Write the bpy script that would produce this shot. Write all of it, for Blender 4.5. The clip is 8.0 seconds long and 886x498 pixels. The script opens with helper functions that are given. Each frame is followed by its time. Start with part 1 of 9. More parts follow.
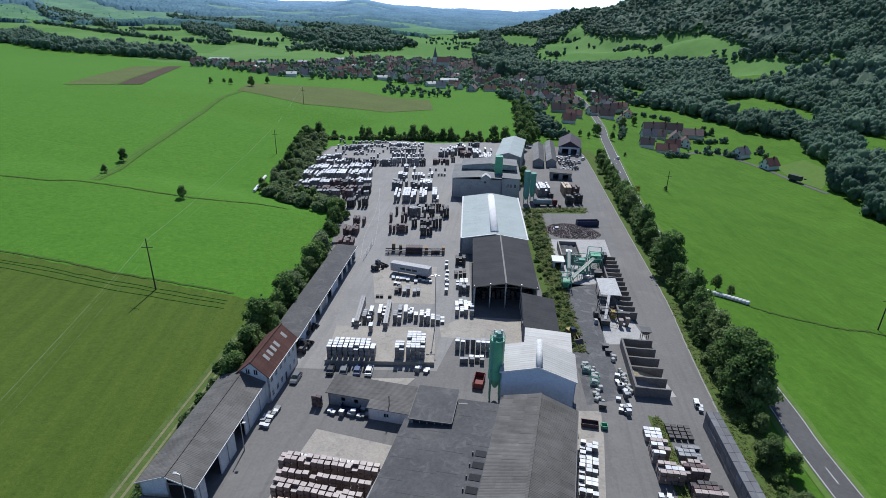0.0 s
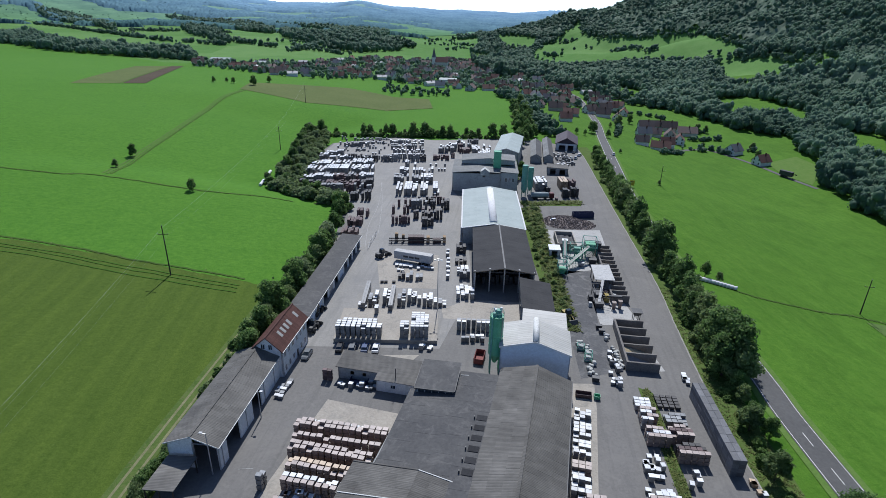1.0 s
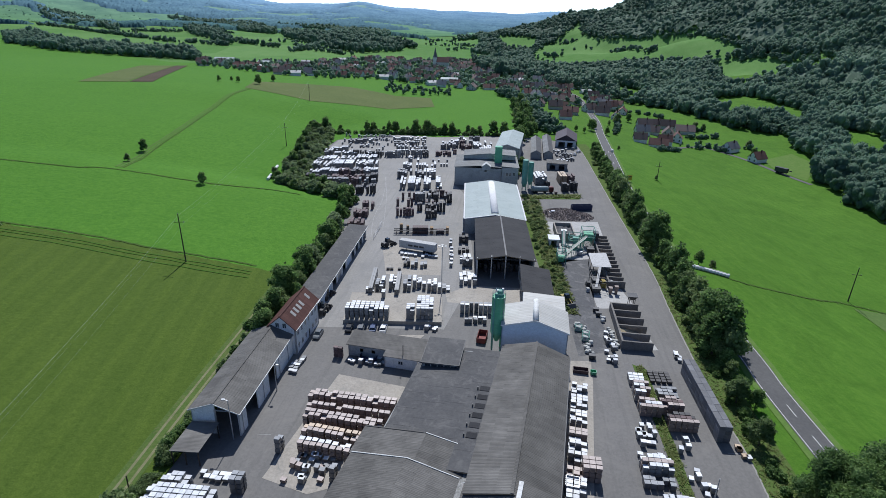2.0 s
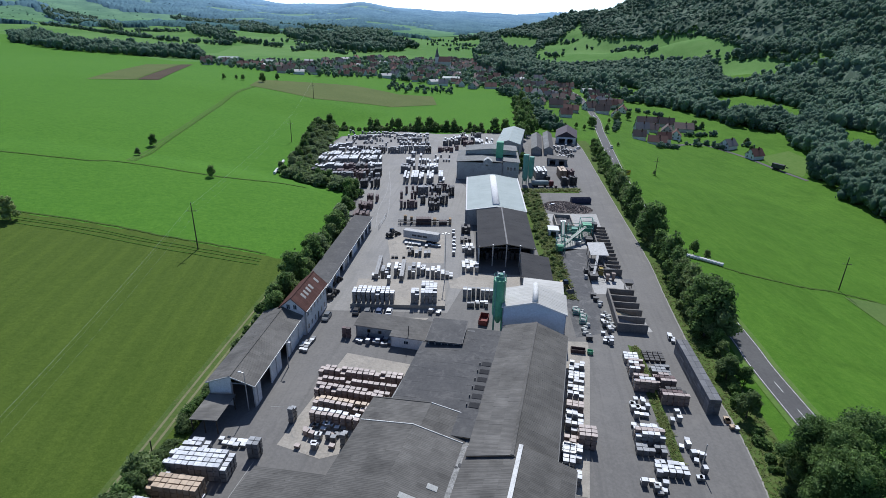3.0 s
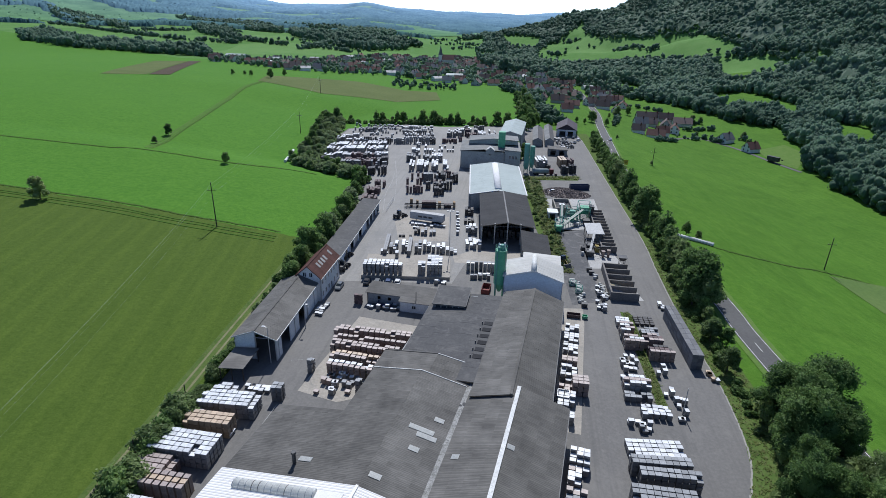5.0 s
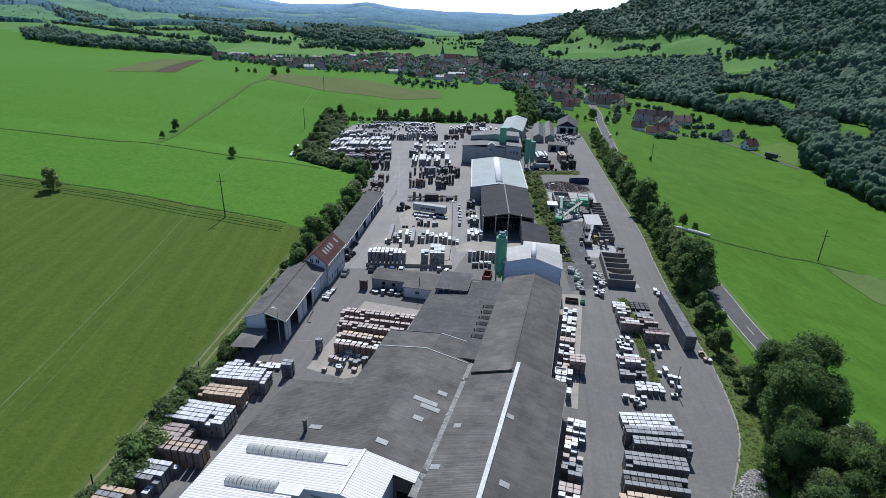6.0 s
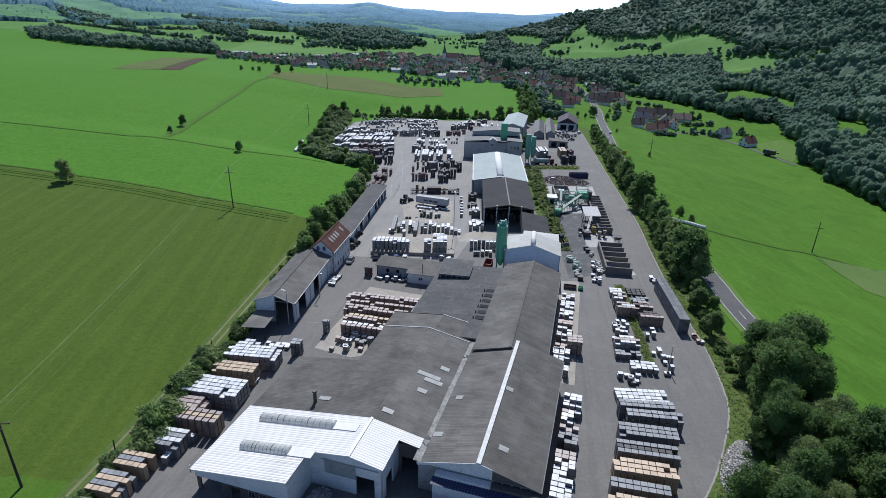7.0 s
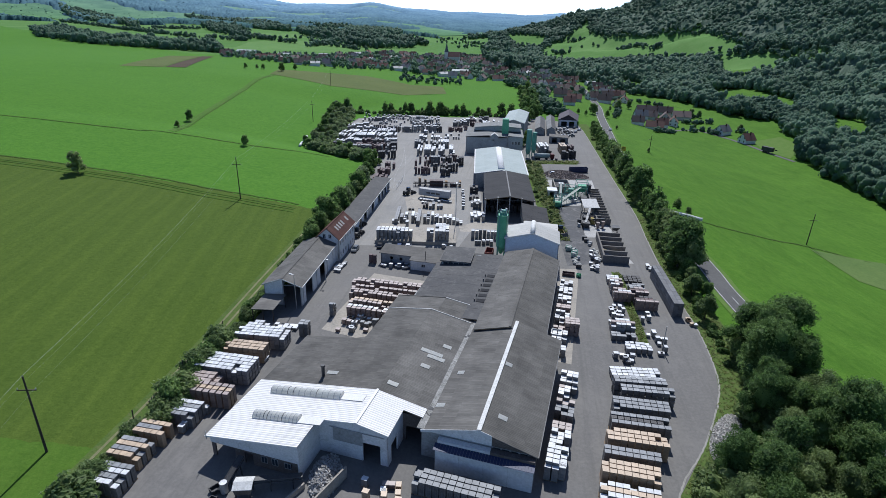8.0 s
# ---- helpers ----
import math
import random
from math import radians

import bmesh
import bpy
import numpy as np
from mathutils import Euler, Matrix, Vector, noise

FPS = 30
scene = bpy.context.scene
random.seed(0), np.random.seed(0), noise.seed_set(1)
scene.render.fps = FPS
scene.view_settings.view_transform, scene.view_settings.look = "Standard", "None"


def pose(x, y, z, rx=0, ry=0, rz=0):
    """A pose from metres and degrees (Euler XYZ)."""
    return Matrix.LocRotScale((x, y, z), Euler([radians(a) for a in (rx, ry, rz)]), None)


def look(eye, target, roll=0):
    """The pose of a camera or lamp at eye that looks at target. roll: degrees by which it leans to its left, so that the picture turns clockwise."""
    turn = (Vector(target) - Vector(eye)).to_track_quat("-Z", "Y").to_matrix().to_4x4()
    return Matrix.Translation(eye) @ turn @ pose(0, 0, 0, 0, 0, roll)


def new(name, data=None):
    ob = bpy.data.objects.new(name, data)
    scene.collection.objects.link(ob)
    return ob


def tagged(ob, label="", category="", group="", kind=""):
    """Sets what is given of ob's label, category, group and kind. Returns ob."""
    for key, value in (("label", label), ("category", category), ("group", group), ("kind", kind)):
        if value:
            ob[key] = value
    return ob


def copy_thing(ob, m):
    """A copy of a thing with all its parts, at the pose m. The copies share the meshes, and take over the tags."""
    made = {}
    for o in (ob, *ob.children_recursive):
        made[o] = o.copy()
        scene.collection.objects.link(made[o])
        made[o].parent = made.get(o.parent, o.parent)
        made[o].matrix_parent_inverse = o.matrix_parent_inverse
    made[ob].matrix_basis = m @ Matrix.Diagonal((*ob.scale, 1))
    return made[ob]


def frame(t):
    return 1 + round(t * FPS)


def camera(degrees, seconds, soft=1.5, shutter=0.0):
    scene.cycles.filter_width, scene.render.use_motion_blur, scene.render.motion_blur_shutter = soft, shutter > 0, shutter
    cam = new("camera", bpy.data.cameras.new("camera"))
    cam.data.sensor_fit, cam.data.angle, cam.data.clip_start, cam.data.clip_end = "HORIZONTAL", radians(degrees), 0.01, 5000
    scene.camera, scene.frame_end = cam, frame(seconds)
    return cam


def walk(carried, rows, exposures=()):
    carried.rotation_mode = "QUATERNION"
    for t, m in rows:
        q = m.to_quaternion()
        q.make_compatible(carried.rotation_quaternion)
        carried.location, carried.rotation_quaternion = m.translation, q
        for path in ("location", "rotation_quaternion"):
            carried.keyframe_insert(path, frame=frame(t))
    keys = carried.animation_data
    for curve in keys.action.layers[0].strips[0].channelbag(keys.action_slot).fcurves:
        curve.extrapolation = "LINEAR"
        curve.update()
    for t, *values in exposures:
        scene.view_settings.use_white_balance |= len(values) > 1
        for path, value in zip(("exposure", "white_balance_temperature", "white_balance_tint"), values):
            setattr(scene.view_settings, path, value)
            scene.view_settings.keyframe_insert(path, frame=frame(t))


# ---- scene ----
# Camera: a drone that draws back over a paving-stone works.
cam = camera(77.0, 8.0, soft=0.85)
PATH = [
    (0.0, 0.00, 0.00, 81.00, 0.02, -23.35, 1.23),
    (0.5, -0.46, -4.69, 80.65, -0.09, -23.29, 1.24),
    (1.0, -0.99, -9.10, 80.21, -0.18, -23.23, 1.25),
    (1.5, -1.56, -13.44, 79.75, -0.18, -23.17, 1.27),
    (3.0, -2.62, -24.89, 78.07, -0.03, -23.06, 1.32),
    (3.5, -2.83, -28.29, 77.37, 0.03, -23.04, 1.35),
    (4.0, -3.00, -31.59, 76.68, 0.09, -23.03, 1.37),
    (4.5, -3.12, -34.78, 75.92, 0.16, -23.02, 1.38),
    (6.0, -3.45, -44.10, 73.82, 0.39, -22.98, 1.44),
    (6.5, -3.57, -47.27, 73.19, 0.45, -22.97, 1.46),
    (7.0, -3.64, -50.33, 72.51, 0.54, -22.96, 1.49),
    (7.5, -3.65, -53.31, 71.80, 0.61, -22.95, 1.52),
    (8.0, -3.69, -56.27, 71.09, 0.71, -22.95, 1.56),
]


def flight(x, y, z, yaw, pitch, roll):
    a, b = radians(yaw), radians(pitch)
    ahead = Vector((-math.sin(a) * math.cos(b), math.cos(a) * math.cos(b), math.sin(b)))
    eye = Vector((x, y, z))
    return look(eye, eye + ahead, roll)


walk(cam, [(t, flight(*row)) for t, *row in PATH], exposures=[(0.0, 0.11, 5900, 10), (8.0, 0.11, 5900, 10)])

# Light: a high summer sun straight ahead of the camera, and a clear sky.
SUN_UP, SUN_ROUND = radians(50), radians(3)
world = bpy.data.worlds.new("sky")
scene.world = world
world.use_nodes = True
wn = world.node_tree.nodes
sky = wn.new("ShaderNodeTexSky")
sky.sky_type, sky.sun_disc = "NISHITA", False
sky.sun_elevation, sky.sun_rotation = SUN_UP, SUN_ROUND
sky.air_density, sky.dust_density, sky.ozone_density = 0.44, 0.22, 1.6
wn["Background"].inputs["Strength"].default_value = 0.15
world.node_tree.links.new(sky.outputs[0], wn["Background"].inputs["Color"])
sun = new("sun", bpy.data.lights.new("sun", "SUN"))
sun.data.energy, sun.data.angle, sun.data.color = 4.3, radians(0.55), (1.0, 0.96, 0.9)
SUN_WAY = Vector((math.sin(SUN_ROUND) * math.cos(SUN_UP), math.cos(SUN_ROUND) * math.cos(SUN_UP), math.sin(SUN_UP)))
sun.matrix_world = look(SUN_WAY * 200, (0, 0, 0))

# ---- materials ----


def ramp(nt, factor, c1, c2, lo=0.3, hi=0.7):
    node = nt.nodes.new("ShaderNodeValToRGB")
    node.color_ramp.elements[0].position, node.color_ramp.elements[1].position = lo, hi
    node.color_ramp.elements[0].color, node.color_ramp.elements[1].color = (*c1, 1), (*c2, 1)
    nt.links.new(factor, node.inputs[0])
    return node.outputs[0]


def noise_of(nt, vector, scale, detail=4, rough=0.6, distort=0.0):
    node = nt.nodes.new("ShaderNodeTexNoise")
    node.inputs["Scale"].default_value, node.inputs["Detail"].default_value = scale, detail
    node.inputs["Roughness"].default_value, node.inputs["Distortion"].default_value = rough, distort
    if vector is not None:
        nt.links.new(vector, node.inputs["Vector"])
    return node.outputs[0]


def mixed(nt, factor, a, b, mode="MIX"):
    node = nt.nodes.new("ShaderNodeMix")
    node.data_type, node.blend_type = "RGBA", mode
    for value, socket in ((factor, node.inputs[0]), (a, node.inputs[6]), (b, node.inputs[7])):
        if isinstance(value, (int, float)):
            socket.default_value = value
        elif isinstance(value, tuple):
            socket.default_value = (*value, 1)
        else:
            nt.links.new(value, socket)
    return node.outputs[2]


def maths(nt, op, a, b=0.0, c=0.0):
    node = nt.nodes.new("ShaderNodeMath")
    node.operation = op
    for value, socket in zip((a, b, c), node.inputs):
        if isinstance(value, (int, float)):
            socket.default_value = value
        else:
            nt.links.new(value, socket)
    return node.outputs[0]


def bump(nt, bsdf, height, strength, distance):
    node = nt.nodes.new("ShaderNodeBump")
    node.inputs["Strength"].default_value, node.inputs["Distance"].default_value = strength, distance
    nt.links.new(height, node.inputs["Height"])
    nt.links.new(node.outputs[0], bsdf.inputs["Normal"])


def blank(name, rough=0.8, metal=0.0, spec=0.3):
    m = bpy.data.materials.new(name)
    m.use_nodes = True
    nt = m.node_tree
    bsdf = nt.nodes["Principled BSDF"]
    bsdf.inputs["Roughness"].default_value, bsdf.inputs["Metallic"].default_value = rough, metal
    bsdf.inputs["Specular IOR Level"].default_value = spec
    return m, nt, bsdf


def place(nt):
    return nt.nodes.new("ShaderNodeNewGeometry").outputs["Position"]


def local(nt):
    return nt.nodes.new("ShaderNodeTexCoord").outputs["Object"]


def milky(name, c1, c2):
    """Dusty plastic that lets daylight through."""
    m = surface(name, c1, c2, 0.6, 4.0, 0.4)
    nt = m.node_tree
    bsdf = nt.nodes["Principled BSDF"]
    through_light = nt.nodes.new("ShaderNodeBsdfTranslucent")
    nt.links.new(bsdf.inputs["Base Color"].links[0].from_socket, through_light.inputs[0])
    both = nt.nodes.new("ShaderNodeMixShader")
    both.inputs[0].default_value = 0.6
    nt.links.new(bsdf.outputs[0], both.inputs[1])
    nt.links.new(through_light.outputs[0], both.inputs[2])
    nt.links.new(both.outputs[0], nt.nodes["Material Output"].inputs[0])
    return m


def drawn_out(nt, vector, turn, scale):
    """Coordinates stretched along one way, for streaks."""
    node = nt.nodes.new("ShaderNodeMapping")
    node.vector_type = "TEXTURE"
    node.inputs["Rotation"].default_value = (0, 0, radians(turn))
    node.inputs["Scale"].default_value = scale
    nt.links.new(vector, node.inputs[0])
    return node.outputs[0]


def surface(name, c1, c2, coarse=0.25, fine=4.0, rough=0.85, metal=0.0, relief=0.3, spread=0.0, dirt=None, island=0.0, spec=0.3, grain=0.35, drawn=None, scuffs=None):
    """Two scales of mottling, optional variation from object to object or island to island, optional stains."""
    m, nt, bsdf = blank(name, rough, metal, spec)
    where = place(nt)
    big, small = noise_of(nt, where, coarse, 5, 0.6), noise_of(nt, where, fine, 6, 0.65)
    colour = ramp(nt, big, c1, c2)
    colour = mixed(nt, grain, colour, ramp(nt, small, tuple(v * 0.65 for v in c1), tuple(min(1, v * 1.25) for v in c2)))
    if dirt:
        colour = mixed(nt, ramp(nt, noise_of(nt, where, coarse * 2.7, 7, 0.7, 1.0), (0, 0, 0), (1, 1, 1), 0.52, 0.72), colour, dirt)
    if drawn:
        wear = noise_of(nt, drawn_out(nt, where, -7.0, (1.6, 34.0, 1.0)), 1.0, 5, 0.65)
        colour = mixed(nt, ramp(nt, wear, (0, 0, 0), (0.55,) * 3, 0.5, 0.72), colour, drawn)
    if scuffs:
        for scale, lo, hi, share in ((0.35, 0.56, 0.7, 0.4), (2.6, 0.6, 0.7, 0.4)):
            colour = mixed(nt, ramp(nt, noise_of(nt, where, scale, 6, 0.72, 0.4), (0, 0, 0), (share,) * 3, lo, hi), colour, scuffs)
    for amount, source in ((spread, "object"), (island, "island")):
        if amount:
            pick = nt.nodes.new("ShaderNodeObjectInfo").outputs["Random"] if source == "object" else nt.nodes.new("ShaderNodeNewGeometry").outputs["Random Per Island"]
            colour = mixed(nt, 1.0, colour, ramp(nt, pick, (1 - amount,) * 3, (1 + amount,) * 3, 0, 1), "MULTIPLY")
    nt.links.new(colour, bsdf.inputs["Base Color"])
    bump(nt, bsdf, small, relief, 0.03)
    return m


def sheeting(name, c1, c2, pitch, rough=0.8, metal=0.0, depth=0.03, spread=0.05, ribs=0.2, stain=(0.05, 0.05, 0.045)):
    """Corrugated sheet whose ribs run down the slope; pitch is the ribs' spacing along the eaves."""
    m, nt, bsdf = blank(name, rough, metal)
    here, where = local(nt), place(nt)
    split = nt.nodes.new("ShaderNodeSeparateXYZ")
    nt.links.new(here, split.inputs[0])
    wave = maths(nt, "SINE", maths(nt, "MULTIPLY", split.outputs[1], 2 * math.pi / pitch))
    colour = ramp(nt, noise_of(nt, where, 0.16, 6, 0.65), c1, c2, 0.32, 0.68)
    stretch = nt.nodes.new("ShaderNodeMapping")
    stretch.inputs["Scale"].default_value = (0.25, 2.2, 0.25)
    nt.links.new(here, stretch.inputs[0])
    streaks = noise_of(nt, stretch.outputs[0], 0.9, 6, 0.7)
    colour = mixed(nt, ramp(nt, streaks, (0, 0, 0), (0.55,) * 3, 0.48, 0.75), colour, stain)
    # shade between the ribs is painted in: darker troughs, lighter crests
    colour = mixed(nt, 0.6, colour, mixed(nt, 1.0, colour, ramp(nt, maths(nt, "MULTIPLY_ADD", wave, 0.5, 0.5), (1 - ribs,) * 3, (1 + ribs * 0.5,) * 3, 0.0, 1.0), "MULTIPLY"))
    pick = nt.nodes.new("ShaderNodeObjectInfo").outputs["Random"]
    colour = mixed(nt, 1.0, colour, ramp(nt, pick, (1 - spread,) * 3, (1 + spread,) * 3, 0, 1), "MULTIPLY")
    nt.links.new(colour, bsdf.inputs["Base Color"])
    bump(nt, bsdf, wave, 0.5, depth)
    return m


def foliage(name, c1, c2, scale=0.35, hue=0.25, spec=0.25):
    m, nt, bsdf = blank(name, 0.6, 0.0, spec)
    pick = nt.nodes.new("ShaderNodeNewGeometry").outputs["Random Per Island"]
    colour = ramp(nt, pick, c1, c2, 0.0, 1.0)
    colour = mixed(nt, 1.0, colour, ramp(nt, noise_of(nt, place(nt), scale, 3), (0.65, 0.7, 0.6), (1.25, 1.2, 1.1)), "MULTIPLY")
    each = nt.nodes.new("ShaderNodeObjectInfo").outputs["Random"]
    colour = mixed(nt, 1.0, colour, ramp(nt, each, (1 - hue, 1 - hue * 0.8, 1 - hue), (1 + hue, 1 + hue * 0.8, 1 + hue * 0.5), 0, 1), "MULTIPLY")
    nt.links.new(colour, bsdf.inputs["Base Color"])
    glow = nt.nodes.new("ShaderNodeBsdfTranslucent")
    nt.links.new(colour, glow.inputs[0])
    both = nt.nodes.new("ShaderNodeMixShader")
    both.inputs[0].default_value = 0.55
    nt.links.new(bsdf.outputs[0], both.inputs[1])
    nt.links.new(glow.outputs[0], both.inputs[2])
    nt.links.new(both.outputs[0], nt.nodes["Material Output"].inputs[0])
    return m


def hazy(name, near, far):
    """The colour of a backdrop of hills, haze painted in: paler and bluer with distance."""
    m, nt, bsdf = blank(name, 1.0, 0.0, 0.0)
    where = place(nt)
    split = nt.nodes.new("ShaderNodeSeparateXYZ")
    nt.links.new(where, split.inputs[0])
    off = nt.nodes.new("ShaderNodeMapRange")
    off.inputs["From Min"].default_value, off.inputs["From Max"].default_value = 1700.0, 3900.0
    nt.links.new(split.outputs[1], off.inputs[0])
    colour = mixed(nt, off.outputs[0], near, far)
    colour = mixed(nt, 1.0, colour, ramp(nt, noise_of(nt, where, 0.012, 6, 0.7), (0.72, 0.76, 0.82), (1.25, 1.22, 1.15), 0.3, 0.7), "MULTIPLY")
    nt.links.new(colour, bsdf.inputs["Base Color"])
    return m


def meadow():
    """Grass over the whole country: mown and lush stretches, tractor lines, farther off a patchwork of fields."""
    m, nt, bsdf = blank("meadow_grass", 0.95, 0.0, 0.08)
    where = place(nt)
    split = nt.nodes.new("ShaderNodeSeparateXYZ")
    nt.links.new(where, split.inputs[0])
    px, py = split.outputs[0], split.outputs[1]
    lush = ramp(nt, noise_of(nt, where, 0.016, 7, 0.68, 0.5), (0.0499, 0.1712, 0.0167), (0.0885, 0.2268, 0.025), 0.35, 0.65)
    lush = mixed(nt, 0.38, lush, ramp(nt, noise_of(nt, where, 0.11, 6, 0.75, 0.8), (0.0409, 0.137, 0.0135), (0.1066, 0.2482, 0.0281), 0.36, 0.64))
    lush = mixed(nt, 0.5, lush, ramp(nt, noise_of(nt, where, 0.6, 6, 0.7), (0.0375, 0.1156, 0.0116), (0.1179, 0.2525, 0.0292), 0.36, 0.64))
    mown = ramp(nt, noise_of(nt, where, 0.03, 7, 0.7, 0.6), (0.0554, 0.1007, 0.0139), (0.0866, 0.1349, 0.0213))
    mown = mixed(nt, 0.45, mown, ramp(nt, noise_of(nt, where, 0.9, 5, 0.7), (0.0423, 0.0789, 0.0111), (0.1088, 0.1558, 0.0277), 0.36, 0.64))
    mown = mixed(nt, 0.24, mown, ramp(nt, noise_of(nt, drawn_out(nt, where, 5.7, (1.3, 26.0, 1.0)), 1.0, 5, 0.7), (0.0464, 0.0836, 0.012), (0.1057, 0.1501, 0.0277), 0.36, 0.64))
    lush = mixed(nt, 0.14, lush, ramp(nt, noise_of(nt, drawn_out(nt, where, -6.0, (16.0, 1.6, 1.0)), 1.0, 5, 0.7), (0.0431, 0.1305, 0.0125), (0.1213, 0.244, 0.0281), 0.36, 0.64))
    lush = mixed(nt, 0.3, lush, ramp(nt, noise_of(nt, where, 2.6, 5, 0.75), (0.0318, 0.107, 0.0095), (0.1304, 0.2729, 0.0334), 0.36, 0.64))
    mown = mixed(nt, 0.25, mown, ramp(nt, noise_of(nt, where, 3.0, 5, 0.75), (0.0352, 0.0684, 0.0085), (0.1259, 0.1757, 0.0314), 0.36, 0.64))
    # mowing lines, parallel to the works
    lines = maths(nt, "SINE", maths(nt, "MULTIPLY", maths(nt, "ADD", maths(nt, "MULTIPLY", py, 0.10), px), 0.9))
    mown = mixed(nt, 0.5, mown, mixed(nt, 1.0, mown, ramp(nt, lines, (0.9, 0.92, 0.9), (1.08, 1.06, 1.0), 0, 1), "MULTIPLY"))
    edge = maths(nt, "ADD", maths(nt, "ADD", py, maths(nt, "MULTIPLY", px, 0.12)), maths(nt, "MULTIPLY", noise_of(nt, where, 0.15, 3), 5.0))
    near_left = maths(nt, "MULTIPLY", maths(nt, "LESS_THAN", edge, 140.0), maths(nt, "LESS_THAN", px, -40.0))
    strip = maths(nt, "GREATER_THAN", maths(nt, "ADD", py, maths(nt, "MULTIPLY", noise_of(nt, where, 0.3, 3), 3.0)), 18.5)
    colour = mixed(nt, maths(nt, "MULTIPLY", near_left, maths(nt, "MULTIPLY_ADD", strip, 0.4, 0.6)), lush, mown)
    # the taller, yellower hay meadow on the other side of the road
    hay = mixed(nt, 1.0, lush, ramp(nt, noise_of(nt, where, 0.045, 7, 0.72, 0.9), (0.74, 0.72, 0.66), (1.12, 1.02, 1.0), 0.34, 0.66), "MULTIPLY")
    hay = mixed(nt, 0.3, hay, ramp(nt, noise_of(nt, drawn_out(nt, where, 12.0, (1.6, 18.0, 1.0)), 1.0, 6, 0.7), (0.053, 0.13, 0.0126), (0.1113, 0.205, 0.0292), 0.36, 0.64))
    colour = mixed(nt, maths(nt, "GREATER_THAN", px, 66.0), colour, hay)
    # patchwork of far fields
    cells = nt.nodes.new("ShaderNodeTexVoronoi")
    cells.inputs["Scale"].default_value = 0.0065
    nt.links.new(where, cells.inputs["Vector"])
    patch = nt.nodes.new("ShaderNodeSeparateColor")
    nt.links.new(cells.outputs["Color"], patch.inputs[0])
    fields = ramp(nt, patch.outputs[0], (0.07, 0.175, 0.03), (0.125, 0.235, 0.065), 0.2, 0.95)
    fields = mixed(nt, 0.4, fields, ramp(nt, noise_of(nt, where, 0.05, 5), (0.075, 0.18, 0.035), (0.145, 0.245, 0.075)))
    beyond = maths(nt, "SUBTRACT", py, maths(nt, "MULTIPLY", maths(nt, "MAXIMUM", maths(nt, "SUBTRACT", -350.0, px), 0.0), 0.9))
    far = maths(nt, "GREATER_THAN", beyond, 720.0)
    colour = mixed(nt, far, colour, fields)
    nt.links.new(colour, bsdf.inputs["Base Color"])
    bump(nt, bsdf, noise_of(nt, where, 1.1, 6, 0.75), 0.7, 0.25)
    return m


GRASS = meadow()
ROUGH_GRASS = surface("rough_grass", (0.062, 0.112, 0.025), (0.11, 0.155, 0.045), 0.35, 2.5, 0.95, relief=0.9, dirt=(0.135, 0.14, 0.06), spec=0.04)
ASPHALT = surface("yard_asphalt", (0.128, 0.123, 0.116), (0.182, 0.174, 0.163), 0.03, 1.6, 0.8, relief=0.04, dirt=(0.2, 0.19, 0.175), grain=0.3, drawn=(0.105, 0.102, 0.098), scuffs=(0.225, 0.213, 0.195))
ROAD = surface("road_asphalt", (0.078, 0.077, 0.075), (0.108, 0.106, 0.103), 0.06, 1.4, 0.8, relief=0.15)
DARK_ASPHALT = surface("gritty_dark_asphalt", (0.075, 0.075, 0.08), (0.12, 0.12, 0.12), 0.09, 1.5, 0.9, relief=0.3, dirt=(0.2, 0.195, 0.19), scuffs=(0.2, 0.195, 0.185))
CONCRETE = surface("worn_concrete", (0.29, 0.262, 0.222), (0.395, 0.362, 0.312), 0.12, 1.8, 0.85, relief=0.2, dirt=(0.22, 0.21, 0.19))
PALE_CONCRETE = surface("bleached_concrete", (0.33, 0.325, 0.31), (0.45, 0.44, 0.42), 0.15, 1.8, 0.85, relief=0.2, dirt=(0.26, 0.25, 0.235))
BAY_CONCRETE = surface("stained_bay_concrete", (0.13, 0.12, 0.111), (0.225, 0.209, 0.192), 0.4, 3.0, 0.9, relief=0.4, dirt=(0.13, 0.118, 0.105))
EARTH = surface("ploughed_earth", (0.075, 0.06, 0.042), (0.105, 0.083, 0.06), 0.05, 0.8, 0.95, relief=0.5, spec=0.04)
STUBBLE = surface("stubble_field", (0.098, 0.130, 0.044), (0.135, 0.160, 0.06), 0.03, 0.6, 0.95, relief=0.4, spec=0.04)
TRACK = surface("gravel_track", (0.15, 0.16, 0.075), (0.235, 0.23, 0.13), 0.3, 2.0, 0.95, relief=0.4, spec=0.05)
WHITE_PAINT = surface("road_paint", (0.6, 0.6, 0.58), (0.75, 0.75, 0.72), 1.0, 6.0, 0.7)
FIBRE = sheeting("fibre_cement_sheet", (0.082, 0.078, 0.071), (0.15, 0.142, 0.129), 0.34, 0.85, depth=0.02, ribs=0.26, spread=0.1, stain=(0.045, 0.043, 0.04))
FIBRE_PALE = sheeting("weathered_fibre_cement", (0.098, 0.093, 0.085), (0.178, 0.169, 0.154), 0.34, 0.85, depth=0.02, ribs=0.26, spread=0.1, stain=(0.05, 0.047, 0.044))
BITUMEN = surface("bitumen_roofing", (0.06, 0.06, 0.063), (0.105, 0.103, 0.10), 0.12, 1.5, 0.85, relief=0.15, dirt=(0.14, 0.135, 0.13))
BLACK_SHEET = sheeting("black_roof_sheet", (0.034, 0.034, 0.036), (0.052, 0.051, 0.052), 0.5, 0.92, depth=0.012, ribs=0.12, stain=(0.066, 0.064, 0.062))
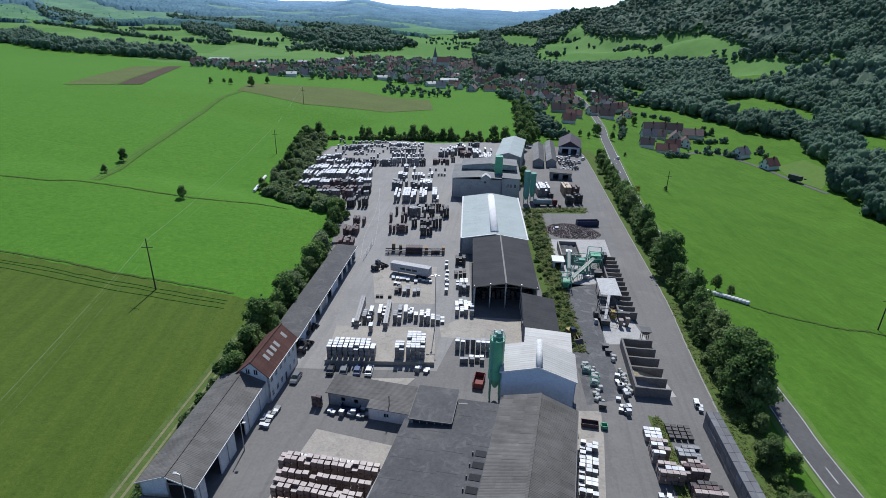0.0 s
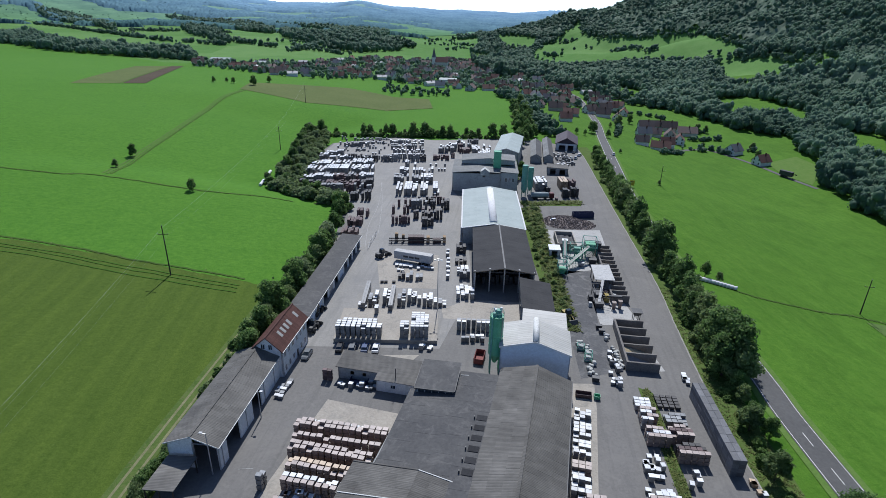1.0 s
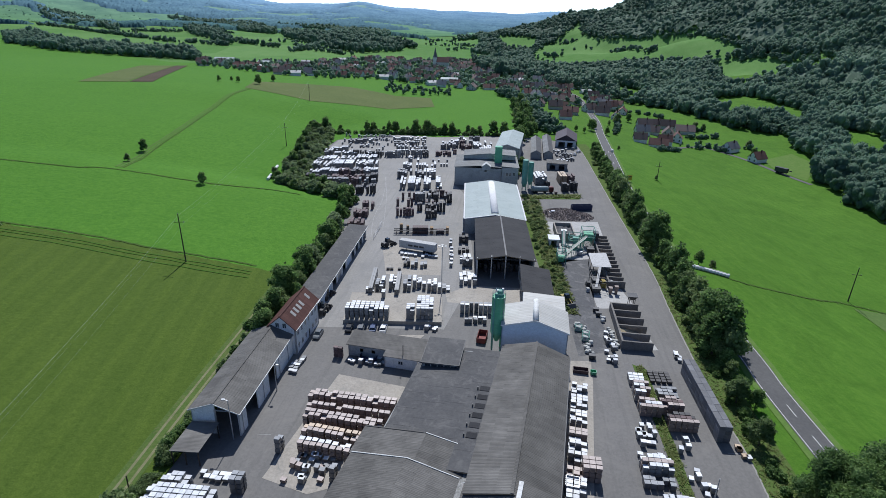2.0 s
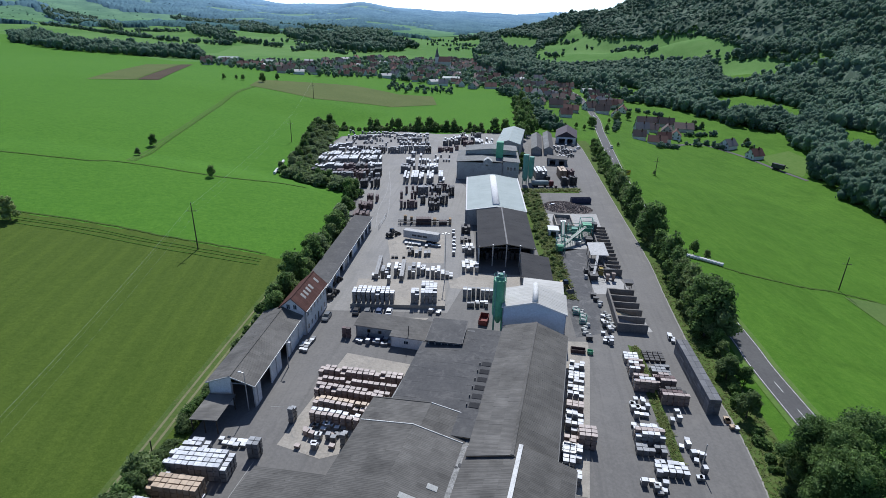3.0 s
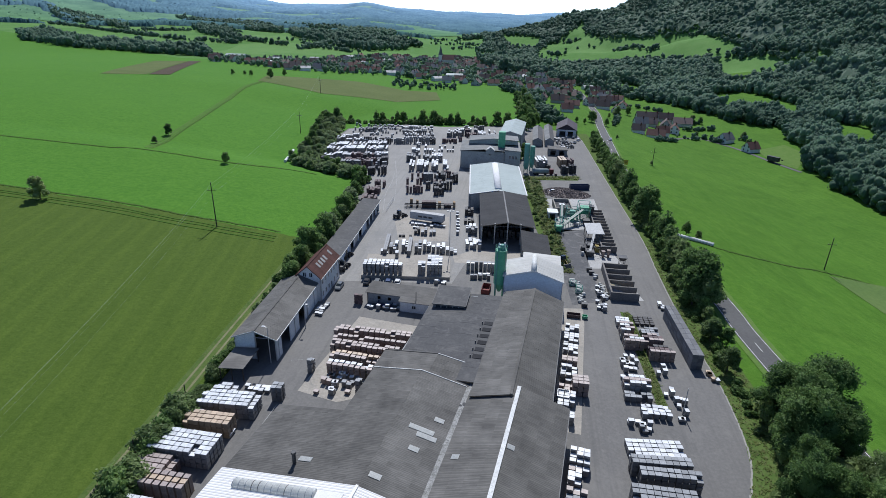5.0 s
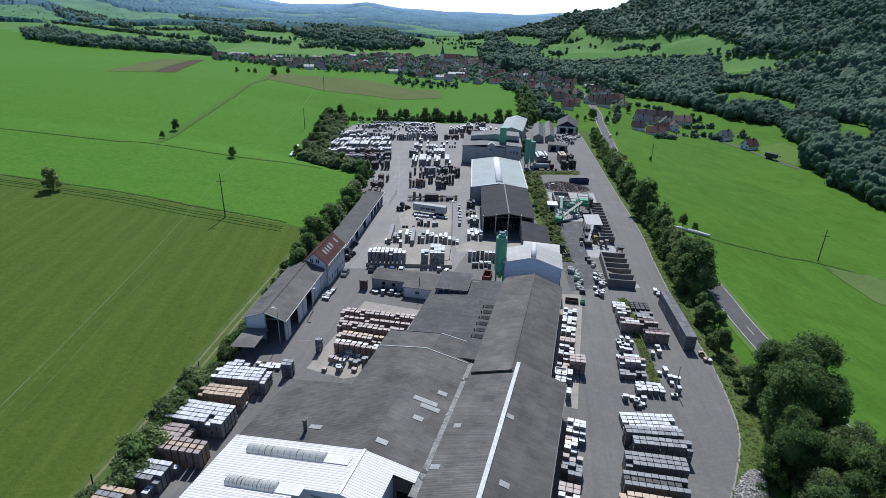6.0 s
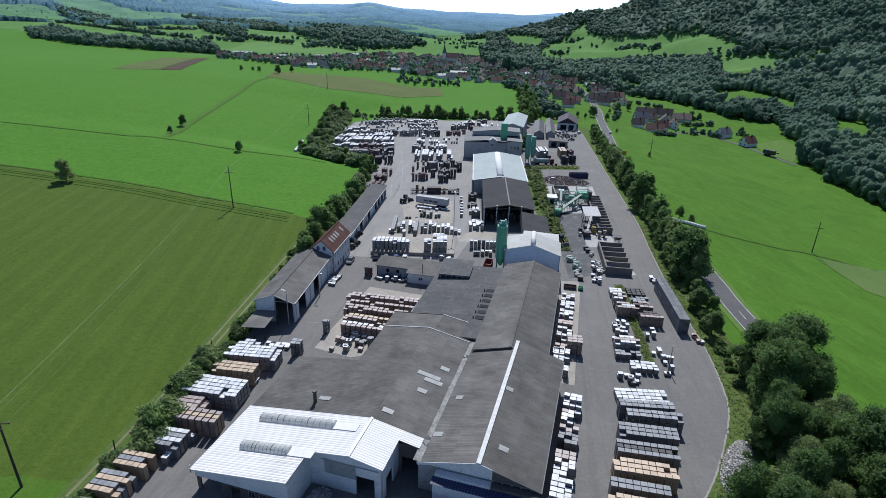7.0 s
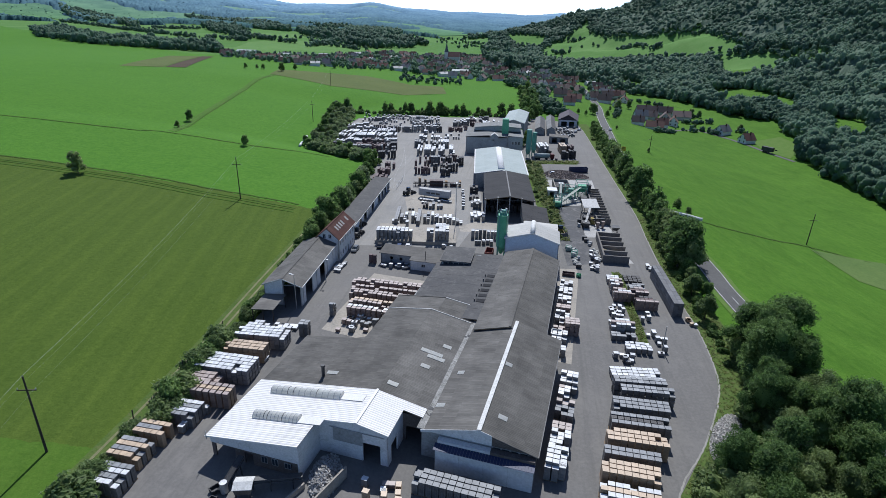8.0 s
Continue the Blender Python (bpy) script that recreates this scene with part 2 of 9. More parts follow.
WHITE_SHEET = sheeting("white_roof_sheet", (0.72, 0.705, 0.68), (0.80, 0.785, 0.76), 0.36, 0.55, depth=0.035, spread=0.03, ribs=0.5, stain=(0.58, 0.565, 0.54))
SILVER_SHEET = sheeting("pale_grey_roof_sheet", (0.295, 0.345, 0.333), (0.355, 0.405, 0.392), 0.6, 0.65, depth=0.012, spread=0.03, ribs=0.1, stain=(0.2, 0.235, 0.225))
TRAILER_GREY = surface("dusty_grey_trailer_panel", (0.38, 0.38, 0.375), (0.5, 0.495, 0.48), 0.4, 4.0, 0.7, dirt=(0.22, 0.215, 0.2))
MAROON = surface("dark_maroon_cab_paint", (0.10, 0.018, 0.02), (0.13, 0.025, 0.025), 0.6, 5.0, 0.5)
SACKING = surface("white_woven_sacking", (0.36, 0.37, 0.34), (0.56, 0.56, 0.53), 1.5, 9.0, 0.9, relief=0.5, dirt=(0.38, 0.37, 0.34))
RIDGE_WHITE = surface("white_ridge_sheet", (0.68, 0.67, 0.65), (0.78, 0.77, 0.75), 0.6, 4.0, 0.5)
RIDGE_PALE = surface("pale_ridge_sheet", (0.5, 0.5, 0.48), (0.68, 0.68, 0.66), 0.6, 4.0, 0.6, dirt=(0.3, 0.29, 0.26))
WHITE_WALL = surface("white_render", (0.61, 0.61, 0.605), (0.73, 0.725, 0.715), 0.3, 3.0, 0.85, dirt=(0.48, 0.48, 0.46))
BLUE_WALL = surface("pale_blue_wall_panels", (0.48, 0.56, 0.66), (0.58, 0.65, 0.74), 0.2, 2.0, 0.6)
GREY_WALL = surface("grey_render", (0.26, 0.265, 0.26), (0.36, 0.365, 0.36), 0.25, 2.0, 0.9, dirt=(0.18, 0.18, 0.17))
DARK_STEEL = surface("dark_steel", (0.05, 0.05, 0.055), (0.09, 0.09, 0.09), 0.5, 4.0, 0.55, 0.4)
GALV = surface("galvanised_steel", (0.35, 0.36, 0.37), (0.48, 0.49, 0.5), 0.8, 5.0, 0.45, 0.6)
ROOF_FELT = surface("dark_roofing_felt", (0.032, 0.032, 0.034), (0.05, 0.05, 0.052), 0.3, 2.5, 0.95, relief=0.2, spread=0.2, spec=0.1)
GREEN_STEEL = surface("green_painted_steel", (0.09, 0.34, 0.185), (0.14, 0.42, 0.245), 0.6, 4.0, 0.45, dirt=(0.13, 0.32, 0.19))
TEAL_STEEL = surface("faded_green_steel", (0.10, 0.28, 0.22), (0.16, 0.36, 0.29), 0.5, 3.0, 0.6, dirt=(0.2, 0.25, 0.22))
BLUE_STEEL = surface("blue_painted_sheet", (0.024, 0.032, 0.075), (0.04, 0.052, 0.115), 0.6, 4.0, 0.5)
YELLOW_PAINT = surface("yellow_machine_paint", (0.5, 0.36, 0.03), (0.62, 0.46, 0.05), 0.7, 4.0, 0.45)
GUTTER = surface("mossy_gutter_lining", (0.09, 0.09, 0.085), (0.42, 0.41, 0.39), 1.1, 5.0, 0.8, dirt=(0.1, 0.11, 0.06))
SLATE = surface("grey_roof_slate", (0.10, 0.10, 0.105), (0.17, 0.17, 0.175), 0.05, 2.5, 0.7, relief=0.4, spread=0.25)
WALL_BLOCK = surface("dark_grey_concrete_block", (0.10, 0.102, 0.108), (0.17, 0.172, 0.18), 0.5, 5.0, 0.6, spread=0.25)
RUBBER = surface("tyre_rubber", (0.02, 0.02, 0.02), (0.035, 0.035, 0.035), 2.0, 9.0, 0.85)
TILE_RED = surface("red_roof_tile", (0.082, 0.043, 0.037), (0.122, 0.064, 0.054), 0.4, 3.5, 0.85, relief=0.5, island=0.15, spread=0.1, spec=0.1)
VILLAGE_RED = surface("weathered_red_tile", (0.125, 0.058, 0.044), (0.2, 0.098, 0.076), 0.05, 2.5, 0.7, relief=0.5, spread=0.35, spec=0.3)
VILLAGE_BROWN = surface("weathered_brown_tile", (0.098, 0.068, 0.058), (0.17, 0.122, 0.104), 0.05, 2.5, 0.7, relief=0.5, spread=0.35, spec=0.3)
PLASTER = surface("village_plaster", (0.46, 0.44, 0.41), (0.70, 0.68, 0.64), 0.02, 1.0, 0.9, spread=0.35)
TIMBER = surface("pallet_timber", (0.22, 0.15, 0.09), (0.36, 0.26, 0.16), 0.8, 6.0, 0.85, spread=0.2)
POLE_WOOD = surface("tarred_pole_wood", (0.045, 0.036, 0.03), (0.08, 0.065, 0.05), 0.8, 5.0, 0.9)
BARK = surface("bark", (0.06, 0.048, 0.036), (0.12, 0.10, 0.08), 1.0, 6.0, 0.95, relief=0.8)
STONE_LIGHT = surface("light_grey_concrete_block", (0.15, 0.148, 0.144), (0.225, 0.222, 0.216), 0.5, 5.0, 0.42, spread=0.16, island=0.22, spec=0.65)
STONE_GREY = surface("grey_concrete_block", (0.085, 0.086, 0.088), (0.14, 0.141, 0.144), 0.5, 5.0, 0.42, spread=0.2, island=0.22, spec=0.65)
STONE_DARK = surface("anthracite_concrete_block", (0.06, 0.056, 0.056), (0.10, 0.094, 0.092), 0.5, 5.0, 0.5, spread=0.3, island=0.3)
STONE_TAN = surface("sand_coloured_concrete_block", (0.27, 0.185, 0.115), (0.37, 0.265, 0.172), 0.5, 5.0, 0.45, spread=0.15, island=0.15, spec=0.6)
STONE_ROSE = surface("brownish_red_concrete_block", (0.165, 0.118, 0.10), (0.25, 0.188, 0.16), 0.5, 5.0, 0.43, spread=0.15, spec=0.65, island=0.15)
STONE_RUST = surface("dark_red_concrete_block", (0.072, 0.047, 0.046), (0.118, 0.08, 0.078), 0.5, 5.0, 0.6, spread=0.25, island=0.3)
WRAP = surface("translucent_pallet_wrap", (0.146, 0.147, 0.149), (0.23, 0.231, 0.232), 0.9, 4.0, 0.38, spread=0.1, spec=0.8, island=0.2)
RUBBLE = surface("broken_concrete", (0.26, 0.25, 0.24), (0.46, 0.45, 0.43), 0.8, 4.0, 0.95, relief=0.6, island=0.3)
BRICK_RUBBLE = surface("broken_brick_heap", (0.12, 0.098, 0.09), (0.24, 0.205, 0.19), 0.4, 3.0, 0.95, relief=0.8, island=0.4)
OLD_BRICK = surface("sooty_brown_brick", (0.085, 0.07, 0.062), (0.15, 0.125, 0.11), 0.5, 4.0, 0.9, dirt=(0.19, 0.175, 0.165))
SAND = surface("yellow_sand", (0.42, 0.35, 0.22), (0.52, 0.44, 0.29), 0.8, 5.0, 0.95)
GRAVEL = surface("grey_gravel", (0.17, 0.17, 0.175), (0.27, 0.27, 0.275), 1.2, 7.0, 0.95, relief=0.8)
GLASS = blank("window_glass", 0.08, 0.0, 0.8)[0]
GLASS.node_tree.nodes["Principled BSDF"].inputs["Base Color"].default_value = (0.03, 0.04, 0.05, 1)
SKYLIGHT = milky("milky_skylight_plastic", (0.66, 0.67, 0.645), (0.78, 0.785, 0.76))
LEAF = foliage("leaves", (0.07, 0.132, 0.043), (0.225, 0.345, 0.128), spec=0.22)
LEAF_WILLOW = foliage("willow_leaves", (0.15, 0.215, 0.115), (0.27, 0.345, 0.20))
LEAF_PALE = foliage("pale_leaves", (0.145, 0.215, 0.085), (0.258, 0.336, 0.162))
CREAM_SHEET = sheeting("cream_roof_sheet", (0.40, 0.39, 0.36), (0.49, 0.48, 0.445), 0.8, 0.55, depth=0.02, ribs=0.1, stain=(0.36, 0.345, 0.31))
# Leaf green pushed towards pale blue: haze over the far woods, painted in.
LEAF_FAR_HAZED = foliage("haze_tinted_canopy", (0.128, 0.212, 0.178), (0.192, 0.288, 0.218), 0.012, 0.2, 0.08)

PALE_YARD = surface("pale_worn_asphalt", (0.21, 0.203, 0.191), (0.292, 0.281, 0.262), 0.03, 1.6, 0.8, relief=0.04, dirt=(0.20, 0.197, 0.19), grain=0.3, drawn=(0.17, 0.166, 0.158), scuffs=(0.34, 0.325, 0.30))
# Stack-top colours with sun glare painted in; the first also serves bale film.
FILM_LIT_TOP = surface("white_film_lit_top", (0.55, 0.565, 0.58), (0.74, 0.75, 0.76), 0.9, 3.0, 0.5, spread=0.08, island=0.18, spec=0.4)
GREY_LIT_TOP = surface("grey_lit_top", (0.22, 0.228, 0.235), (0.33, 0.338, 0.346), 0.9, 3.0, 0.58, spread=0.1, island=0.25, spec=0.3)
TAN_LIT_TOP = surface("sand_coloured_lit_top", (0.46, 0.34, 0.225), (0.60, 0.46, 0.325), 0.9, 4.0, 0.5, spread=0.12, island=0.15, spec=0.5)
ROSE_LIT_TOP = surface("brownish_red_lit_top", (0.29, 0.232, 0.207), (0.425, 0.352, 0.318), 0.9, 4.0, 0.5, spread=0.12, island=0.15, spec=0.5)
OLD_ROOF = sheeting("bleached_fibre_cement", (0.17, 0.174, 0.17), (0.245, 0.248, 0.242), 0.42, 0.8, ribs=0.3, spread=0.08, stain=(0.11, 0.11, 0.105))
# ---- helpers for building ----


def box(bm, x0, x1, y0, y1, z0, z1):
    v = [bm.verts.new(p) for p in ((x0, y0, z0), (x1, y0, z0), (x1, y1, z0), (x0, y1, z0), (x0, y0, z1), (x1, y0, z1), (x1, y1, z1), (x0, y1, z1))]
    for f in ((3, 2, 1, 0), (4, 5, 6, 7), (0, 1, 5, 4), (1, 2, 6, 5), (2, 3, 7, 6), (3, 0, 4, 7)):
        bm.faces.new([v[i] for i in f])
    return v


def hexa(bm, low, high):
    """A solid between four low and four high corners, both counterclockwise from above."""
    v = [bm.verts.new(p) for p in (*low, *high)]
    for f in ((3, 2, 1, 0), (4, 5, 6, 7), (0, 1, 5, 4), (1, 2, 6, 5), (2, 3, 7, 6), (3, 0, 4, 7)):
        bm.faces.new([v[i] for i in f])


def slab(bm, corners, thick):
    """A plate of that thickness under four corners, counterclockwise from above."""
    hexa(bm, [(x, y, z - thick) for x, y, z in corners], corners)


def extrude(bm, outline, y0, y1):
    """A solid with an outline in x and z (counterclockwise seen from the front), from y0 to y1."""
    front, back = [bm.verts.new((x, y0, z)) for x, z in outline], [bm.verts.new((x, y1, z)) for x, z in outline]
    n = len(outline)
    bm.faces.new(front)
    bm.faces.new(back[::-1])
    for i in range(n):
        bm.faces.new((front[(i + 1) % n], front[i], back[i], back[(i + 1) % n]))


def tube(bm, a, b, r0, r1, sides=8):
    a, b = Vector(a), Vector(b)
    turn = (b - a).to_track_quat("Z", "Y")
    rings = []
    for p, r in ((a, r0), (b, r1)):
        rings.append([bm.verts.new(p + turn @ Vector((r * math.cos(2 * math.pi * i / sides), r * math.sin(2 * math.pi * i / sides), 0))) for i in range(sides)])
    for i in range(sides):
        bm.faces.new((rings[0][i], rings[0][(i + 1) % sides], rings[1][(i + 1) % sides], rings[1][i]))
    bm.faces.new(rings[0][::-1])
    bm.faces.new(rings[1])


def mesh_of(name, bm, material, smooth=False):
    me = bpy.data.meshes.new(name)
    bm.to_mesh(me)
    bm.free()
    me.materials.append(material)
    if smooth:
        me.polygons.foreach_set("use_smooth", [True] * len(me.polygons))
    return me


def part(name, bm, material, parent=None, label="", smooth=False):
    ob = new(name, bm if isinstance(bm, bpy.types.Mesh) else mesh_of(name, bm, material, smooth))
    ob.parent = parent
    return tagged(ob, label)


def thing(name, label, category, x, y, heading=0.0, z=0.0, group="", kind=""):
    """An Empty at a thing's base; heading: degrees by which its own y axis turns to the right of the world's."""
    ob = new(name)
    ob.matrix_basis = pose(x, y, z, 0, 0, -heading)
    return tagged(ob, label, category, group, kind)


def solo(name, bm, material, label, category, x=0.0, y=0.0, heading=0.0, z=0.0, group="", kind="", smooth=False):
    ob = part(name, bm, material, None, label, smooth)
    ob.matrix_basis = pose(x, y, z, 0, 0, -heading)
    return tagged(ob, "", category, group, kind)


# ---- the lie of the land ----


def rise(a, b, v):
    u = np.clip((v - a) / (b - a), 0, 1)
    return u * u * (3 - 2 * u)


def lumps(x, y, s, p):
    return np.sin(x / s + p) * np.cos(y / s * 1.17 + 2.1 * p) + 0.5 * np.sin(x / s * 2.3 + y / s * 1.7 + 3 * p)


def terrain(x, y):
    """Height of the ground: a level works, a bank of fields to one side, a brook and a wooded hill to the other."""
    x, y = np.asarray(x, float), np.asarray(y, float)
    bank_at = 50 + 10 * (1 - rise(20, 100, y)) + 30 * (rise(215, 250, y) - rise(375, 440, y))
    bank = 28 * (1 - np.exp(-np.maximum(-x - bank_at, 0) / 150)) * (0.8 + 0.35 * rise(100, 330, y) - 0.65 * rise(330, 800, y))
    brook = -17 * rise(0, 110, x - 66 - 24 * rise(100, 300, y)) * (1 - 0.55 * rise(230, 560, y))
    foot = 262 - 45 * rise(380, 760, y) - 150 * rise(700, 1400, y) + 380 * rise(1450, 2300, y)
    inside = np.maximum(x - foot, 0)
    hill = 230 * rise(80, 750, inside) * (1 - rise(1600, 2500, y)) + 0.05 * np.minimum(inside, 300)
    folds = 8 * (lumps(x + 0.4 * y, y, 62, 0.9) + 0.6 * lumps(x - 0.5 * y, y, 31, 2.2)) * rise(60, 260, inside) * (1 - rise(1300, 1700, y))
    spur = 42 * np.exp(-(((y - 1540) / 190) ** 2)) * rise(20, 190, x) * (1 - rise(300, 430, x))
    bearing = x / np.maximum(y, 200)
    tops = 66 + 12 * np.exp(-(((bearing + 0.22) / 0.12) ** 2)) + 28 * np.exp(-(((bearing + 0.145) / 0.034) ** 2)) + 190 * rise(0.26, 0.55, -bearing)
    far = tops * rise(2000, 4100, y) * (1 + 0.06 * lumps(x, y, 420, 1.3))
    left_hills = 120 * rise(1000, 2300, -x - 150) * rise(900, 2600, y)
    return bank + brook + hill + folds + spur + far + left_hills + 5 * lumps(x, y, 190, 0.4) * rise(650, 1500, np.hypot(x, y))


def height(x, y):
    return float(terrain(x, y))


def steps(*stretches):
    out = []
    for a, b, n in stretches:
        out += list(np.linspace(a, b, n, endpoint=False))
    return np.array(out + [stretches[-1][1]])


gx = steps((-3600, -1200, 30), (-1200, -300, 36), (-300, -160, 16), (-160, 160, 80), (160, 320, 20), (320, 1000, 34), (1000, 3000, 30))
gy = steps((-600, -60, 12), (-60, 440, 110), (440, 900, 46), (900, 2400, 60), (2400, 4700, 46))
X, Y = np.meshgrid(gx, gy)
Z = terrain(X, Y)
sheet = bpy.data.meshes.new("ground")
index = np.arange(X.size).reshape(X.shape)
quads = np.stack([index[:-1, :-1], index[:-1, 1:], index[1:, 1:], index[1:, :-1]], -1).reshape(-1, 4)
sheet.from_pydata(np.stack([X, Y, Z], -1).reshape(-1, 3).tolist(), [], quads.tolist())
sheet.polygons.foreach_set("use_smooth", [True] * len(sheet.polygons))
sheet.materials.append(GRASS)
tagged(new("ground", sheet), "bright green meadows rolling to wooded hills", "ground", kind="structure")


def lie(bm, outline, lift, cell=6.0):
    """A sheet with that outline laid on the land."""
    outline = [Vector(p) for p in outline]
    xs, ys = [p[0] for p in outline], [p[1] for p in outline]
    face = bm.faces.new([bm.verts.new((p[0], p[1], 0)) for p in outline])
    for axis, lo, hi in ((0, min(xs), max(xs)), (1, min(ys), max(ys))):
        cuts = int((hi - lo) / cell)
        for i in range(1, cuts + 1):
            at, way = [0, 0, 0], [0, 0, 0]
            at[axis], way[axis] = lo + (hi - lo) * i / (cuts + 1), 1
            bmesh.ops.bisect_plane(bm, geom=bm.verts[:] + bm.edges[:] + bm.faces[:], plane_co=at, plane_no=way)
    for v in bm.verts:
        v.co.z = height(v.co.x, v.co.y) + lift
    for f in bm.faces:
        f.normal_update()
        if f.normal.z < 0:
            f.normal_flip()


def laid(name, outline, material, label, category, lift, cell=6.0):
    bm = bmesh.new()
    lie(bm, outline, lift, cell)
    return tagged(part(name, bm, material, None, label), "", category, kind="structure")


def ribbon(line, width, lift, bm=None, cell=5.0):
    """A strip of that width along a line on the land."""
    bm = bm or bmesh.new()
    fine = []
    for (x0, y0), (x1, y1) in zip(line, line[1:]):
        n = max(1, int(math.hypot(x1 - x0, y1 - y0) / cell))
        fine += [Vector((x0 + (x1 - x0) * i / n, y0 + (y1 - y0) * i / n)) for i in range(n)]
    fine.append(Vector(line[-1]))
    rows = []
    for i, p in enumerate(fine):
        way = (fine[min(i + 1, len(fine) - 1)] - fine[max(i - 1, 0)]).normalized()
        side = Vector((way.y, -way.x)) * width / 2
        rows.append([bm.verts.new((q.x, q.y, height(q.x, q.y) + lift)) for q in (p - side, p, p + side)])
    for a, b in zip(rows, rows[1:]):
        for i in (0, 1):
            bm.faces.new((a[i], a[i + 1], b[i + 1], b[i]))
    return bm


def curve_through(points, n=8):
    """A smooth line through points."""
    pts = [Vector(p) for p in points]
    out = []
    for i in range(len(pts) - 1):
        a, b, c, d = pts[max(i - 1, 0)], pts[i], pts[i + 1], pts[min(i + 2, len(pts) - 1)]
        for k in range(n):
            u = k / n
            out.append(0.5 * (2 * b + (c - a) * u + (2 * a - 5 * b + 4 * c - d) * u * u + (3 * b - a - 3 * c + d) * u**3))
    return [tuple(p) for p in (*out, pts[-1])]


yard_east = [(22, -60), (29, -5), (35, 12), (44, 24), (53, 39), (56.5, 50), (59, 66), (60.5, 88), (65, 124), (69, 152), (73, 198), (79, 265), (84, 321), (85, 350)]
yard_rest = [(62, 366), (34, 370), (-7, 362), (-33, 368), (-72, 347), (-76, 315), (-71, 270), (-63, 242), (-47, 231), (-43, 209), (-41, 180), (-45, 112), (-51, 66), (-54, 40), (-56, 22), (-60, 4), (-68, -60)]
laid("yard", yard_east + yard_rest, ASPHALT, "pale, glint-coloured asphalt works yard with patches and dust", "yard", 0.04, 12)
road_line = curve_through([(73, -120), (74, -40), (75, 30), (76, 85), (77.6, 105), (80.2, 159), (85.4, 220), (91, 264), (96.5, 298), (106.2, 355), (113, 395), (124, 452), (134, 536), (141, 610), (132, 690)])
tagged(part("road", ribbon(road_line, 6.4, 0.16), ROAD, None, "two-lane grey asphalt country road"), "", "road", kind="structure")
verge = surface("dry_verge", (0.085, 0.17, 0.032), (0.135, 0.205, 0.055), 0.3, 2.0, 0.95, spec=0.05)
tagged(part("verge", ribbon(road_line, 9.4, 0.11), verge, None, "pale mown grass verge along the road"), "", "verge", kind="structure")
marks = bmesh.new()
run = 0.0
for (x0, y0), (x1, y1) in zip(road_line, road_line[1:]):
    d = math.hypot(x1 - x0, y1 - y0)
    ux, uy = (x1 - x0) / d, (y1 - y0) / d
    s = -run % 10.0
    while s < d:
        if s + 4 < d:
            ribbon([(x0 + ux * s, y0 + uy * s), (x0 + ux * (s + 4), y0 + uy * (s + 4))], 0.16, 0.20, marks, 4)
        s += 10.0
    run += d
for side in (-2.85, 2.85):
    edge = []
    for i, (x, y) in enumerate(road_line):
        (x0, y0), (x1, y1) = road_line[max(i - 1, 0)], road_line[min(i + 1, len(road_line) - 1)]
        d = math.hypot(x1 - x0, y1 - y0)
        edge.append((x + side * (y1 - y0) / d, y - side * (x1 - x0) / d))
    ribbon(edge, 0.14, 0.20, marks, 5)
tagged(part("road_marking", marks, WHITE_PAINT, None, "dashed white centre line and white edge lines"), "", "road marking", kind="structure")
verge_line = [(x + 3.4, y) for x, y in curve_through(yard_east[1:], 4)]
tagged(part("rough_verge", ribbon(verge_line, 7.6, 0.025), ROUGH_GRASS, None, "rough unmown grass along the eastern lane"), "", "verge", kind="structure")
track_line = curve_through([(-66, -30), (-63, 6), (-60, 33), (-57, 68), (-53.5, 112), (-52, 140)])
for off in (-0.8, 0.8):
    tagged(part("track", ribbon([(x + off, y) for x, y in track_line], 0.5, 0.12), TRACK, None, "two worn wheel ruts through the grass"), "", "track", kind="structure")
tagged(part("field_strip", ribbon([(x - 0.2, y) for x, y in track_line], 3.9, 0.07), ROUGH_GRASS, None, "unmown strip beside the field track"), "", "grass strip", kind="structure")
laid("ploughed_field", [(-255, 444), (-242, 455), (-303, 664), (-313, 655)], EARTH, "freshly ploughed brown strip of field", "field", 0.25, 14)
laid("stubble_field", [(-284, 425), (-256, 443), (-314, 654), (-341, 630)], STUBBLE, "harvested grey-green strip of field", "field", 0.2, 14)
laid("stubble_field", [(-173, 472), (-181, 525), (-98, 566), (-16, 546), (-11, 492), (-111, 445)], STUBBLE, "dry straw-coloured strip of field", "field", 0.2, 14)
ditch = surface("ditch_grass", (0.04, 0.095, 0.018), (0.085, 0.13, 0.032), 0.5, 3.0, 0.95, relief=0.9, spec=0.04)
rut = surface("pressed_grass", (0.046, 0.112, 0.016), (0.074, 0.155, 0.024), 0.2, 3.0, 0.95, relief=0.9, spec=0.04)
worn_grass = surface("worn_grass", (0.07, 0.135, 0.033), (0.125, 0.17, 0.058), 0.25, 3.0, 0.95, relief=0.6, spec=0.04)
way_rng = random.Random(31)


def wandering(line, amount=0.35):
    """A line that strays a little from its course."""
    return [(x + way_rng.uniform(-amount, amount), y + way_rng.uniform(-amount, amount)) for x, y in line]


field_path = curve_through([(-169, 470), (-168.4, 412), (-157.5, 316), (-151.6, 259), (-146.3, 223)])
for off, wide, m in ((-0.9, 0.75, worn_grass), (0.9, 0.75, worn_grass), (2.4, 0.7, ditch)):
    tagged(part("field_path", ribbon(wandering([(x + off, y) for x, y in field_path], 0.15), wide, 0.10), m, None, "worn grassy wheel track between meadows"), "", "path", kind="structure")
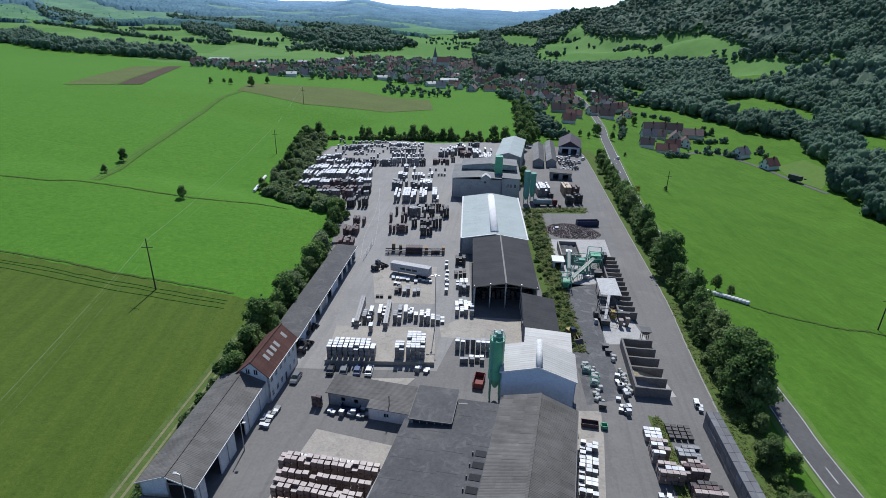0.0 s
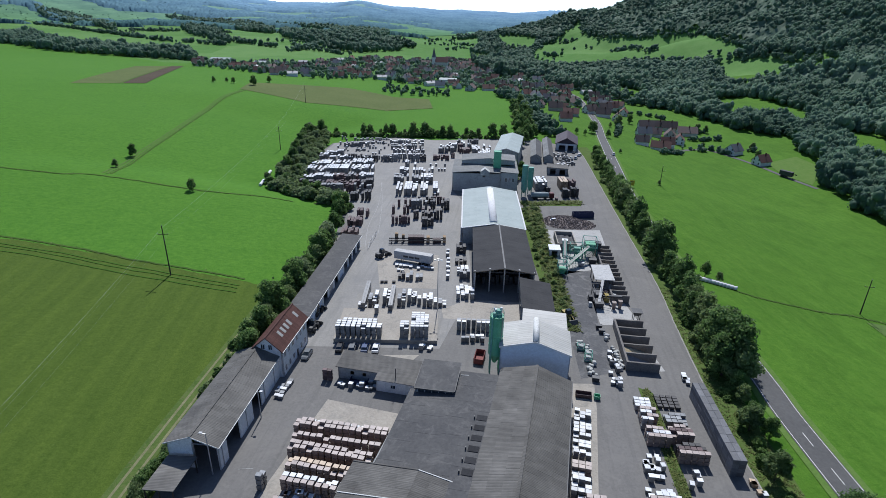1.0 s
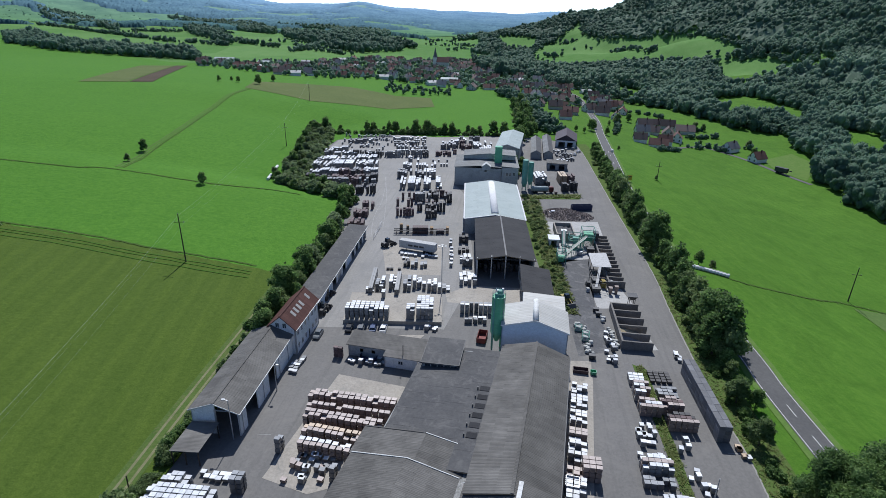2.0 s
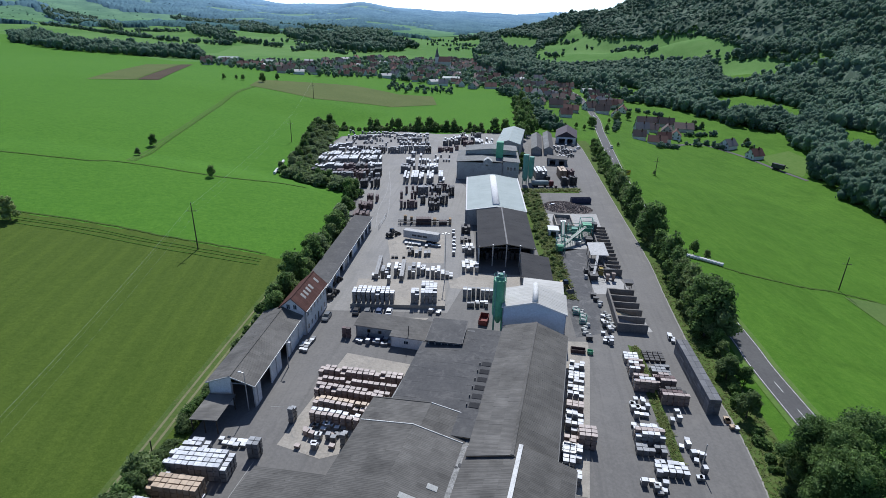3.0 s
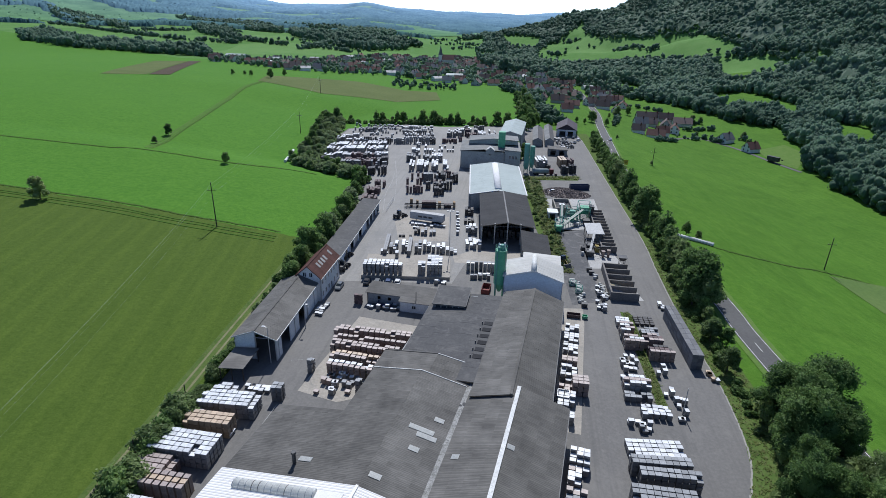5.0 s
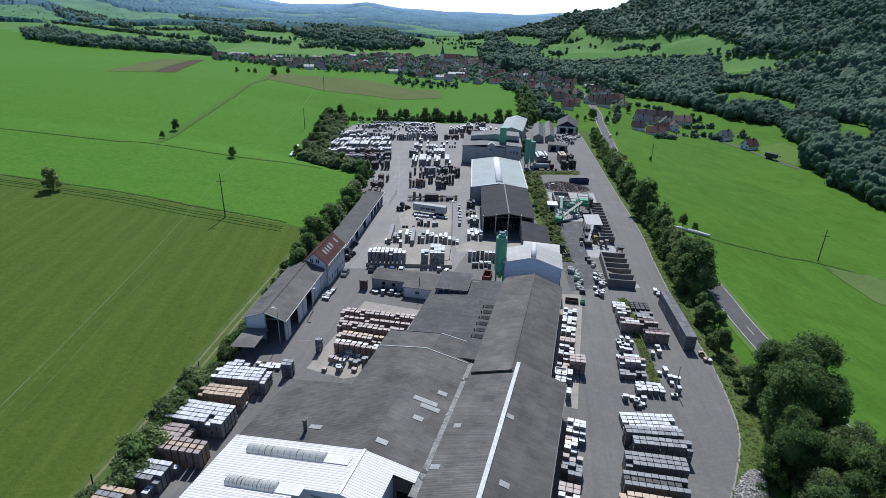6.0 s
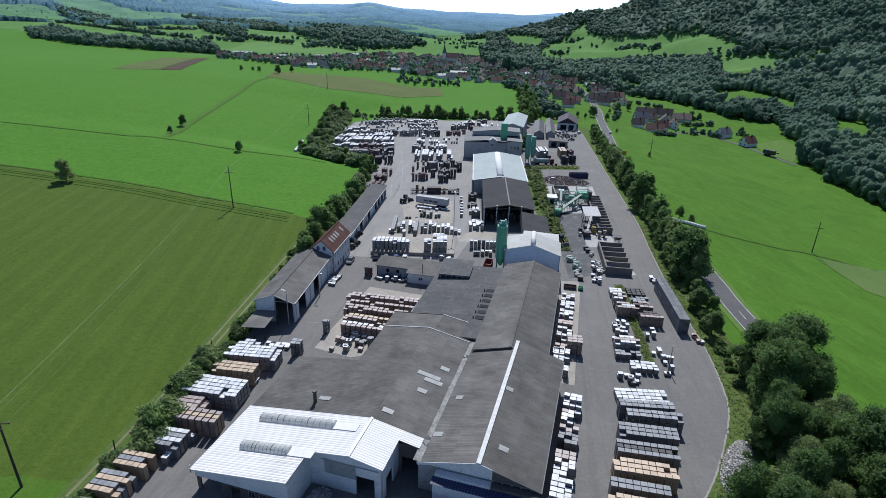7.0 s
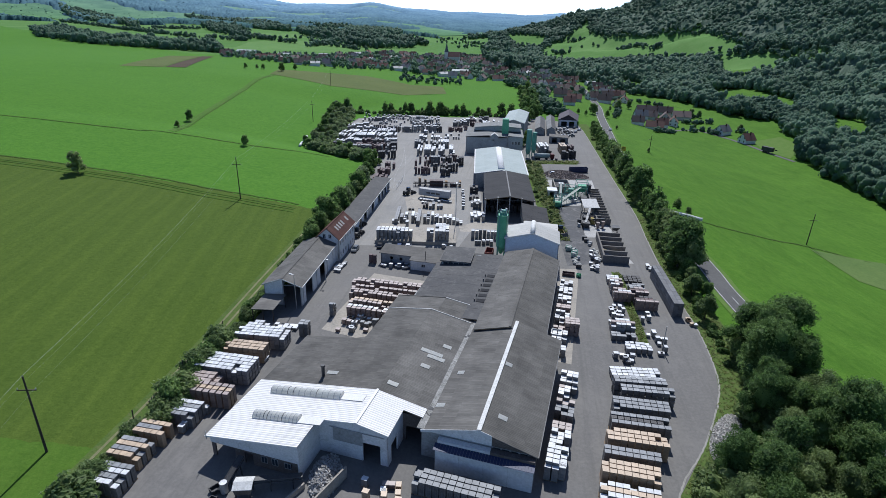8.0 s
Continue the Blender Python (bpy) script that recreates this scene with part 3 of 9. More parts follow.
ditch_lines = [[(-330, 226), (-178.6, 216), (-147.2, 219), (-104.8, 216), (-77.1, 220.8), (-66, 221)], [(-300, 170), (-137, 155), (-98.2, 149.5), (-62, 146.5)], [(95, 153.5), (103, 151), (115, 150.5), (127, 151.5), (138.5, 154), (151, 153), (162, 150), (230, 138)]]
for line in ditch_lines:
    for off in (4.6, 6.4, 9.0) if line[0][0] == -300 else ():
        tagged(part("tractor_rut", ribbon(wandering([(x, y - off) for x, y in curve_through(line)], 0.3), 0.4, 0.13), rut, None, "dark tractor rut pressed into the meadow"), "", "track", kind="structure")
    tagged(part("ditch", ribbon(wandering(curve_through(line, 14)), 0.8, 0.14), ditch, None, "dark overgrown ditch between meadows"), "", "ditch", kind="structure")

# ---- halls and sheds ----


def pierced(bm, a, b, z1, holes, thick=0.25, z0=0.0):
    """A wall from a to b (x, y), thick to the left of that way, with openings (s0, s1, low, high) cut through."""
    a, b = Vector(a), Vector(b)
    way = (b - a).normalized()
    side = Vector((-way.y, way.x)) * thick
    far = (b - a).length

    def block(s0, s1, lo, hi):
        if s1 - s0 < 0.01 or hi - lo < 0.01:
            return
        p, q = a + way * s0, a + way * s1
        ring = [p, q, q + side, p + side]
        hexa(bm, [(v.x, v.y, lo) for v in ring], [(v.x, v.y, hi) for v in ring])

    s = 0.0
    for s0, s1, lo, hi in sorted(holes):
        block(s, s0, z0, z1)
        block(s0, s1, z0, lo)
        block(s0, s1, hi, z1)
        s = s1
    block(s, far, z0, z1)
    bmesh.ops.remove_doubles(bm, verts=bm.verts[:], dist=0.0005)


def sheets(parent, name, material, u0, u1, v0, v1, z0, z1, du, dv, seed=1, under=True, label="", thick=0.06, gap=0.010, step=0.012):
    """A roof slope of single overlapping sheets, from u0 (height z0) to u1 (height z1)."""
    rng = random.Random(seed)
    nu, nv = max(1, round((u1 - u0) / du)), max(1, round((v1 - v0) / dv))
    su, sv, sz = (u1 - u0) / nu, (v1 - v0) / nv, (z1 - z0) / nu
    bm = bmesh.new()
    slab(bm, [(-0.04, gap, 0), (su + 0.04, gap, sz), (su + 0.04, sv - gap, sz), (-0.04, sv - gap, 0)], thick)
    me = mesh_of(name, bm, material)
    for i in range(nu):
        for j in range(nv):
            ob = new(name, me)
            ob.parent = parent
            ob.matrix_basis = pose(u0 + i * su, v0 + j * sv, z0 + i * sz + step * ((i + j) % 2) + rng.uniform(0, 0.012 if step else 0.004), 0, 0, rng.uniform(-0.15, 0.15))
    if under:
        bm = bmesh.new()
        slab(bm, [(u0, v0, z0 - 0.09), (u1, v0, z1 - 0.09), (u1, v1, z1 - 0.09), (u0, v1, z0 - 0.09)], 0.15)
        part("roof_deck", bm, TIMBER, parent)


def plain_slope(parent, name, material, u0, u1, v0, v1, z0, z1, thick=0.18):
    bm = bmesh.new()
    slab(bm, [(u0, v0, z0), (u1, v0, z1), (u1, v1, z1), (u0, v1, z0)], thick)
    return part(name, bm, material, parent)


def gable_top(parent, material, u0, u1, ur, ze0, ze1, zr, v, thick=0.25, name="gable"):
    bm = bmesh.new()
    low = min(ze0, ze1)
    outline = [(u0, low - 0.02), (u1, low - 0.02), (u1, ze1), (ur, zr), (u0, ze0)]
    outline = [p for i, p in enumerate(outline) if i == 0 or p != outline[i - 1]]
    extrude(bm, outline, v, v + thick)
    return part(name, bm, material, parent)


def bar(parent, name, material, a, b, width, tall, label=""):
    """A straight beam, cap or strip between two points."""
    bm = bmesh.new()
    a, b = Vector(a), Vector(b)
    way = (b - a).normalized()
    side = Vector((way.y, -way.x, 0)).normalized() * width / 2 if abs(way.z) < 0.99 else Vector((width / 2, 0, 0))
    up = side.cross(way).normalized() * tall / 2
    if up.z < 0:
        up = -up
    hexa(bm, [a - side - up, a + side - up, b + side - up, b - side - up], [a - side + up, a + side + up, b + side + up, b - side + up])
    bmesh.ops.recalc_face_normals(bm, faces=bm.faces[:])
    return part(name, bm, material, parent, label)


def walls(parent, material, u0, u1, v0, v1, ze0, ze1, front=(), back=(), left=(), right=(), skip=""):
    """Four walls; openings are given along each wall seen from its start."""
    for key, name, a, b, top, holes in (("f", "front_wall", (u0, v0), (u1, v0), min(ze0, ze1), front), ("r", "side_wall", (u1, v0), (u1, v1), ze1, right), ("b", "back_wall", (u1, v1), (u0, v1), min(ze0, ze1), back), ("l", "side_wall", (u0, v1), (u0, v0), ze0, left)):
        if key not in skip:
            bm = bmesh.new()
            pierced(bm, a, b, top - 0.12, holes)
            part(name, bm, material, parent)


def window(parent, a, b, z0, z1, frame_colour=None, depth=0.12):
    """A glazed window standing in a wall from a to b."""
    a, b = Vector((*a, 0)), Vector((*b, 0))
    way = (b - a).normalized()
    out = Vector((way.y, -way.x, 0))
    bm = bmesh.new()
    p, q = a + out * 0.02, b + out * 0.02
    r, s = q - out * depth, p - out * depth
    hexa(bm, [(v.x, v.y, z0) for v in (p, q, r, s)], [(v.x, v.y, z1) for v in (p, q, r, s)])
    ob = part("window", bm, GLASS, parent)
    bm = bmesh.new()
    w = 0.08
    for s0, s1, lo, hi in ((0, 1, z0, z0 + w), (0, 1, z1 - w, z1)):
        p, q = a + out * 0.05, b + out * 0.05
        r, s = q - out * 0.06, p - out * 0.06
        hexa(bm, [(v.x, v.y, lo) for v in (p, q, r, s)], [(v.x, v.y, hi) for v in (p, q, r, s)])
    far = (b - a).length
    for t in (0, far / 2 - w / 2, far - w):
        p, q = a + way * t + out * 0.05, a + way * (t + w) + out * 0.05
        r, s = q - out * 0.06, p - out * 0.06
        hexa(bm, [(v.x, v.y, z0 + w) for v in (p, q, r, s)], [(v.x, v.y, z1 - w) for v in (p, q, r, s)])
    part("frame", bm, frame_colour or WHITE_WALL, ob)


def door_leaf(parent, a, b, z1, material, name="door", inset=0.12):
    a, b = Vector((*a, 0)), Vector((*b, 0))
    way = (b - a).normalized()
    out = Vector((way.y, -way.x, 0))
    bm = bmesh.new()
    n = max(2, int(z1 / 0.6))
    for i in range(n):
        lo, hi = z1 * i / n, z1 * (i + 1) / n - 0.02
        p, q = a - out * inset, b - out * inset
        r, s = q - out * 0.06, p - out * 0.06
        hexa(bm, [(v.x, v.y, lo) for v in (p, q, r, s)], [(v.x, v.y, hi) for v in (p, q, r, s)])
    part(name, bm, material, parent)


# The long garage shed with an open end.
shed = thing("garage_shed", "long white-walled shed with grey corrugated roof and open end", "shed", -51.2, 71.3, 5.9)
walls(shed, WHITE_WALL, 0, 9.9, 0, 29.5, 5.9, 5.9, front=[(5.1, 9.7, 0, 5.75)], right=[(3.2, 8.6, 0, 4.8), (14.6, 19.0, 0, 4.8)])
bm = bmesh.new()
extrude(bm, [(0, 5.76), (5.0, 5.76), (5.0, 7.7), (0, 5.8)], 0, 0.25)
part("gable", bm, WHITE_WALL, shed)
gable_top(shed, WHITE_WALL, 0, 9.9, 5.0, 5.8, 5.8, 7.7, 29.2)
sheets(shed, "roof_sheet", FIBRE_PALE, -0.4, 5.0, -0.5, 30, 5.8, 7.8, 2.9, 1.3, 3)
sheets(shed, "roof_sheet", FIBRE_PALE, 5.0, 10.3, -0.5, 30, 7.8, 5.8, 2.9, 1.3, 4)
bar(shed, "ridge_cap", FIBRE, (5.0, -0.5, 7.86), (5.0, 30, 7.86), 0.5, 0.08)
bar(shed, "fascia", RIDGE_PALE, (-0.4, -0.52, 5.75), (5.0, -0.52, 7.75), 0.06, 0.22)
bar(shed, "fascia", RIDGE_PALE, (5.0, -0.52, 7.75), (10.3, -0.52, 5.75), 0.06, 0.22)
bar(shed, "post", GALV, (5.0, 0.1, 0), (5.0, 0.1, 6), 0.3, 0.3)
bar(shed, "gutter", GALV, (10.4, -0.5, 5.72), (10.4, 30, 5.72), 0.14, 0.12)
for s in (1.2, 11.5, 20.5, 26):
    bar(shed, "downpipe", GALV, (10.0, s, 0), (10.0, s, 5.6), 0.12, 0.12)
lean = thing("lean_to", "low flat-roofed shelter of grey sheets on posts", "shelter", -51.6, 62.4, 5.9)
plain_slope(lean, "roof", FIBRE_PALE, -0.2, 5.6, 0, 8.2, 3.3, 3.6, 0.14)
for u in (0.1, 2.7, 5.3):
    for v in (0.2, 7.7):
        bar(lean, "post", POLE_WOOD, (u, v, 0), (u, v, 3.3), 0.18, 0.18)

# The white house with a red roof.
house = thing("office_house", "white two-storey house with a red tiled roof", "house", -44.3, 100.2, 7.8)
HW, HL, HE, HR = 7.0, 15.6, 7.4, 10.6
bm = bmesh.new()
pierced(bm, (HW, 0), (HW, HL), 3.6, [(1.2 + 2.4 * i, 2.2 + 2.4 * i, 1.0, 2.5) for i in range(6) if i != 3] + [(8.4, 9.4, 0, 2.2)])
pierced(bm, (HW, 0), (HW, HL), HE, [(1.2 + 2.4 * i, 2.2 + 2.4 * i, 4.7, 6.3) for i in range(6)], z0=3.6)
part("side_wall", bm, WHITE_WALL, house)
for i in range(6):
    window(house, (HW, 1.2 + 2.4 * i), (HW, 2.2 + 2.4 * i), 4.7, 6.3)
    if i != 3:
        window(house, (HW, 1.2 + 2.4 * i), (HW, 2.2 + 2.4 * i), 1.0, 2.5)
door_leaf(house, (HW, 8.4), (HW, 9.4), 2.2, DARK_STEEL)
walls(house, WHITE_WALL, 0, HW, 0, HL, HE, HE, skip="r")
for v in (0, HL - 0.25):
    gable_top(house, WHITE_WALL, 0, HW, HW / 2, HE - 0.1, HE - 0.1, HR - 0.05, v)
for u in (2.1, 3.9):
    window(house, (u, -0.03), (u + 1.0, -0.03), 7.3, 8.7)
    window(house, (u, -0.03), (u + 1.0, -0.03), 4.6, 5.9)


def tiled_slope(parent, u0, u1, v0, v1, z0, z1, material, seed):
    """Courses of roof tiles, each course a slightly proud strip of single tiles in one mesh per course."""
    rng = random.Random(seed)
    n = max(3, int(math.hypot(u1 - u0, z1 - z0) / 0.36))
    for i in range(n):
        bm = bmesh.new()
        a, b = i / n, (i + 1) / n
        m = int((v1 - v0) / 0.62)
        for k in range(m):
            p0, p1 = v0 + (v1 - v0) * k / m, v0 + (v1 - v0) * (k + 1) / m
            lift = 0.03 + rng.uniform(0, 0.025)
            x0, x1, h0, h1 = u0 + (u1 - u0) * a, u0 + (u1 - u0) * b, z0 + (z1 - z0) * a, z0 + (z1 - z0) * b
            low, high = (0.05, 0) if z0 < z1 else (0, 0.05)
            slab(bm, [(x0, p0 + 0.01, h0 + lift + low), (x1, p0 + 0.01, h1 + lift + high), (x1, p1, h1 + lift + high), (x0, p1, h0 + lift + low)], 0.05)
        part("tile_course", bm, material, parent)


roof = part("roof", (lambda b: (slab(b, [(-0.5, -0.4, HE - 0.35), (HW / 2, -0.4, HR), (HW / 2, HL + 0.4, HR), (-0.5, HL + 0.4, HE - 0.35)], 0.18), slab(b, [(HW / 2, -0.4, HR), (HW + 0.5, -0.4, HE - 0.35), (HW + 0.5, HL + 0.4, HE - 0.35), (HW / 2, HL + 0.4, HR)], 0.18), b)[-1])(bmesh.new()), TILE_RED, house)
tiled_slope(roof, -0.5, HW / 2, -0.4, HL + 0.4, HE - 0.35, HR, TILE_RED, 5)
tiled_slope(roof, HW / 2, HW + 0.5, -0.4, HL + 0.4, HR, HE - 0.35, TILE_RED, 6)
bar(house, "ridge_cap", TILE_RED, (HW / 2, -0.4, HR + 0.1), (HW / 2, HL + 0.4, HR + 0.1), 0.34, 0.14)
slope = (HE - 0.35 - HR) / (HW / 2 + 0.5)
for v in (3.6, 5.4, 7.2, 9.0, 13.0):
    u = HW / 2 + 1.0
    bm = bmesh.new()
    slab(bm, [(u, v, HR + slope * 1.0 + 0.16), (u + 1.3, v, HR + slope * 2.3 + 0.16), (u + 1.3, v + 0.9, HR + slope * 2.3 + 0.16), (u, v + 0.9, HR + slope * 1.0 + 0.16)], 0.1)
    part("roof_window", bm, SKYLIGHT, house)
bar(house, "gutter", GALV, (HW + 0.56, -0.4, HE - 0.34), (HW + 0.56, HL + 0.4, HE - 0.34), 0.14, 0.12)
for s in (0.2, HL - 0.3):
    bar(house, "downpipe", GALV, (HW + 0.1, s, 0), (HW + 0.1, s, HE - 0.3), 0.1, 0.1)

# The long flat-roofed row of garages beyond the house.
row = thing("garage_row", "long low row of garages under a grey bitumen roof", "garages", -43.0, 117.0, 5.7)
bays = [(1.2 + 5.6 * i, 5.4 + 5.6 * i, 0, 3.3) for i in range(11)]
walls(row, WHITE_WALL, 0, 6.2, 0, 62, 4.6, 4.4, right=bays)
plain_slope(row, "roof", BITUMEN, -0.4, 6.9, -0.3, 62.5, 4.75, 4.45, 0.25)
for i, (s0, s1, lo, hi) in enumerate(bays):
    if i in (1, 2, 4, 6):
        door_leaf(row, (6.2, s0), (6.2, s1), 3.3, BLUE_WALL if i % 4 else GALV, "garage_door")
bar(row, "gutter", GALV, (6.95, -0.3, 4.3), (6.95, 62.5, 4.3), 0.14, 0.14)

# The low shed with its white annexe, in the middle of the yard.
low = thing("low_shed", "low grey shed with a corrugated lean roof", "shed", -24.6, 99.6, 12.5)
walls(low, GREY_WALL, 0, 20.5, 0, 5.2, 3.4, 3.4, front=[(3, 3.9, 1.4, 2.4), (6, 6.9, 1.4, 2.4)])
bm = bmesh.new()
slab(bm, [(-0.4, -0.5, 3.45), (20.8, -0.5, 3.45), (20.8, 5.6, 4.1), (-0.4, 5.6, 4.1)], 0.14)
part("roof", bm, FIBRE_PALE, low)
extrude_side = bmesh.new()
for u in (0, 20.25):
    hexa(extrude_side, [(u, 0, 3.2), (u + 0.25, 0, 3.2), (u + 0.25, 5.2, 3.2), (u, 5.2, 3.2)], [(u, 0, 3.4), (u + 0.25, 0, 3.4), (u + 0.25, 5.2, 3.98), (u, 5.2, 3.98)])
part("gable", extrude_side, GREY_WALL, low)
annexe = thing("white_annexe", "small white annexe with a grey roof", "shed", -15.2, 95.0, 12.5)
walls(annexe, WHITE_WALL, 0, 9.0, 0, 2.4, 3.2, 3.2, front=[(3.4, 4.6, 1.2, 2.2)])
window(annexe, (3.4, 0), (4.6, 0), 1.2, 2.2)
bm = bmesh.new()
slab(bm, [(-0.3, -0.3, 3.2), (9.3, -0.3, 3.2), (9.3, 2.38, 3.5), (-0.3, 2.38, 3.5)], 0.14)
part("roof", bm, FIBRE_PALE, annexe)
bar(annexe, "flue", DARK_STEEL, (4.3, 1.2, 3.3), (4.3, 1.2, 6.0), 0.16, 0.16)

# The old works hall: rear range.
rear = thing("rear_works_hall", "large works hall under weathered grey corrugated roofs", "industrial hall", 10.7, 51.8, 13.5)
walls(rear, GREY_WALL, -8, 7.4, 0, 42.6, 6.2, 5.9, skip="l")
gable_top(rear, GREY_WALL, -8, 7.4, 0, 6.2, 5.9, 8.6, 42.3)
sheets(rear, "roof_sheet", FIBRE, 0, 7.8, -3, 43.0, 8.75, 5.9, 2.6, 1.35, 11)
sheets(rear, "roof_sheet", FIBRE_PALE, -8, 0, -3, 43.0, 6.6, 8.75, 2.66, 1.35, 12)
bar(rear, "ridge_cap", FIBRE_PALE, (0, -3, 8.84), (0, 43.0, 8.84), 0.55, 0.1)
bar(rear, "gutter", DARK_STEEL, (7.9, -1, 5.82), (7.9, 43.0, 5.82), 0.16, 0.14)
west = thing("west_works_hall", "low works hall with a flat patched grey roof", "industrial hall", 10.7, 51.8, 13.5)
bm = bmesh.new()
pierced(bm, (-25.4, 31.5), (-26.6, 1.5), 5.3, [(4, 8, 0, 3.6), (14, 18, 0, 3.6)])
part("side_wall", bm, GREY_WALL, west)
bm = bmesh.new()
pierced(bm, (-8, 40), (-16.2, 38.5), 6.3, [])
pierced(bm, (-16.2, 31.0), (-25.4, 31.5), 5.3, [])
part("back_wall", bm, GREY_WALL, west)
sheets(west, "roof_sheet", BITUMEN, -16.5, -8, 1.5, 40, 6.2, 6.6, 4.25, 2.6, 21)
sheets(west, "roof_sheet", BITUMEN, -25.8, -16.5, 3, 32, 5.5, 6.2, 4.65, 2.6, 22)
for k in range(6):
    bm = bmesh.new()
    v = 10 + 2.9 * k
    slab(bm, [(-10.2, v, 6.61), (-8.2, v, 6.71), (-8.2, v + 1.5, 6.71), (-10.2, v + 1.5, 6.61)], 0.1)
    part("roof_patch", bm, ROOF_FELT, west, "dark felt patch beside a vent")
    bar(west, "vent_pipe", DARK_STEEL, (-10.6, v + 0.4, 6.5), (-10.6, v + 0.4, 7.1), 0.25, 0.25)
box_hall = thing("box_hall", "square flat-topped hall with a dark roof and a band of windows", "industrial building", -5.8, 87.6, 9.5)
walls(box_hall, GREY_WALL, 0, 8.0, 0, 10.2, 6.7, 6.7, front=[(0.5 + 1.5 * i, 1.8 + 1.5 * i, 5.7, 6.4) for i in range(5)])
for i in range(5):
    window(box_hall, (0.5 + 1.5 * i, 0), (1.8 + 1.5 * i, 0), 5.7, 6.4, DARK_STEEL)
plain_slope(box_hall, "roof", BITUMEN, -0.3, 8.3, -0.3, 10.5, 6.85, 6.95, 0.2)
for a, b in (((-0.3, -0.36, 6.8), (8.3, -0.36, 6.9)), ((-0.36, -0.3, 6.8), (-0.36, 10.5, 6.8)), ((8.36, -0.3, 6.9), (8.36, 10.5, 6.9))):
    bar(box_hall, "roof_edge", DARK_STEEL, a, b, 0.1, 0.24)

# The front ranges: two parallel gables with a valley between them.
front = thing("front_works_hall", "twin-gabled works hall with grey corrugated roofs and a pale ridge", "industrial hall", -7.2, 20.0, 15.5)
VR = 35.2
walls(front, GREY_WALL, 0, 19.4, -0.9, VR, 5.9, 5.7, front=[(12.5 + 1.5 * i, 13.7 + 1.5 * i, 4.9, 5.4) for i in range(4)], skip="l")
gable_top(front, GREY_WALL, 0, 19.4, 10, 5.9, 5.6, 8.4, VR - 0.25)
for name, material, outline in (("gable_cladding", WHITE_WALL, [(0, 5.58), (12.2, 5.58), (12.2, 7.75), (10, 8.4), (0, 5.8)]), ("gable", OLD_BRICK, [(12.2, 5.58), (19.4, 5.58), (19.4, 5.62), (12.2, 7.75)])):
    bm = bmesh.new()
    extrude(bm, outline, -0.98, -0.73)
    part(name, bm, material, front)
for i in range(4):
    window(front, (12.5 + 1.5 * i, -0.9), (13.7 + 1.5 * i, -0.9), 4.9, 5.4, DARK_STEEL)
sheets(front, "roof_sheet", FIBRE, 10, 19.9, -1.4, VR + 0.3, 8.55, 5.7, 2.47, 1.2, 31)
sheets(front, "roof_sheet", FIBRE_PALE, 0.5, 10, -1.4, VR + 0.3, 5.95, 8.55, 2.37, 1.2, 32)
bar(front, "ridge_sheet", RIDGE_PALE, (10, -1.4, 8.66), (10, VR + 0.3, 8.66), 0.75, 0.1, "pale patched ridge sheet")
bar(front, "valley_gutter", GUTTER, (0, -1, 5.86), (0, VR + 3, 5.86), 1.7, 0.16, "wide mossy valley gutter")
rng = random.Random(77)
for k in range(12):
    v = rng.uniform(0, VR + 2)
    bm = bmesh.new()
    bmesh.ops.create_cone(bm, cap_ends=True, segments=7, radius1=rng.uniform(0.25, 0.6), radius2=0.1, depth=0.08)
    bmesh.ops.transform(bm, matrix=pose(rng.uniform(-0.5, 0.5), v, 5.97, 0, 0, rng.uniform(0, 90)) @ Matrix.Diagonal((1, rng.uniform(1, 3), 1, 1)), verts=bm.verts)
    part("moss_patch", bm, GUTTER if k % 3 else BITUMEN, front)
bar(front, "fascia", WHITE_WALL, (0, -1.45, 5.8), (10, -1.45, 8.4), 0.08, 0.5)
bar(front, "fascia", WHITE_WALL, (10, -1.45, 8.4), (12.2, -1.45, 7.8), 0.08, 0.5)
bar(front, "fascia", DARK_STEEL, (12.2, -1.45, 7.8), (19.9, -1.45, 5.6), 0.08, 0.2)
bar(front, "gutter", DARK_STEEL, (20.0, -1.4, 5.62), (20.0, VR, 5.62), 0.16, 0.14)
for u0, v, w in ((13.0, 3.4, 1.6), (11.2, 18.5, 1.3), (1.4, 5, 1.6), (2.4, 15.3, 1.3)):
    side = 8.55 - (u0 - 10) * 0.288 if u0 > 10 else 5.95 + (u0 - 0.5) * 0.274
    k = -0.288 if u0 > 10 else 0.274
    bm = bmesh.new()
    slab(bm, [(u0 - w / 2, v, side - k * w / 2 + 0.1), (u0 + w / 2, v, side + k * w / 2 + 0.1), (u0 + w / 2, v + 1.1, side + k * w / 2 + 0.1), (u0 - w / 2, v + 1.1, side - k * w / 2 + 0.1)], 0.05)
    part("roof_light", bm, SKYLIGHT, front)
left_hall = thing("left_works_hall", "broad works hall with a long grey corrugated roof slope", "industrial hall", -7.2, 20.0, 15.5)
ZL, ZE = 7.9, 4.4
kl = (ZL - ZE) / 24.3
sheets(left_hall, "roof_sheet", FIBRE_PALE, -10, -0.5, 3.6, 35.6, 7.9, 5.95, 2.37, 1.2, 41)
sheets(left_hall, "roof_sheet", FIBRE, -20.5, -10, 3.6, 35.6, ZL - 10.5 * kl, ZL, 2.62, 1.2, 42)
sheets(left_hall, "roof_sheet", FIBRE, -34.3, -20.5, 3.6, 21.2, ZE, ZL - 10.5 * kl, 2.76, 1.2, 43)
bm = bmesh.new()
pierced(bm, (-34, 21), (-34, 3), ZE - 0.15, [(2, 6, 0, 3.4)])
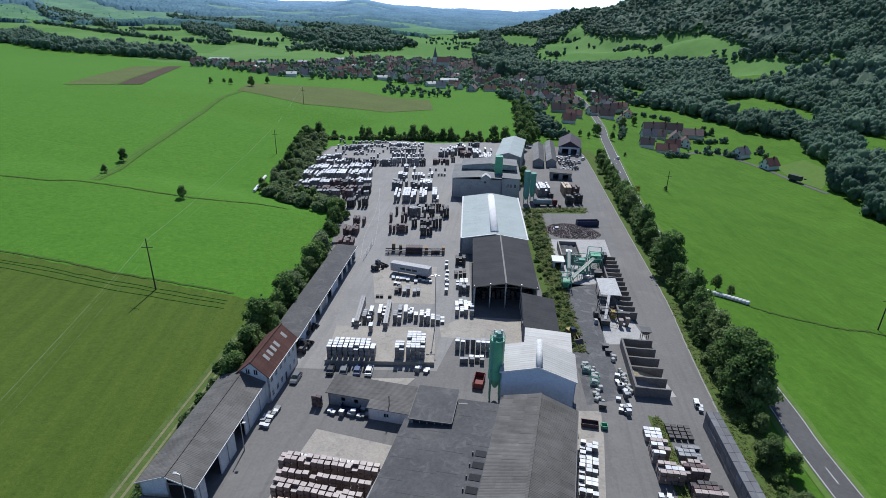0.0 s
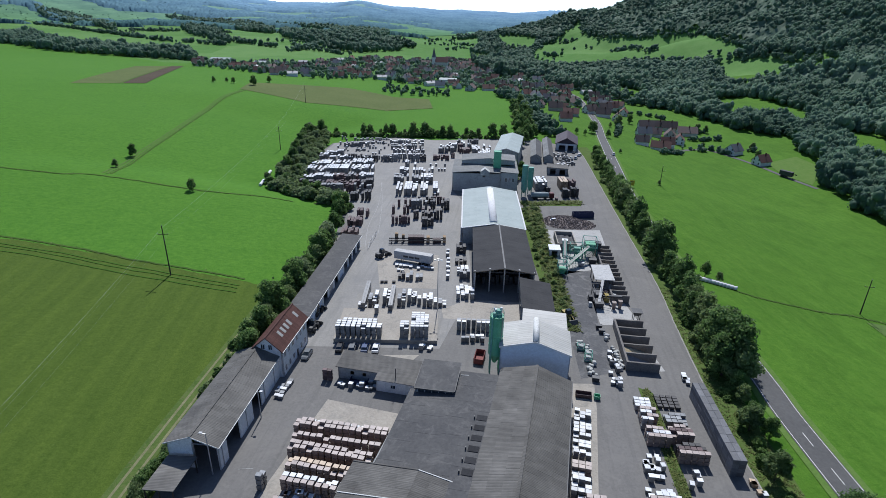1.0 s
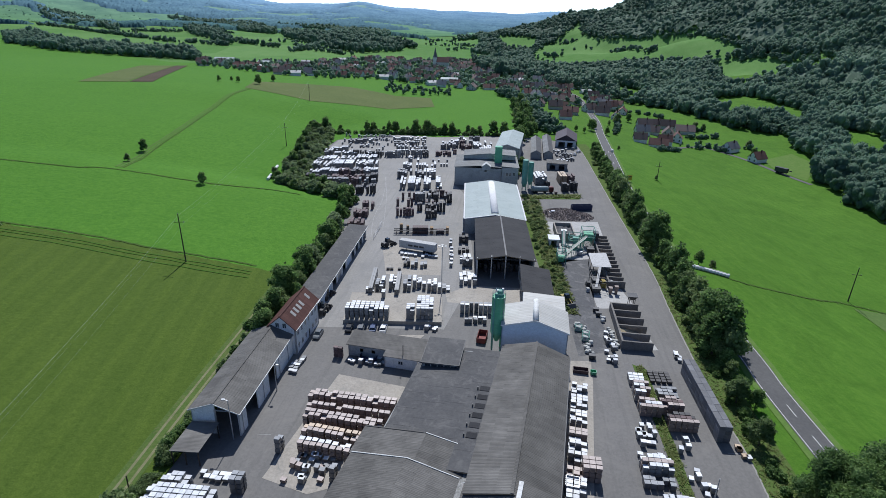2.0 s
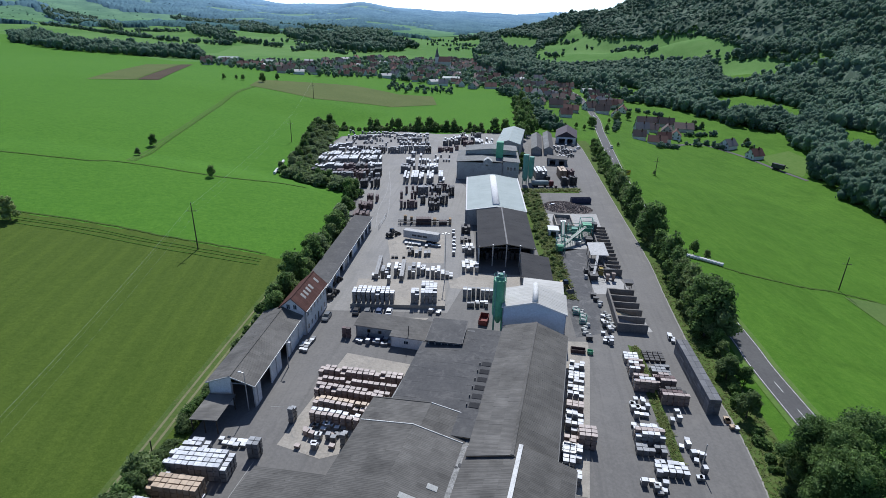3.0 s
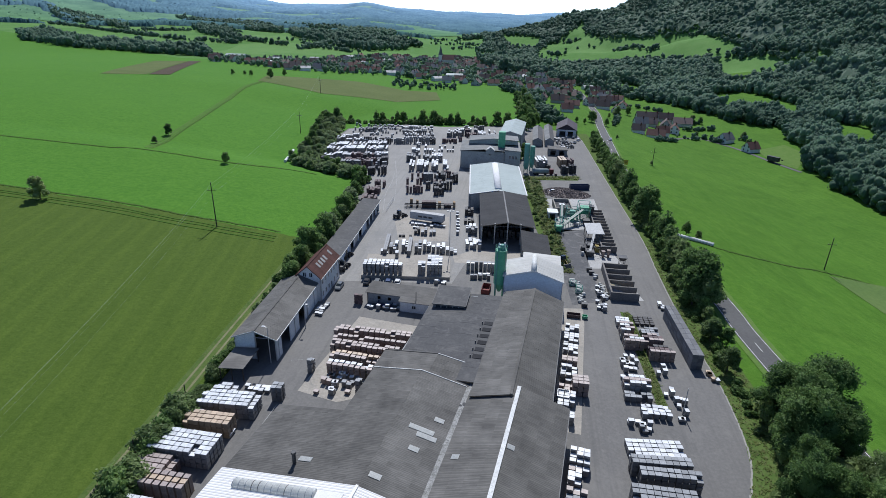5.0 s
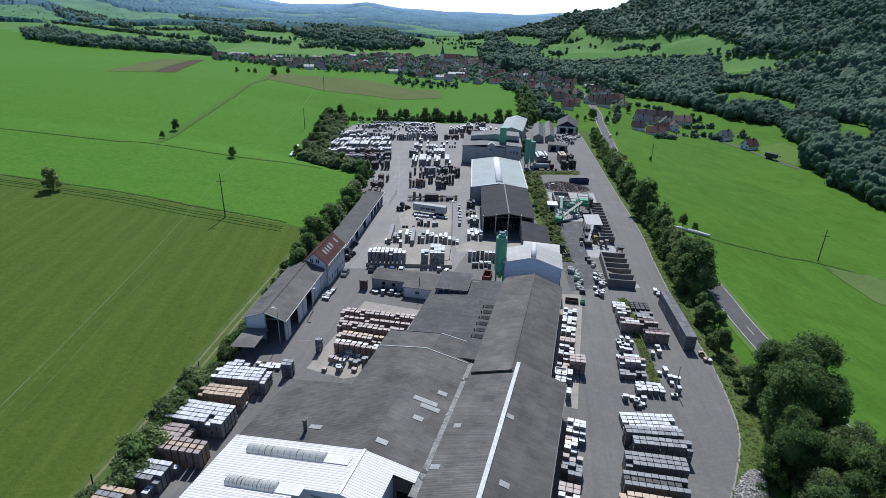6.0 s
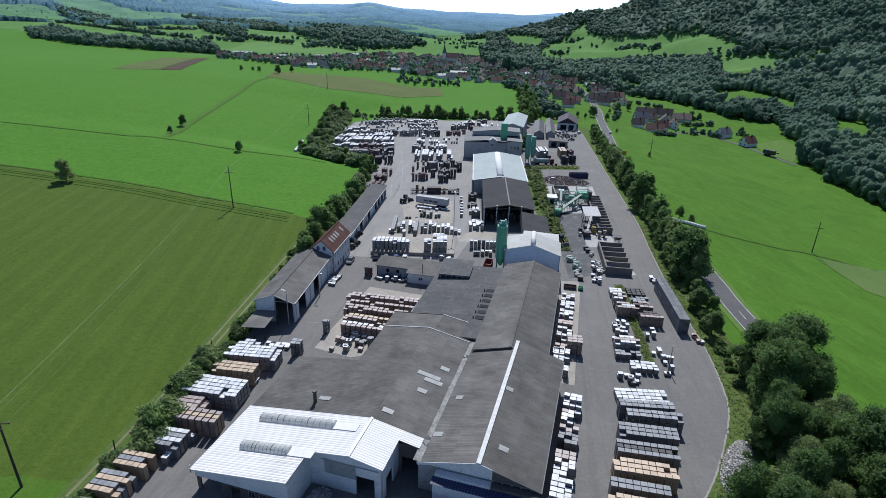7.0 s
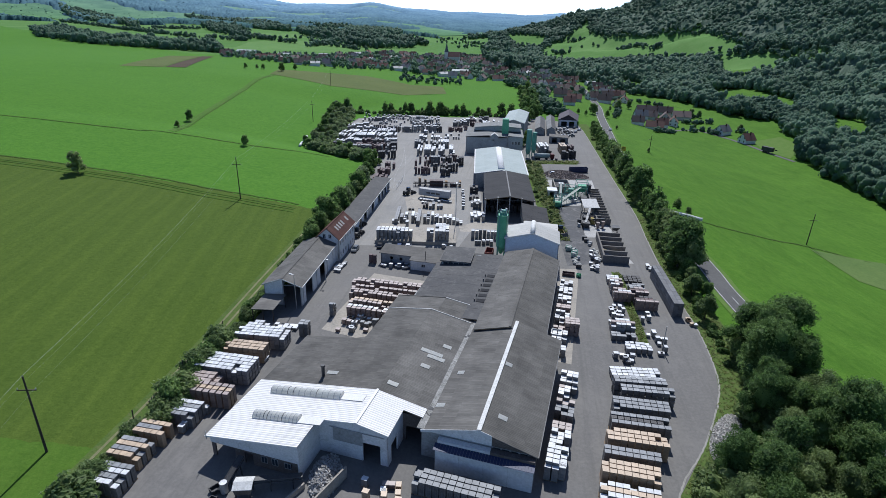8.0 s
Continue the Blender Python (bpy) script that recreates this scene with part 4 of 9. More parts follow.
pierced(bm, (-20.5, 21), (-34, 21), ZE - 0.15, [(3, 7, 0, 3.4)])
pierced(bm, (-20.2, 35.2), (-20.2, 21), ZL - 10.5 * kl - 0.15, [(3, 7, 0, 3.8)])
part("side_wall", bm, GREY_WALL, left_hall)
bm = bmesh.new()
extrude(bm, [(-20.2, 0), (0, 0), (0, 5.7), (-10, 7.7), (-20.2, ZL - 10.5 * kl - 0.1)], 35.0, 35.25)
part("back_wall", bm, GREY_WALL, left_hall)
for u0, v0, lu in ((-7.2, 19.5, 4.6), (-5.4, 18.2, 3.6), (-5.6, 14.6, 1.8), (-3.6, 23.2, 1.8), (-9.3, 6.4, 2.0)):
    kz = -(7.9 - 5.95) / 9.5
    za = 7.9 + kz * (u0 + 10) + 0.12
    bm = bmesh.new()
    slab(bm, [(u0, v0, za), (u0 + lu, v0, za + kz * lu), (u0 + lu, v0 + 1.1, za + kz * lu), (u0, v0 + 1.1, za)], 0.05)
    part("roof_light", bm, SKYLIGHT, left_hall)
bm = bmesh.new()
tube(bm, (-22.6, 6.8, 5.8), (-22.6, 6.8, 8.3), 0.32, 0.32, 12)
tube(bm, (-22.6, 6.8, 8.3), (-22.6, 6.8, 8.6), 0.45, 0.42, 12)
part("flue", bm, DARK_STEEL, left_hall)
bm = bmesh.new()
slab(bm, [(-22.4, 7.5, 6.25), (-20.1, 7.5, 6.59), (-20.1, 8.5, 6.59), (-22.4, 8.5, 6.25)], 0.05)
part("roof_light", bm, SKYLIGHT, left_hall)
# the raised link behind the twin gables
link = thing("link_roof", "short raised roof linking two works halls", "roof", -7.2, 20.0, 15.5)
sheets(link, "roof_sheet", FIBRE, -8.8, 1.0, 35.7, 43.2, 7.35, 5.75, 2.7, 1.4, 44)
sheets(link, "roof_sheet", FIBRE_PALE, -21, -8.8, 35.7, 43.2, 5.95, 7.35, 3.1, 1.4, 45)
bar(link, "ridge_cap", FIBRE_PALE, (-21, 43.2, 6.02), (-8.8, 43.2, 7.42), 0.25, 0.1)
bar(link, "ridge_cap", RIDGE_PALE, (-8.8, 43.2, 7.42), (1.0, 43.2, 5.82), 0.16, 0.08)
bar(link, "ridge_cap", RIDGE_PALE, (-20.5, 35.65, 6.48), (-10, 35.65, 7.98), 0.16, 0.08)
bar(link, "ridge_cap", RIDGE_PALE, (-10, 35.65, 7.98), (-0.5, 35.65, 6.03), 0.16, 0.08)
bm = bmesh.new()
extrude(bm, [(-20.8, 0), (0.8, 0), (0.8, 5.5), (-8.8, 7.1), (-20.8, 5.7)], 42.7, 42.95)
part("back_wall", bm, GREY_WALL, link)

# The new white-roofed range at the front.
white = thing("white_roofed_hall", "hall with a bright white ribbed metal roof and roof lights", "industrial hall", -7.2, 20.0, 15.5)
ZW = ZL + 0.12
sheets(white, "roof_sheet", WHITE_SHEET, -34.6, -17.0, -12.6, 3.9, ZW - 24.6 * kl, ZW - 7 * kl, 17.6, 0.5, 51, gap=0.012, step=0.0)
sheets(white, "roof_sheet", WHITE_SHEET, -17.0, -10, -5.6, 3.9, ZW - 7 * kl, ZW, 7.0, 0.5, 52, gap=0.012, step=0.0)
sheets(white, "roof_sheet", WHITE_SHEET, -10, -4.2, -5.6, 3.9, ZW, ZW - 5.8 * 0.205, 5.8, 0.5, 53, gap=0.012, step=0.0)
sheets(white, "roof_sheet", WHITE_SHEET, -4.2, -0.6, 1.5, 3.9, ZW - 5.8 * 0.205, ZW - 9.4 * 0.205, 3.6, 0.5, 54, gap=0.012, step=0.0)
bar(white, "ridge_cap", RIDGE_WHITE, (-10, -5.7, ZW + 0.1), (-10, 4.0, ZW + 0.1), 0.45, 0.07)
for v0, u0, u1 in ((1.0, -30.0, -15.8), (-6.2, -29.0, -20.3)):
    bm = bmesh.new()
    ring = 9
    grid = []
    for i in range(13):
        u = u0 + (u1 - u0) * i / 12
        z = ZW + kl * (u + 10)
        grid.append([bm.verts.new((u, v0 - 0.9 * math.cos(math.pi * k / (ring - 1)), z + 0.08 + 0.85 * math.sin(math.pi * k / (ring - 1)))) for k in range(ring)])
    for a, b in zip(grid, grid[1:]):
        for k in range(ring - 1):
            bm.faces.new((a[k], b[k], b[k + 1], a[k + 1]))
    bm.faces.new(grid[0])
    bm.faces.new(grid[-1][::-1])
    bmesh.ops.recalc_face_normals(bm, faces=bm.faces[:])
    dome = part("barrel_roof_light", bm, SKYLIGHT, white, "dusty translucent barrel roof light")
    for i in range(0, 13):
        u = u0 + (u1 - u0) * i / 12
        z = ZW + kl * (u + 10)
        bm = bmesh.new()
        for k in range(ring - 1):
            p, q = (v0 - 0.93 * math.cos(math.pi * k / (ring - 1)), z + 0.08 + 0.89 * math.sin(math.pi * k / (ring - 1))), (v0 - 0.93 * math.cos(math.pi * (k + 1) / (ring - 1)), z + 0.08 + 0.89 * math.sin(math.pi * (k + 1) / (ring - 1)))
            hexa(bm, [(u - 0.05, p[0], p[1] - 0.05), (u + 0.05, p[0], p[1] - 0.05), (u + 0.05, q[0], q[1] - 0.05), (u - 0.05, q[0], q[1] - 0.05)], [(u - 0.05, p[0], p[1]), (u + 0.05, p[0], p[1]), (u + 0.05, q[0], q[1]), (u - 0.05, q[0], q[1])])
        part("rib", bm, DARK_STEEL if i in (3, 4, 8) else GALV, dome)
    bar(white, "flashing", RIDGE_WHITE, (u1 + 0.1, v0, ZW + kl * (u1 + 10.1) + 0.1), (u1 + 4.5, v0, ZW + kl * (u1 + 14.5) + 0.1), 1.9, 0.05)
zin = ZW - 7 * kl
bm = bmesh.new()
pierced(bm, (-34, -12.0), (-17.4, -12.0), 3.0, [(0.7, 4.6, 0, 2.9), (6.4, 8.0, 0, 2.4), (9.6, 10.8, 1.2, 2.6), (11.6, 12.8, 1.2, 2.6), (14.0, 15.4, 1.2, 2.4)])
part("front_wall", bm, OLD_BRICK, white, "sooty brown lower wall with openings")
for u in (-24.4, -22.4, -20.0):
    window(white, (u, -12.0), (u + 1.2, -12.0), 1.2, 2.4 if u == -20.0 else 2.6, GREY_WALL)
bm = bmesh.new()
extrude(bm, [(-34, 3.0), (-17.4, 3.0), (-17.4, zin - 0.2), (-34, ZW - 24.6 * kl - 0.2)], -12.2, -11.95)
part("gable", bm, WHITE_WALL, white)
bm = bmesh.new()
pierced(bm, (-17.15, -12.2), (-17.15, -5.3), zin - 0.2, [])
part("side_wall", bm, WHITE_WALL, white)
bm = bmesh.new()
pierced(bm, (-17.4, -5.3), (-4.4, -5.3), 6.58, [(8.4, 11.6, 0, 4.0)])
part("front_wall", bm, WHITE_WALL, white)
bm = bmesh.new()
box(bm, -14.4, -9.0, -5.46, -5.34, 3.3, 5.9)
part("sliding_door", bm, GREY_WALL, white, "grey hanging door panel")
bar(white, "door_rail", GALV, (-15.0, -5.42, 5.98), (-5.0, -5.42, 5.98), 0.1, 0.12)
gable_top(white, WHITE_WALL, -17.4, -4.4, -10, zin - 0.15, 6.6, ZW - 0.15, -5.3)
bm = bmesh.new()
pierced(bm, (-4.4, -5.3), (-4.4, 1.8), 6.4, [(1.5, 4.5, 0, 3.5)])
part("side_wall", bm, WHITE_WALL, white)
bm = bmesh.new()
pierced(bm, (-4.4, 1.8), (0.2, 1.8), 5.9, [(0.6, 3.6, 0, 3.2)])
part("front_wall", bm, OLD_BRICK, white)
bar(white, "lamp_arm", GALV, (-34.2, -12.8, ZE - 0.4), (-34.2, -12.8, ZE + 1.3), 0.1, 0.1)
bar(white, "fascia", WHITE_WALL, (-34.6, -12.68, ZW - 24.6 * kl - 0.05), (-17.0, -12.68, ZW - 7 * kl - 0.05), 0.08, 0.3)
bar(white, "fascia", WHITE_WALL, (-17.0, -5.68, ZW - 7 * kl - 0.05), (-10, -5.68, ZW - 0.05), 0.08, 0.3)
bar(white, "fascia", WHITE_WALL, (-10, -5.68, ZW - 0.05), (-4.2, -5.68, ZW - 5.8 * 0.205 - 0.05), 0.08, 0.3)

# The panelled annexe with a blue roof in front of the twin gables.
PANEL_WALL = surface("pale_wall_panel", (0.55, 0.56, 0.565), (0.64, 0.65, 0.655), 0.2, 2.0, 0.7, dirt=(0.47, 0.47, 0.46), spread=0.05)
panel = thing("panel_annexe", "low annexe of pale wall panels under a blue ribbed sheet roof", "annexe", -7.2, 20.0, 15.5)
bm = bmesh.new()
box(bm, 3.2, 19.6, -3.3, -1.05, 0, 4.5)
part("core", bm, GREY_WALL, panel)
for u0, u1, m in ((3.2, 12.2, WHITE_WALL), (12.22, 19.6, OLD_BRICK)):
    bm = bmesh.new()
    box(bm, u0, u1, -2.2, -1.05, 4.52, 5.3)
    part("cladding", bm, m, panel)
for i in range(4):
    bm = bmesh.new()
    box(bm, 3.2 + 4.1 * i + 0.02, 3.2 + 4.1 * (i + 1) - 0.02, -3.42, -3.3, 0.1, 4.45)
    part("wall_panel", bm, PANEL_WALL, panel)
for i in range(33):
    bm = bmesh.new()
    u = 2.9 + 0.51 * i
    slab(bm, [(u, -3.75, 4.6), (u + 0.48, -3.75, 4.6), (u + 0.48, -2.2, 4.8), (u, -2.2, 4.8)], 0.06)
    part("roof_sheet", bm, BLUE_STEEL, panel)

# The gabled hall with pale blue walls, and the roofs behind it.
gable = thing("gabled_mixing_hall", "tall hall with pale blue walls and a light ribbed roof", "industrial hall", 13.1, 100.3, 9.0)
walls(gable, BLUE_WALL, 0, 16, 0, 10.5, 9.2, 8.6)
gable_top(gable, BLUE_WALL, 0, 16, 8, 9.1, 8.5, 11.2, 0)
gable_top(gable, BLUE_WALL, 0, 16, 8, 9.1, 8.5, 11.2, 10.2)
sheets(gable, "roof_sheet", CREAM_SHEET, -0.3, 8, -0.3, 10.8, 9.1, 11.3, 4.2, 0.8, 61, gap=0.003, step=0.004)
sheets(gable, "roof_sheet", CREAM_SHEET, 8, 16.3, -0.3, 10.8, 11.3, 8.5, 4.2, 0.8, 62, gap=0.003, step=0.004)
bm = bmesh.new()
grid = []
for i in range(2):
    grid.append([bm.verts.new((8 - 0.75 * math.cos(math.pi * k / 8), 0.3 + 10.2 * i, 11.2 + 0.6 * math.sin(math.pi * k / 8))) for k in range(9)])
for k in range(8):
    bm.faces.new((grid[0][k], grid[0][k + 1], grid[1][k + 1], grid[1][k]))
bm.faces.new(grid[0][::-1])
bm.faces.new(grid[1])
bmesh.ops.recalc_face_normals(bm, faces=bm.faces[:])
part("ridge_light", bm, RIDGE_PALE, gable, smooth=True)
bar(gable, "fascia", WHITE_WALL, (-0.3, -0.35, 9.1), (8, -0.35, 11.3), 0.08, 0.35)
bar(gable, "fascia", WHITE_WALL, (8, -0.35, 11.3), (16.3, -0.35, 8.5), 0.08, 0.35)
flat = thing("flat_roofed_hall", "hall with a nearly flat cream sheet roof", "industrial hall", 19.6, 110.2, 9.0)
walls(flat, BLUE_WALL, 0, 11, 0, 12.5, 6.6, 6.2)
sheets(flat, "roof_sheet", CREAM_SHEET, -0.2, 11.2, 0.1, 12.8, 6.7, 6.3, 11.4, 1.0, 63, gap=0.003, step=0.004)
black = thing("black_roofed_shed", "open shed with a black sheet roof", "shed", 21.0, 122.6, 5.0)
sheets(black, "roof_sheet", BLACK_SHEET, 0, 9.2, 0.3, 19, 6.9, 5.4, 4.6, 1.2, 64, gap=0.003, step=0.004)
for v in (0.6, 6.5, 12.5, 18.4):
    for u, z in ((0.3, 6.6), (8.9, 5.3)):
        bar(black, "post", GREY_WALL, (u, v, 0), (u, v, z), 0.3, 0.3)
bm = bmesh.new()
pierced(bm, (9.2, 0.4), (9.2, 19), 5.2, [])
part("side_wall", bm, GREY_WALL, black)

# The open-fronted dark hall and the pale hall behind it.
dark = thing("open_store_hall", "open-fronted store hall with a dark grey roof", "industrial hall", 9.3, 144.8, 2.2)
dark.scale = (1, 1.02, 0.76)
walls(dark, GREY_WALL, 0, 18.4, 0, 36.3, 9.3, 9.3, skip="f")
sheets(dark, "roof_sheet", BLACK_SHEET, -0.4, 9.2, -0.8, 36.2, 9.2, 11.3, 4.8, 1.5, 65, gap=0.003, step=0.004)
sheets(dark, "roof_sheet", BLACK_SHEET, 9.2, 18.8, -0.8, 36.2, 11.3, 9.2, 4.8, 1.5, 66, gap=0.003, step=0.004)
bar(dark, "ridge_cap", DARK_STEEL, (9.2, -0.8, 11.4), (9.2, 36.2, 11.4), 0.5, 0.08)
for u in (0.2, 4.7, 9.2, 13.7, 18.2):
    bar(dark, "column", GALV, (u, 0.2, 0), (u, 0.2, 9.3 + 2.1 * (1 - abs(u - 9.2) / 9.2)), 0.35, 0.35)
bar(dark, "beam", DARK_STEEL, (0, 0.2, 9.0), (18.4, 0.2, 9.0), 0.3, 0.4)
gable_top(dark, DARK_STEEL, 0, 18.4, 9.2, 9.2, 9.2, 11.2, 36.0)
pale = thing("pale_store_hall", "store hall with a pale, glint-coloured sheet roof and a ridge light", "industrial hall", 6.6, 183.4, 2.2)
pale.scale = (1.02, 1.05, 0.7)
walls(pale, GREY_WALL, 0, 22.6, 0, 45, 9.3, 9.3)
for v in (0, 44.7):
    gable_top(pale, GREY_WALL, 0, 22.6, 11.3, 9.2, 9.2, 11.8, v)
sheets(pale, "roof_sheet", SILVER_SHEET, -0.3, 11.3, -0.3, 45.3, 9.2, 11.9, 5.8, 1.5, 67, gap=0.003, step=0.004)
sheets(pale, "roof_sheet", SILVER_SHEET, 11.3, 22.9, -0.3, 45.3, 11.9, 9.2, 5.8, 1.5, 68, gap=0.003, step=0.004)
for a, b in (((-0.3, -0.35, 9.2), (11.3, -0.35, 11.9)), ((11.3, -0.35, 11.9), (22.9, -0.35, 9.2))):
    bar(pale, "fascia", WHITE_WALL, a, b, 0.5, 0.3)
for u in (-0.3, 22.9):
    bar(pale, "verge", WHITE_WALL, (u, -0.3, 9.3), (u, 45.3, 9.3), 0.5, 0.2)
bm = bmesh.new()
grid = [[bm.verts.new((11.3 - 1.4 * math.cos(math.pi * k / 8), 2 + 40 * i, 11.8 + 0.9 * math.sin(math.pi * k / 8))) for k in range(9)] for i in range(2)]
for k in range(8):
    bm.faces.new((grid[0][k], grid[0][k + 1], grid[1][k + 1], grid[1][k]))
bm.faces.new(grid[0][::-1])
bm.faces.new(grid[1])
bmesh.ops.recalc_face_normals(bm, faces=bm.faces[:])
part("ridge_light", bm, WHITE_WALL, pale, "white barrel ridge light", True)

# The old block-making house at the back, and the hall beyond it.
OLD_RENDER = surface("stained_grey_render", (0.30, 0.31, 0.30), (0.42, 0.43, 0.415), 0.2, 2.0, 0.9, dirt=(0.24, 0.25, 0.235))
old = thing("old_block_house", "tall grey works building with a dark roof and a green tower", "industrial building", 3.6, 250.0, 4.0)
old.scale = (1, 0.95, 0.85)
walls(old, OLD_RENDER, 0, 23, 0, 26, 10.6, 10.6, front=[(14.6, 15.6, 8.4, 9.6)])
plain_slope(old, "roof", OLD_ROOF, -0.4, 12, -0.4, 26.4, 10.9, 12.0, 0.25)
plain_slope(old, "roof", OLD_ROOF, 12, 31.5, 7, 26.4, 12.0, 10.9, 0.25)
plain_slope(old, "roof", OLD_ROOF, 12, 23.2, -0.4, 7, 12.0, 11.3, 0.25)
bm = bmesh.new()
pierced(bm, (23, -1.0), (31, -1.0), 11.6, [(2 + 1.7 * i, 3.1 + 1.7 * i, 6.6, 8.8) for i in range(3)])
part("front_wall", bm, OLD_RENDER, old)
for name, a, b in (("side_wall", (31, -0.7), (31, 26)), ("back_wall", (31, 26), (23, 26))):
    bm = bmesh.new()
    pierced(bm, a, b, 10.6, [])
    part(name, bm, OLD_RENDER, old)
plain_slope(old, "roof", OLD_ROOF, 22.8, 31.4, -1.4, 6.9, 12.4, 11.8, 0.25)
for i in range(3):
    window(old, (25 + 1.7 * i, -1.0), (26.1 + 1.7 * i, -1.0), 6.6, 8.8, WHITE_WALL)
bm = bmesh.new()
extrude(bm, [(13.2, 9.6), (17.6, 9.6), (17.6, 11.4), (15.4, 13.4), (13.2, 11.4)], -0.6, 3)
part("dormer", bm, OLD_RENDER, old)
plain_slope(old, "dormer_roof", RIDGE_PALE, 13.0, 15.4, -0.9, 3, 11.5, 13.55, 0.15)
plain_slope(old, "dormer_roof", RIDGE_PALE, 15.4, 17.8, -0.9, 3, 13.55, 11.5, 0.15)
bm = bmesh.new()
box(bm, 19.5, 23.0, 8, 11.5, 10, 21)
for z in range(11, 21, 2):
    box(bm, 19.4, 23.1, 7.9, 11.6, z, z + 0.15)
part("tower", bm, GREEN_STEEL, old, "green painted steel elevator tower")
bm = bmesh.new()
extrude(bm, [(4, 12), (30, 12), (30, 14.6), (17, 15.6), (4, 14)], 14, 26)
part("upper_storey", bm, OLD_RENDER, old)
plain_slope(old, "roof", OLD_ROOF, 3.6, 17, 13.5, 26.5, 14.1, 15.7, 0.2)
plain_slope(old, "roof", OLD_ROOF, 17, 30.4, 13.5, 26.5, 15.7, 14.7, 0.2)
back = thing("far_hall", "long hall with a pale green-grey sheet roof", "industrial hall", 26.5, 288.5, 10.5)
walls(back, GREY_WALL, 0, 13, 0, 44, 10.6, 10.6)
gable_top(back, GREY_WALL, 0, 13, 6.5, 10.5, 10.5, 12.4, 0)
sheets(back, "roof_sheet", SILVER_SHEET, -0.3, 6.5, -0.3, 44.3, 10.5, 12.5, 6.8, 3.0, 69, gap=0.003, step=0.004)
sheets(back, "roof_sheet", SILVER_SHEET, 6.5, 13.3, -0.3, 44.3, 12.5, 10.5, 6.8, 3.0, 70, gap=0.003, step=0.004)
bar(back, "fascia", WHITE_WALL, (-0.3, -0.35, 10.5), (6.5, -0.35, 12.5), 0.1, 0.3)
bar(back, "fascia", WHITE_WALL, (6.5, -0.35, 12.5), (13.3, -0.35, 10.5), 0.1, 0.3)
for x, y, h, l, w in ((49.4, 307, 4, 44, 6), (57.0, 307, 4, 50, 5.4)):
    long = thing("long_shed", "narrow long shed with a weathered pitched roof", "shed", x, y, h + 4)
    walls(long, GREY_WALL, 0, w, 0, l, 3.6, 3.6)
    gable_top(long, GREY_WALL, 0, w, w / 2, 3.5, 3.5, 5.2, 0)
    # one pale roof: the dark right slope has its shade painted in
    plain_slope(long, "roof", OLD_ROOF, -0.3, w / 2, -0.3, l, 3.5, 5.3, 0.15)
    plain_slope(long, "roof", BITUMEN, w / 2, w + 0.3, -0.3, l, 5.3, 3.5, 0.15)
PURPLE_ROOF = surface("dark_purple_roof_tile", (0.055, 0.042, 0.05), (0.085, 0.066, 0.078), 0.3, 2.5, 0.7, relief=0.4)
purple = thing("dark_roofed_barn", "barn with a dark purple-grey roof and pale front", "barn", 70, 341, 12)
walls(purple, WHITE_WALL, 0, 13, 0, 26, 4.4, 4.4, front=[(2, 6, 0, 3.2), (7.5, 11, 0, 3.2)])
gable_top(purple, PURPLE_ROOF, 0, 13, 6.5, 4.3, 4.3, 8.0, 0)
plain_slope(purple, "roof", PURPLE_ROOF, -0.6, 6.5, -1, 26, 4.2, 8.1, 0.2)
plain_slope(purple, "roof", PURPLE_ROOF, 6.5, 13.6, -1, 26, 8.1, 4.2, 0.2)
hut = thing("yard_workshop", "small blue-grey sheet-roofed workshop in the far yard", "workshop", 55.0, 283.0, 8)
walls(hut, GREY_WALL, 0, 11, 0, 8, 3.6, 3.6, front=[(1.5, 4.5, 0, 3.0), (6.5, 9.5, 0, 3.0)])
plain_slope(hut, "roof", FIBRE_PALE, -0.3, 11.3, -0.3, 8.3, 3.9, 3.6, 0.2)

# ---- stacks of paving stones ----
stack_rng = random.Random(9)


def layer_mesh(name, material, w, d, h, cells=(3, 2)):
    """One layer of stones: a block whose top and sides are cut up by joints."""
    bm = bmesh.new()
    nx_, ny_ = cells
    v = {}

    def vert(i, j, k):
        if (i, j, k) not in v:
            v[i, j, k] = bm.verts.new((w * (i / nx_ - 0.5), d * (j / ny_ - 0.5), h * k / 2))
        return v[i, j, k]

    for i in range(nx_):
        for j in range(ny_):
            bm.faces.new((vert(i, j, 2), vert(i + 1, j, 2), vert(i + 1, j + 1, 2), vert(i, j + 1, 2)))
            bm.faces.new((vert(i, j + 1, 0), vert(i + 1, j + 1, 0), vert(i + 1, j, 0), vert(i, j, 0)))
    for i in range(nx_):
        bm.faces.new((vert(i, 0, 0), vert(i + 1, 0, 0), vert(i + 1, 0, 2), vert(i, 0, 2)))
        bm.faces.new((vert(i + 1, ny_, 0), vert(i, ny_, 0), vert(i, ny_, 2), vert(i + 1, ny_, 2)))
    for j in range(ny_):
        bm.faces.new((vert(nx_, j, 0), vert(nx_, j + 1, 0), vert(nx_, j + 1, 2), vert(nx_, j, 2)))
        bm.faces.new((vert(0, j + 1, 0), vert(0, j, 0), vert(0, j, 2), vert(0, j + 1, 2)))
    bm.normal_update()
    keep = [f for f in bm.faces if f.normal.z > -0.5]
    bmesh.ops.inset_individual(bm, faces=keep, thickness=0.02, depth=0.0)
    moved = set()
    for f in keep:
        n = f.normal.copy()
        for q in f.verts:
            if q not in moved:
                q.co += n * 0.022
                moved.add(q)
    return mesh_of(name, bm, material)


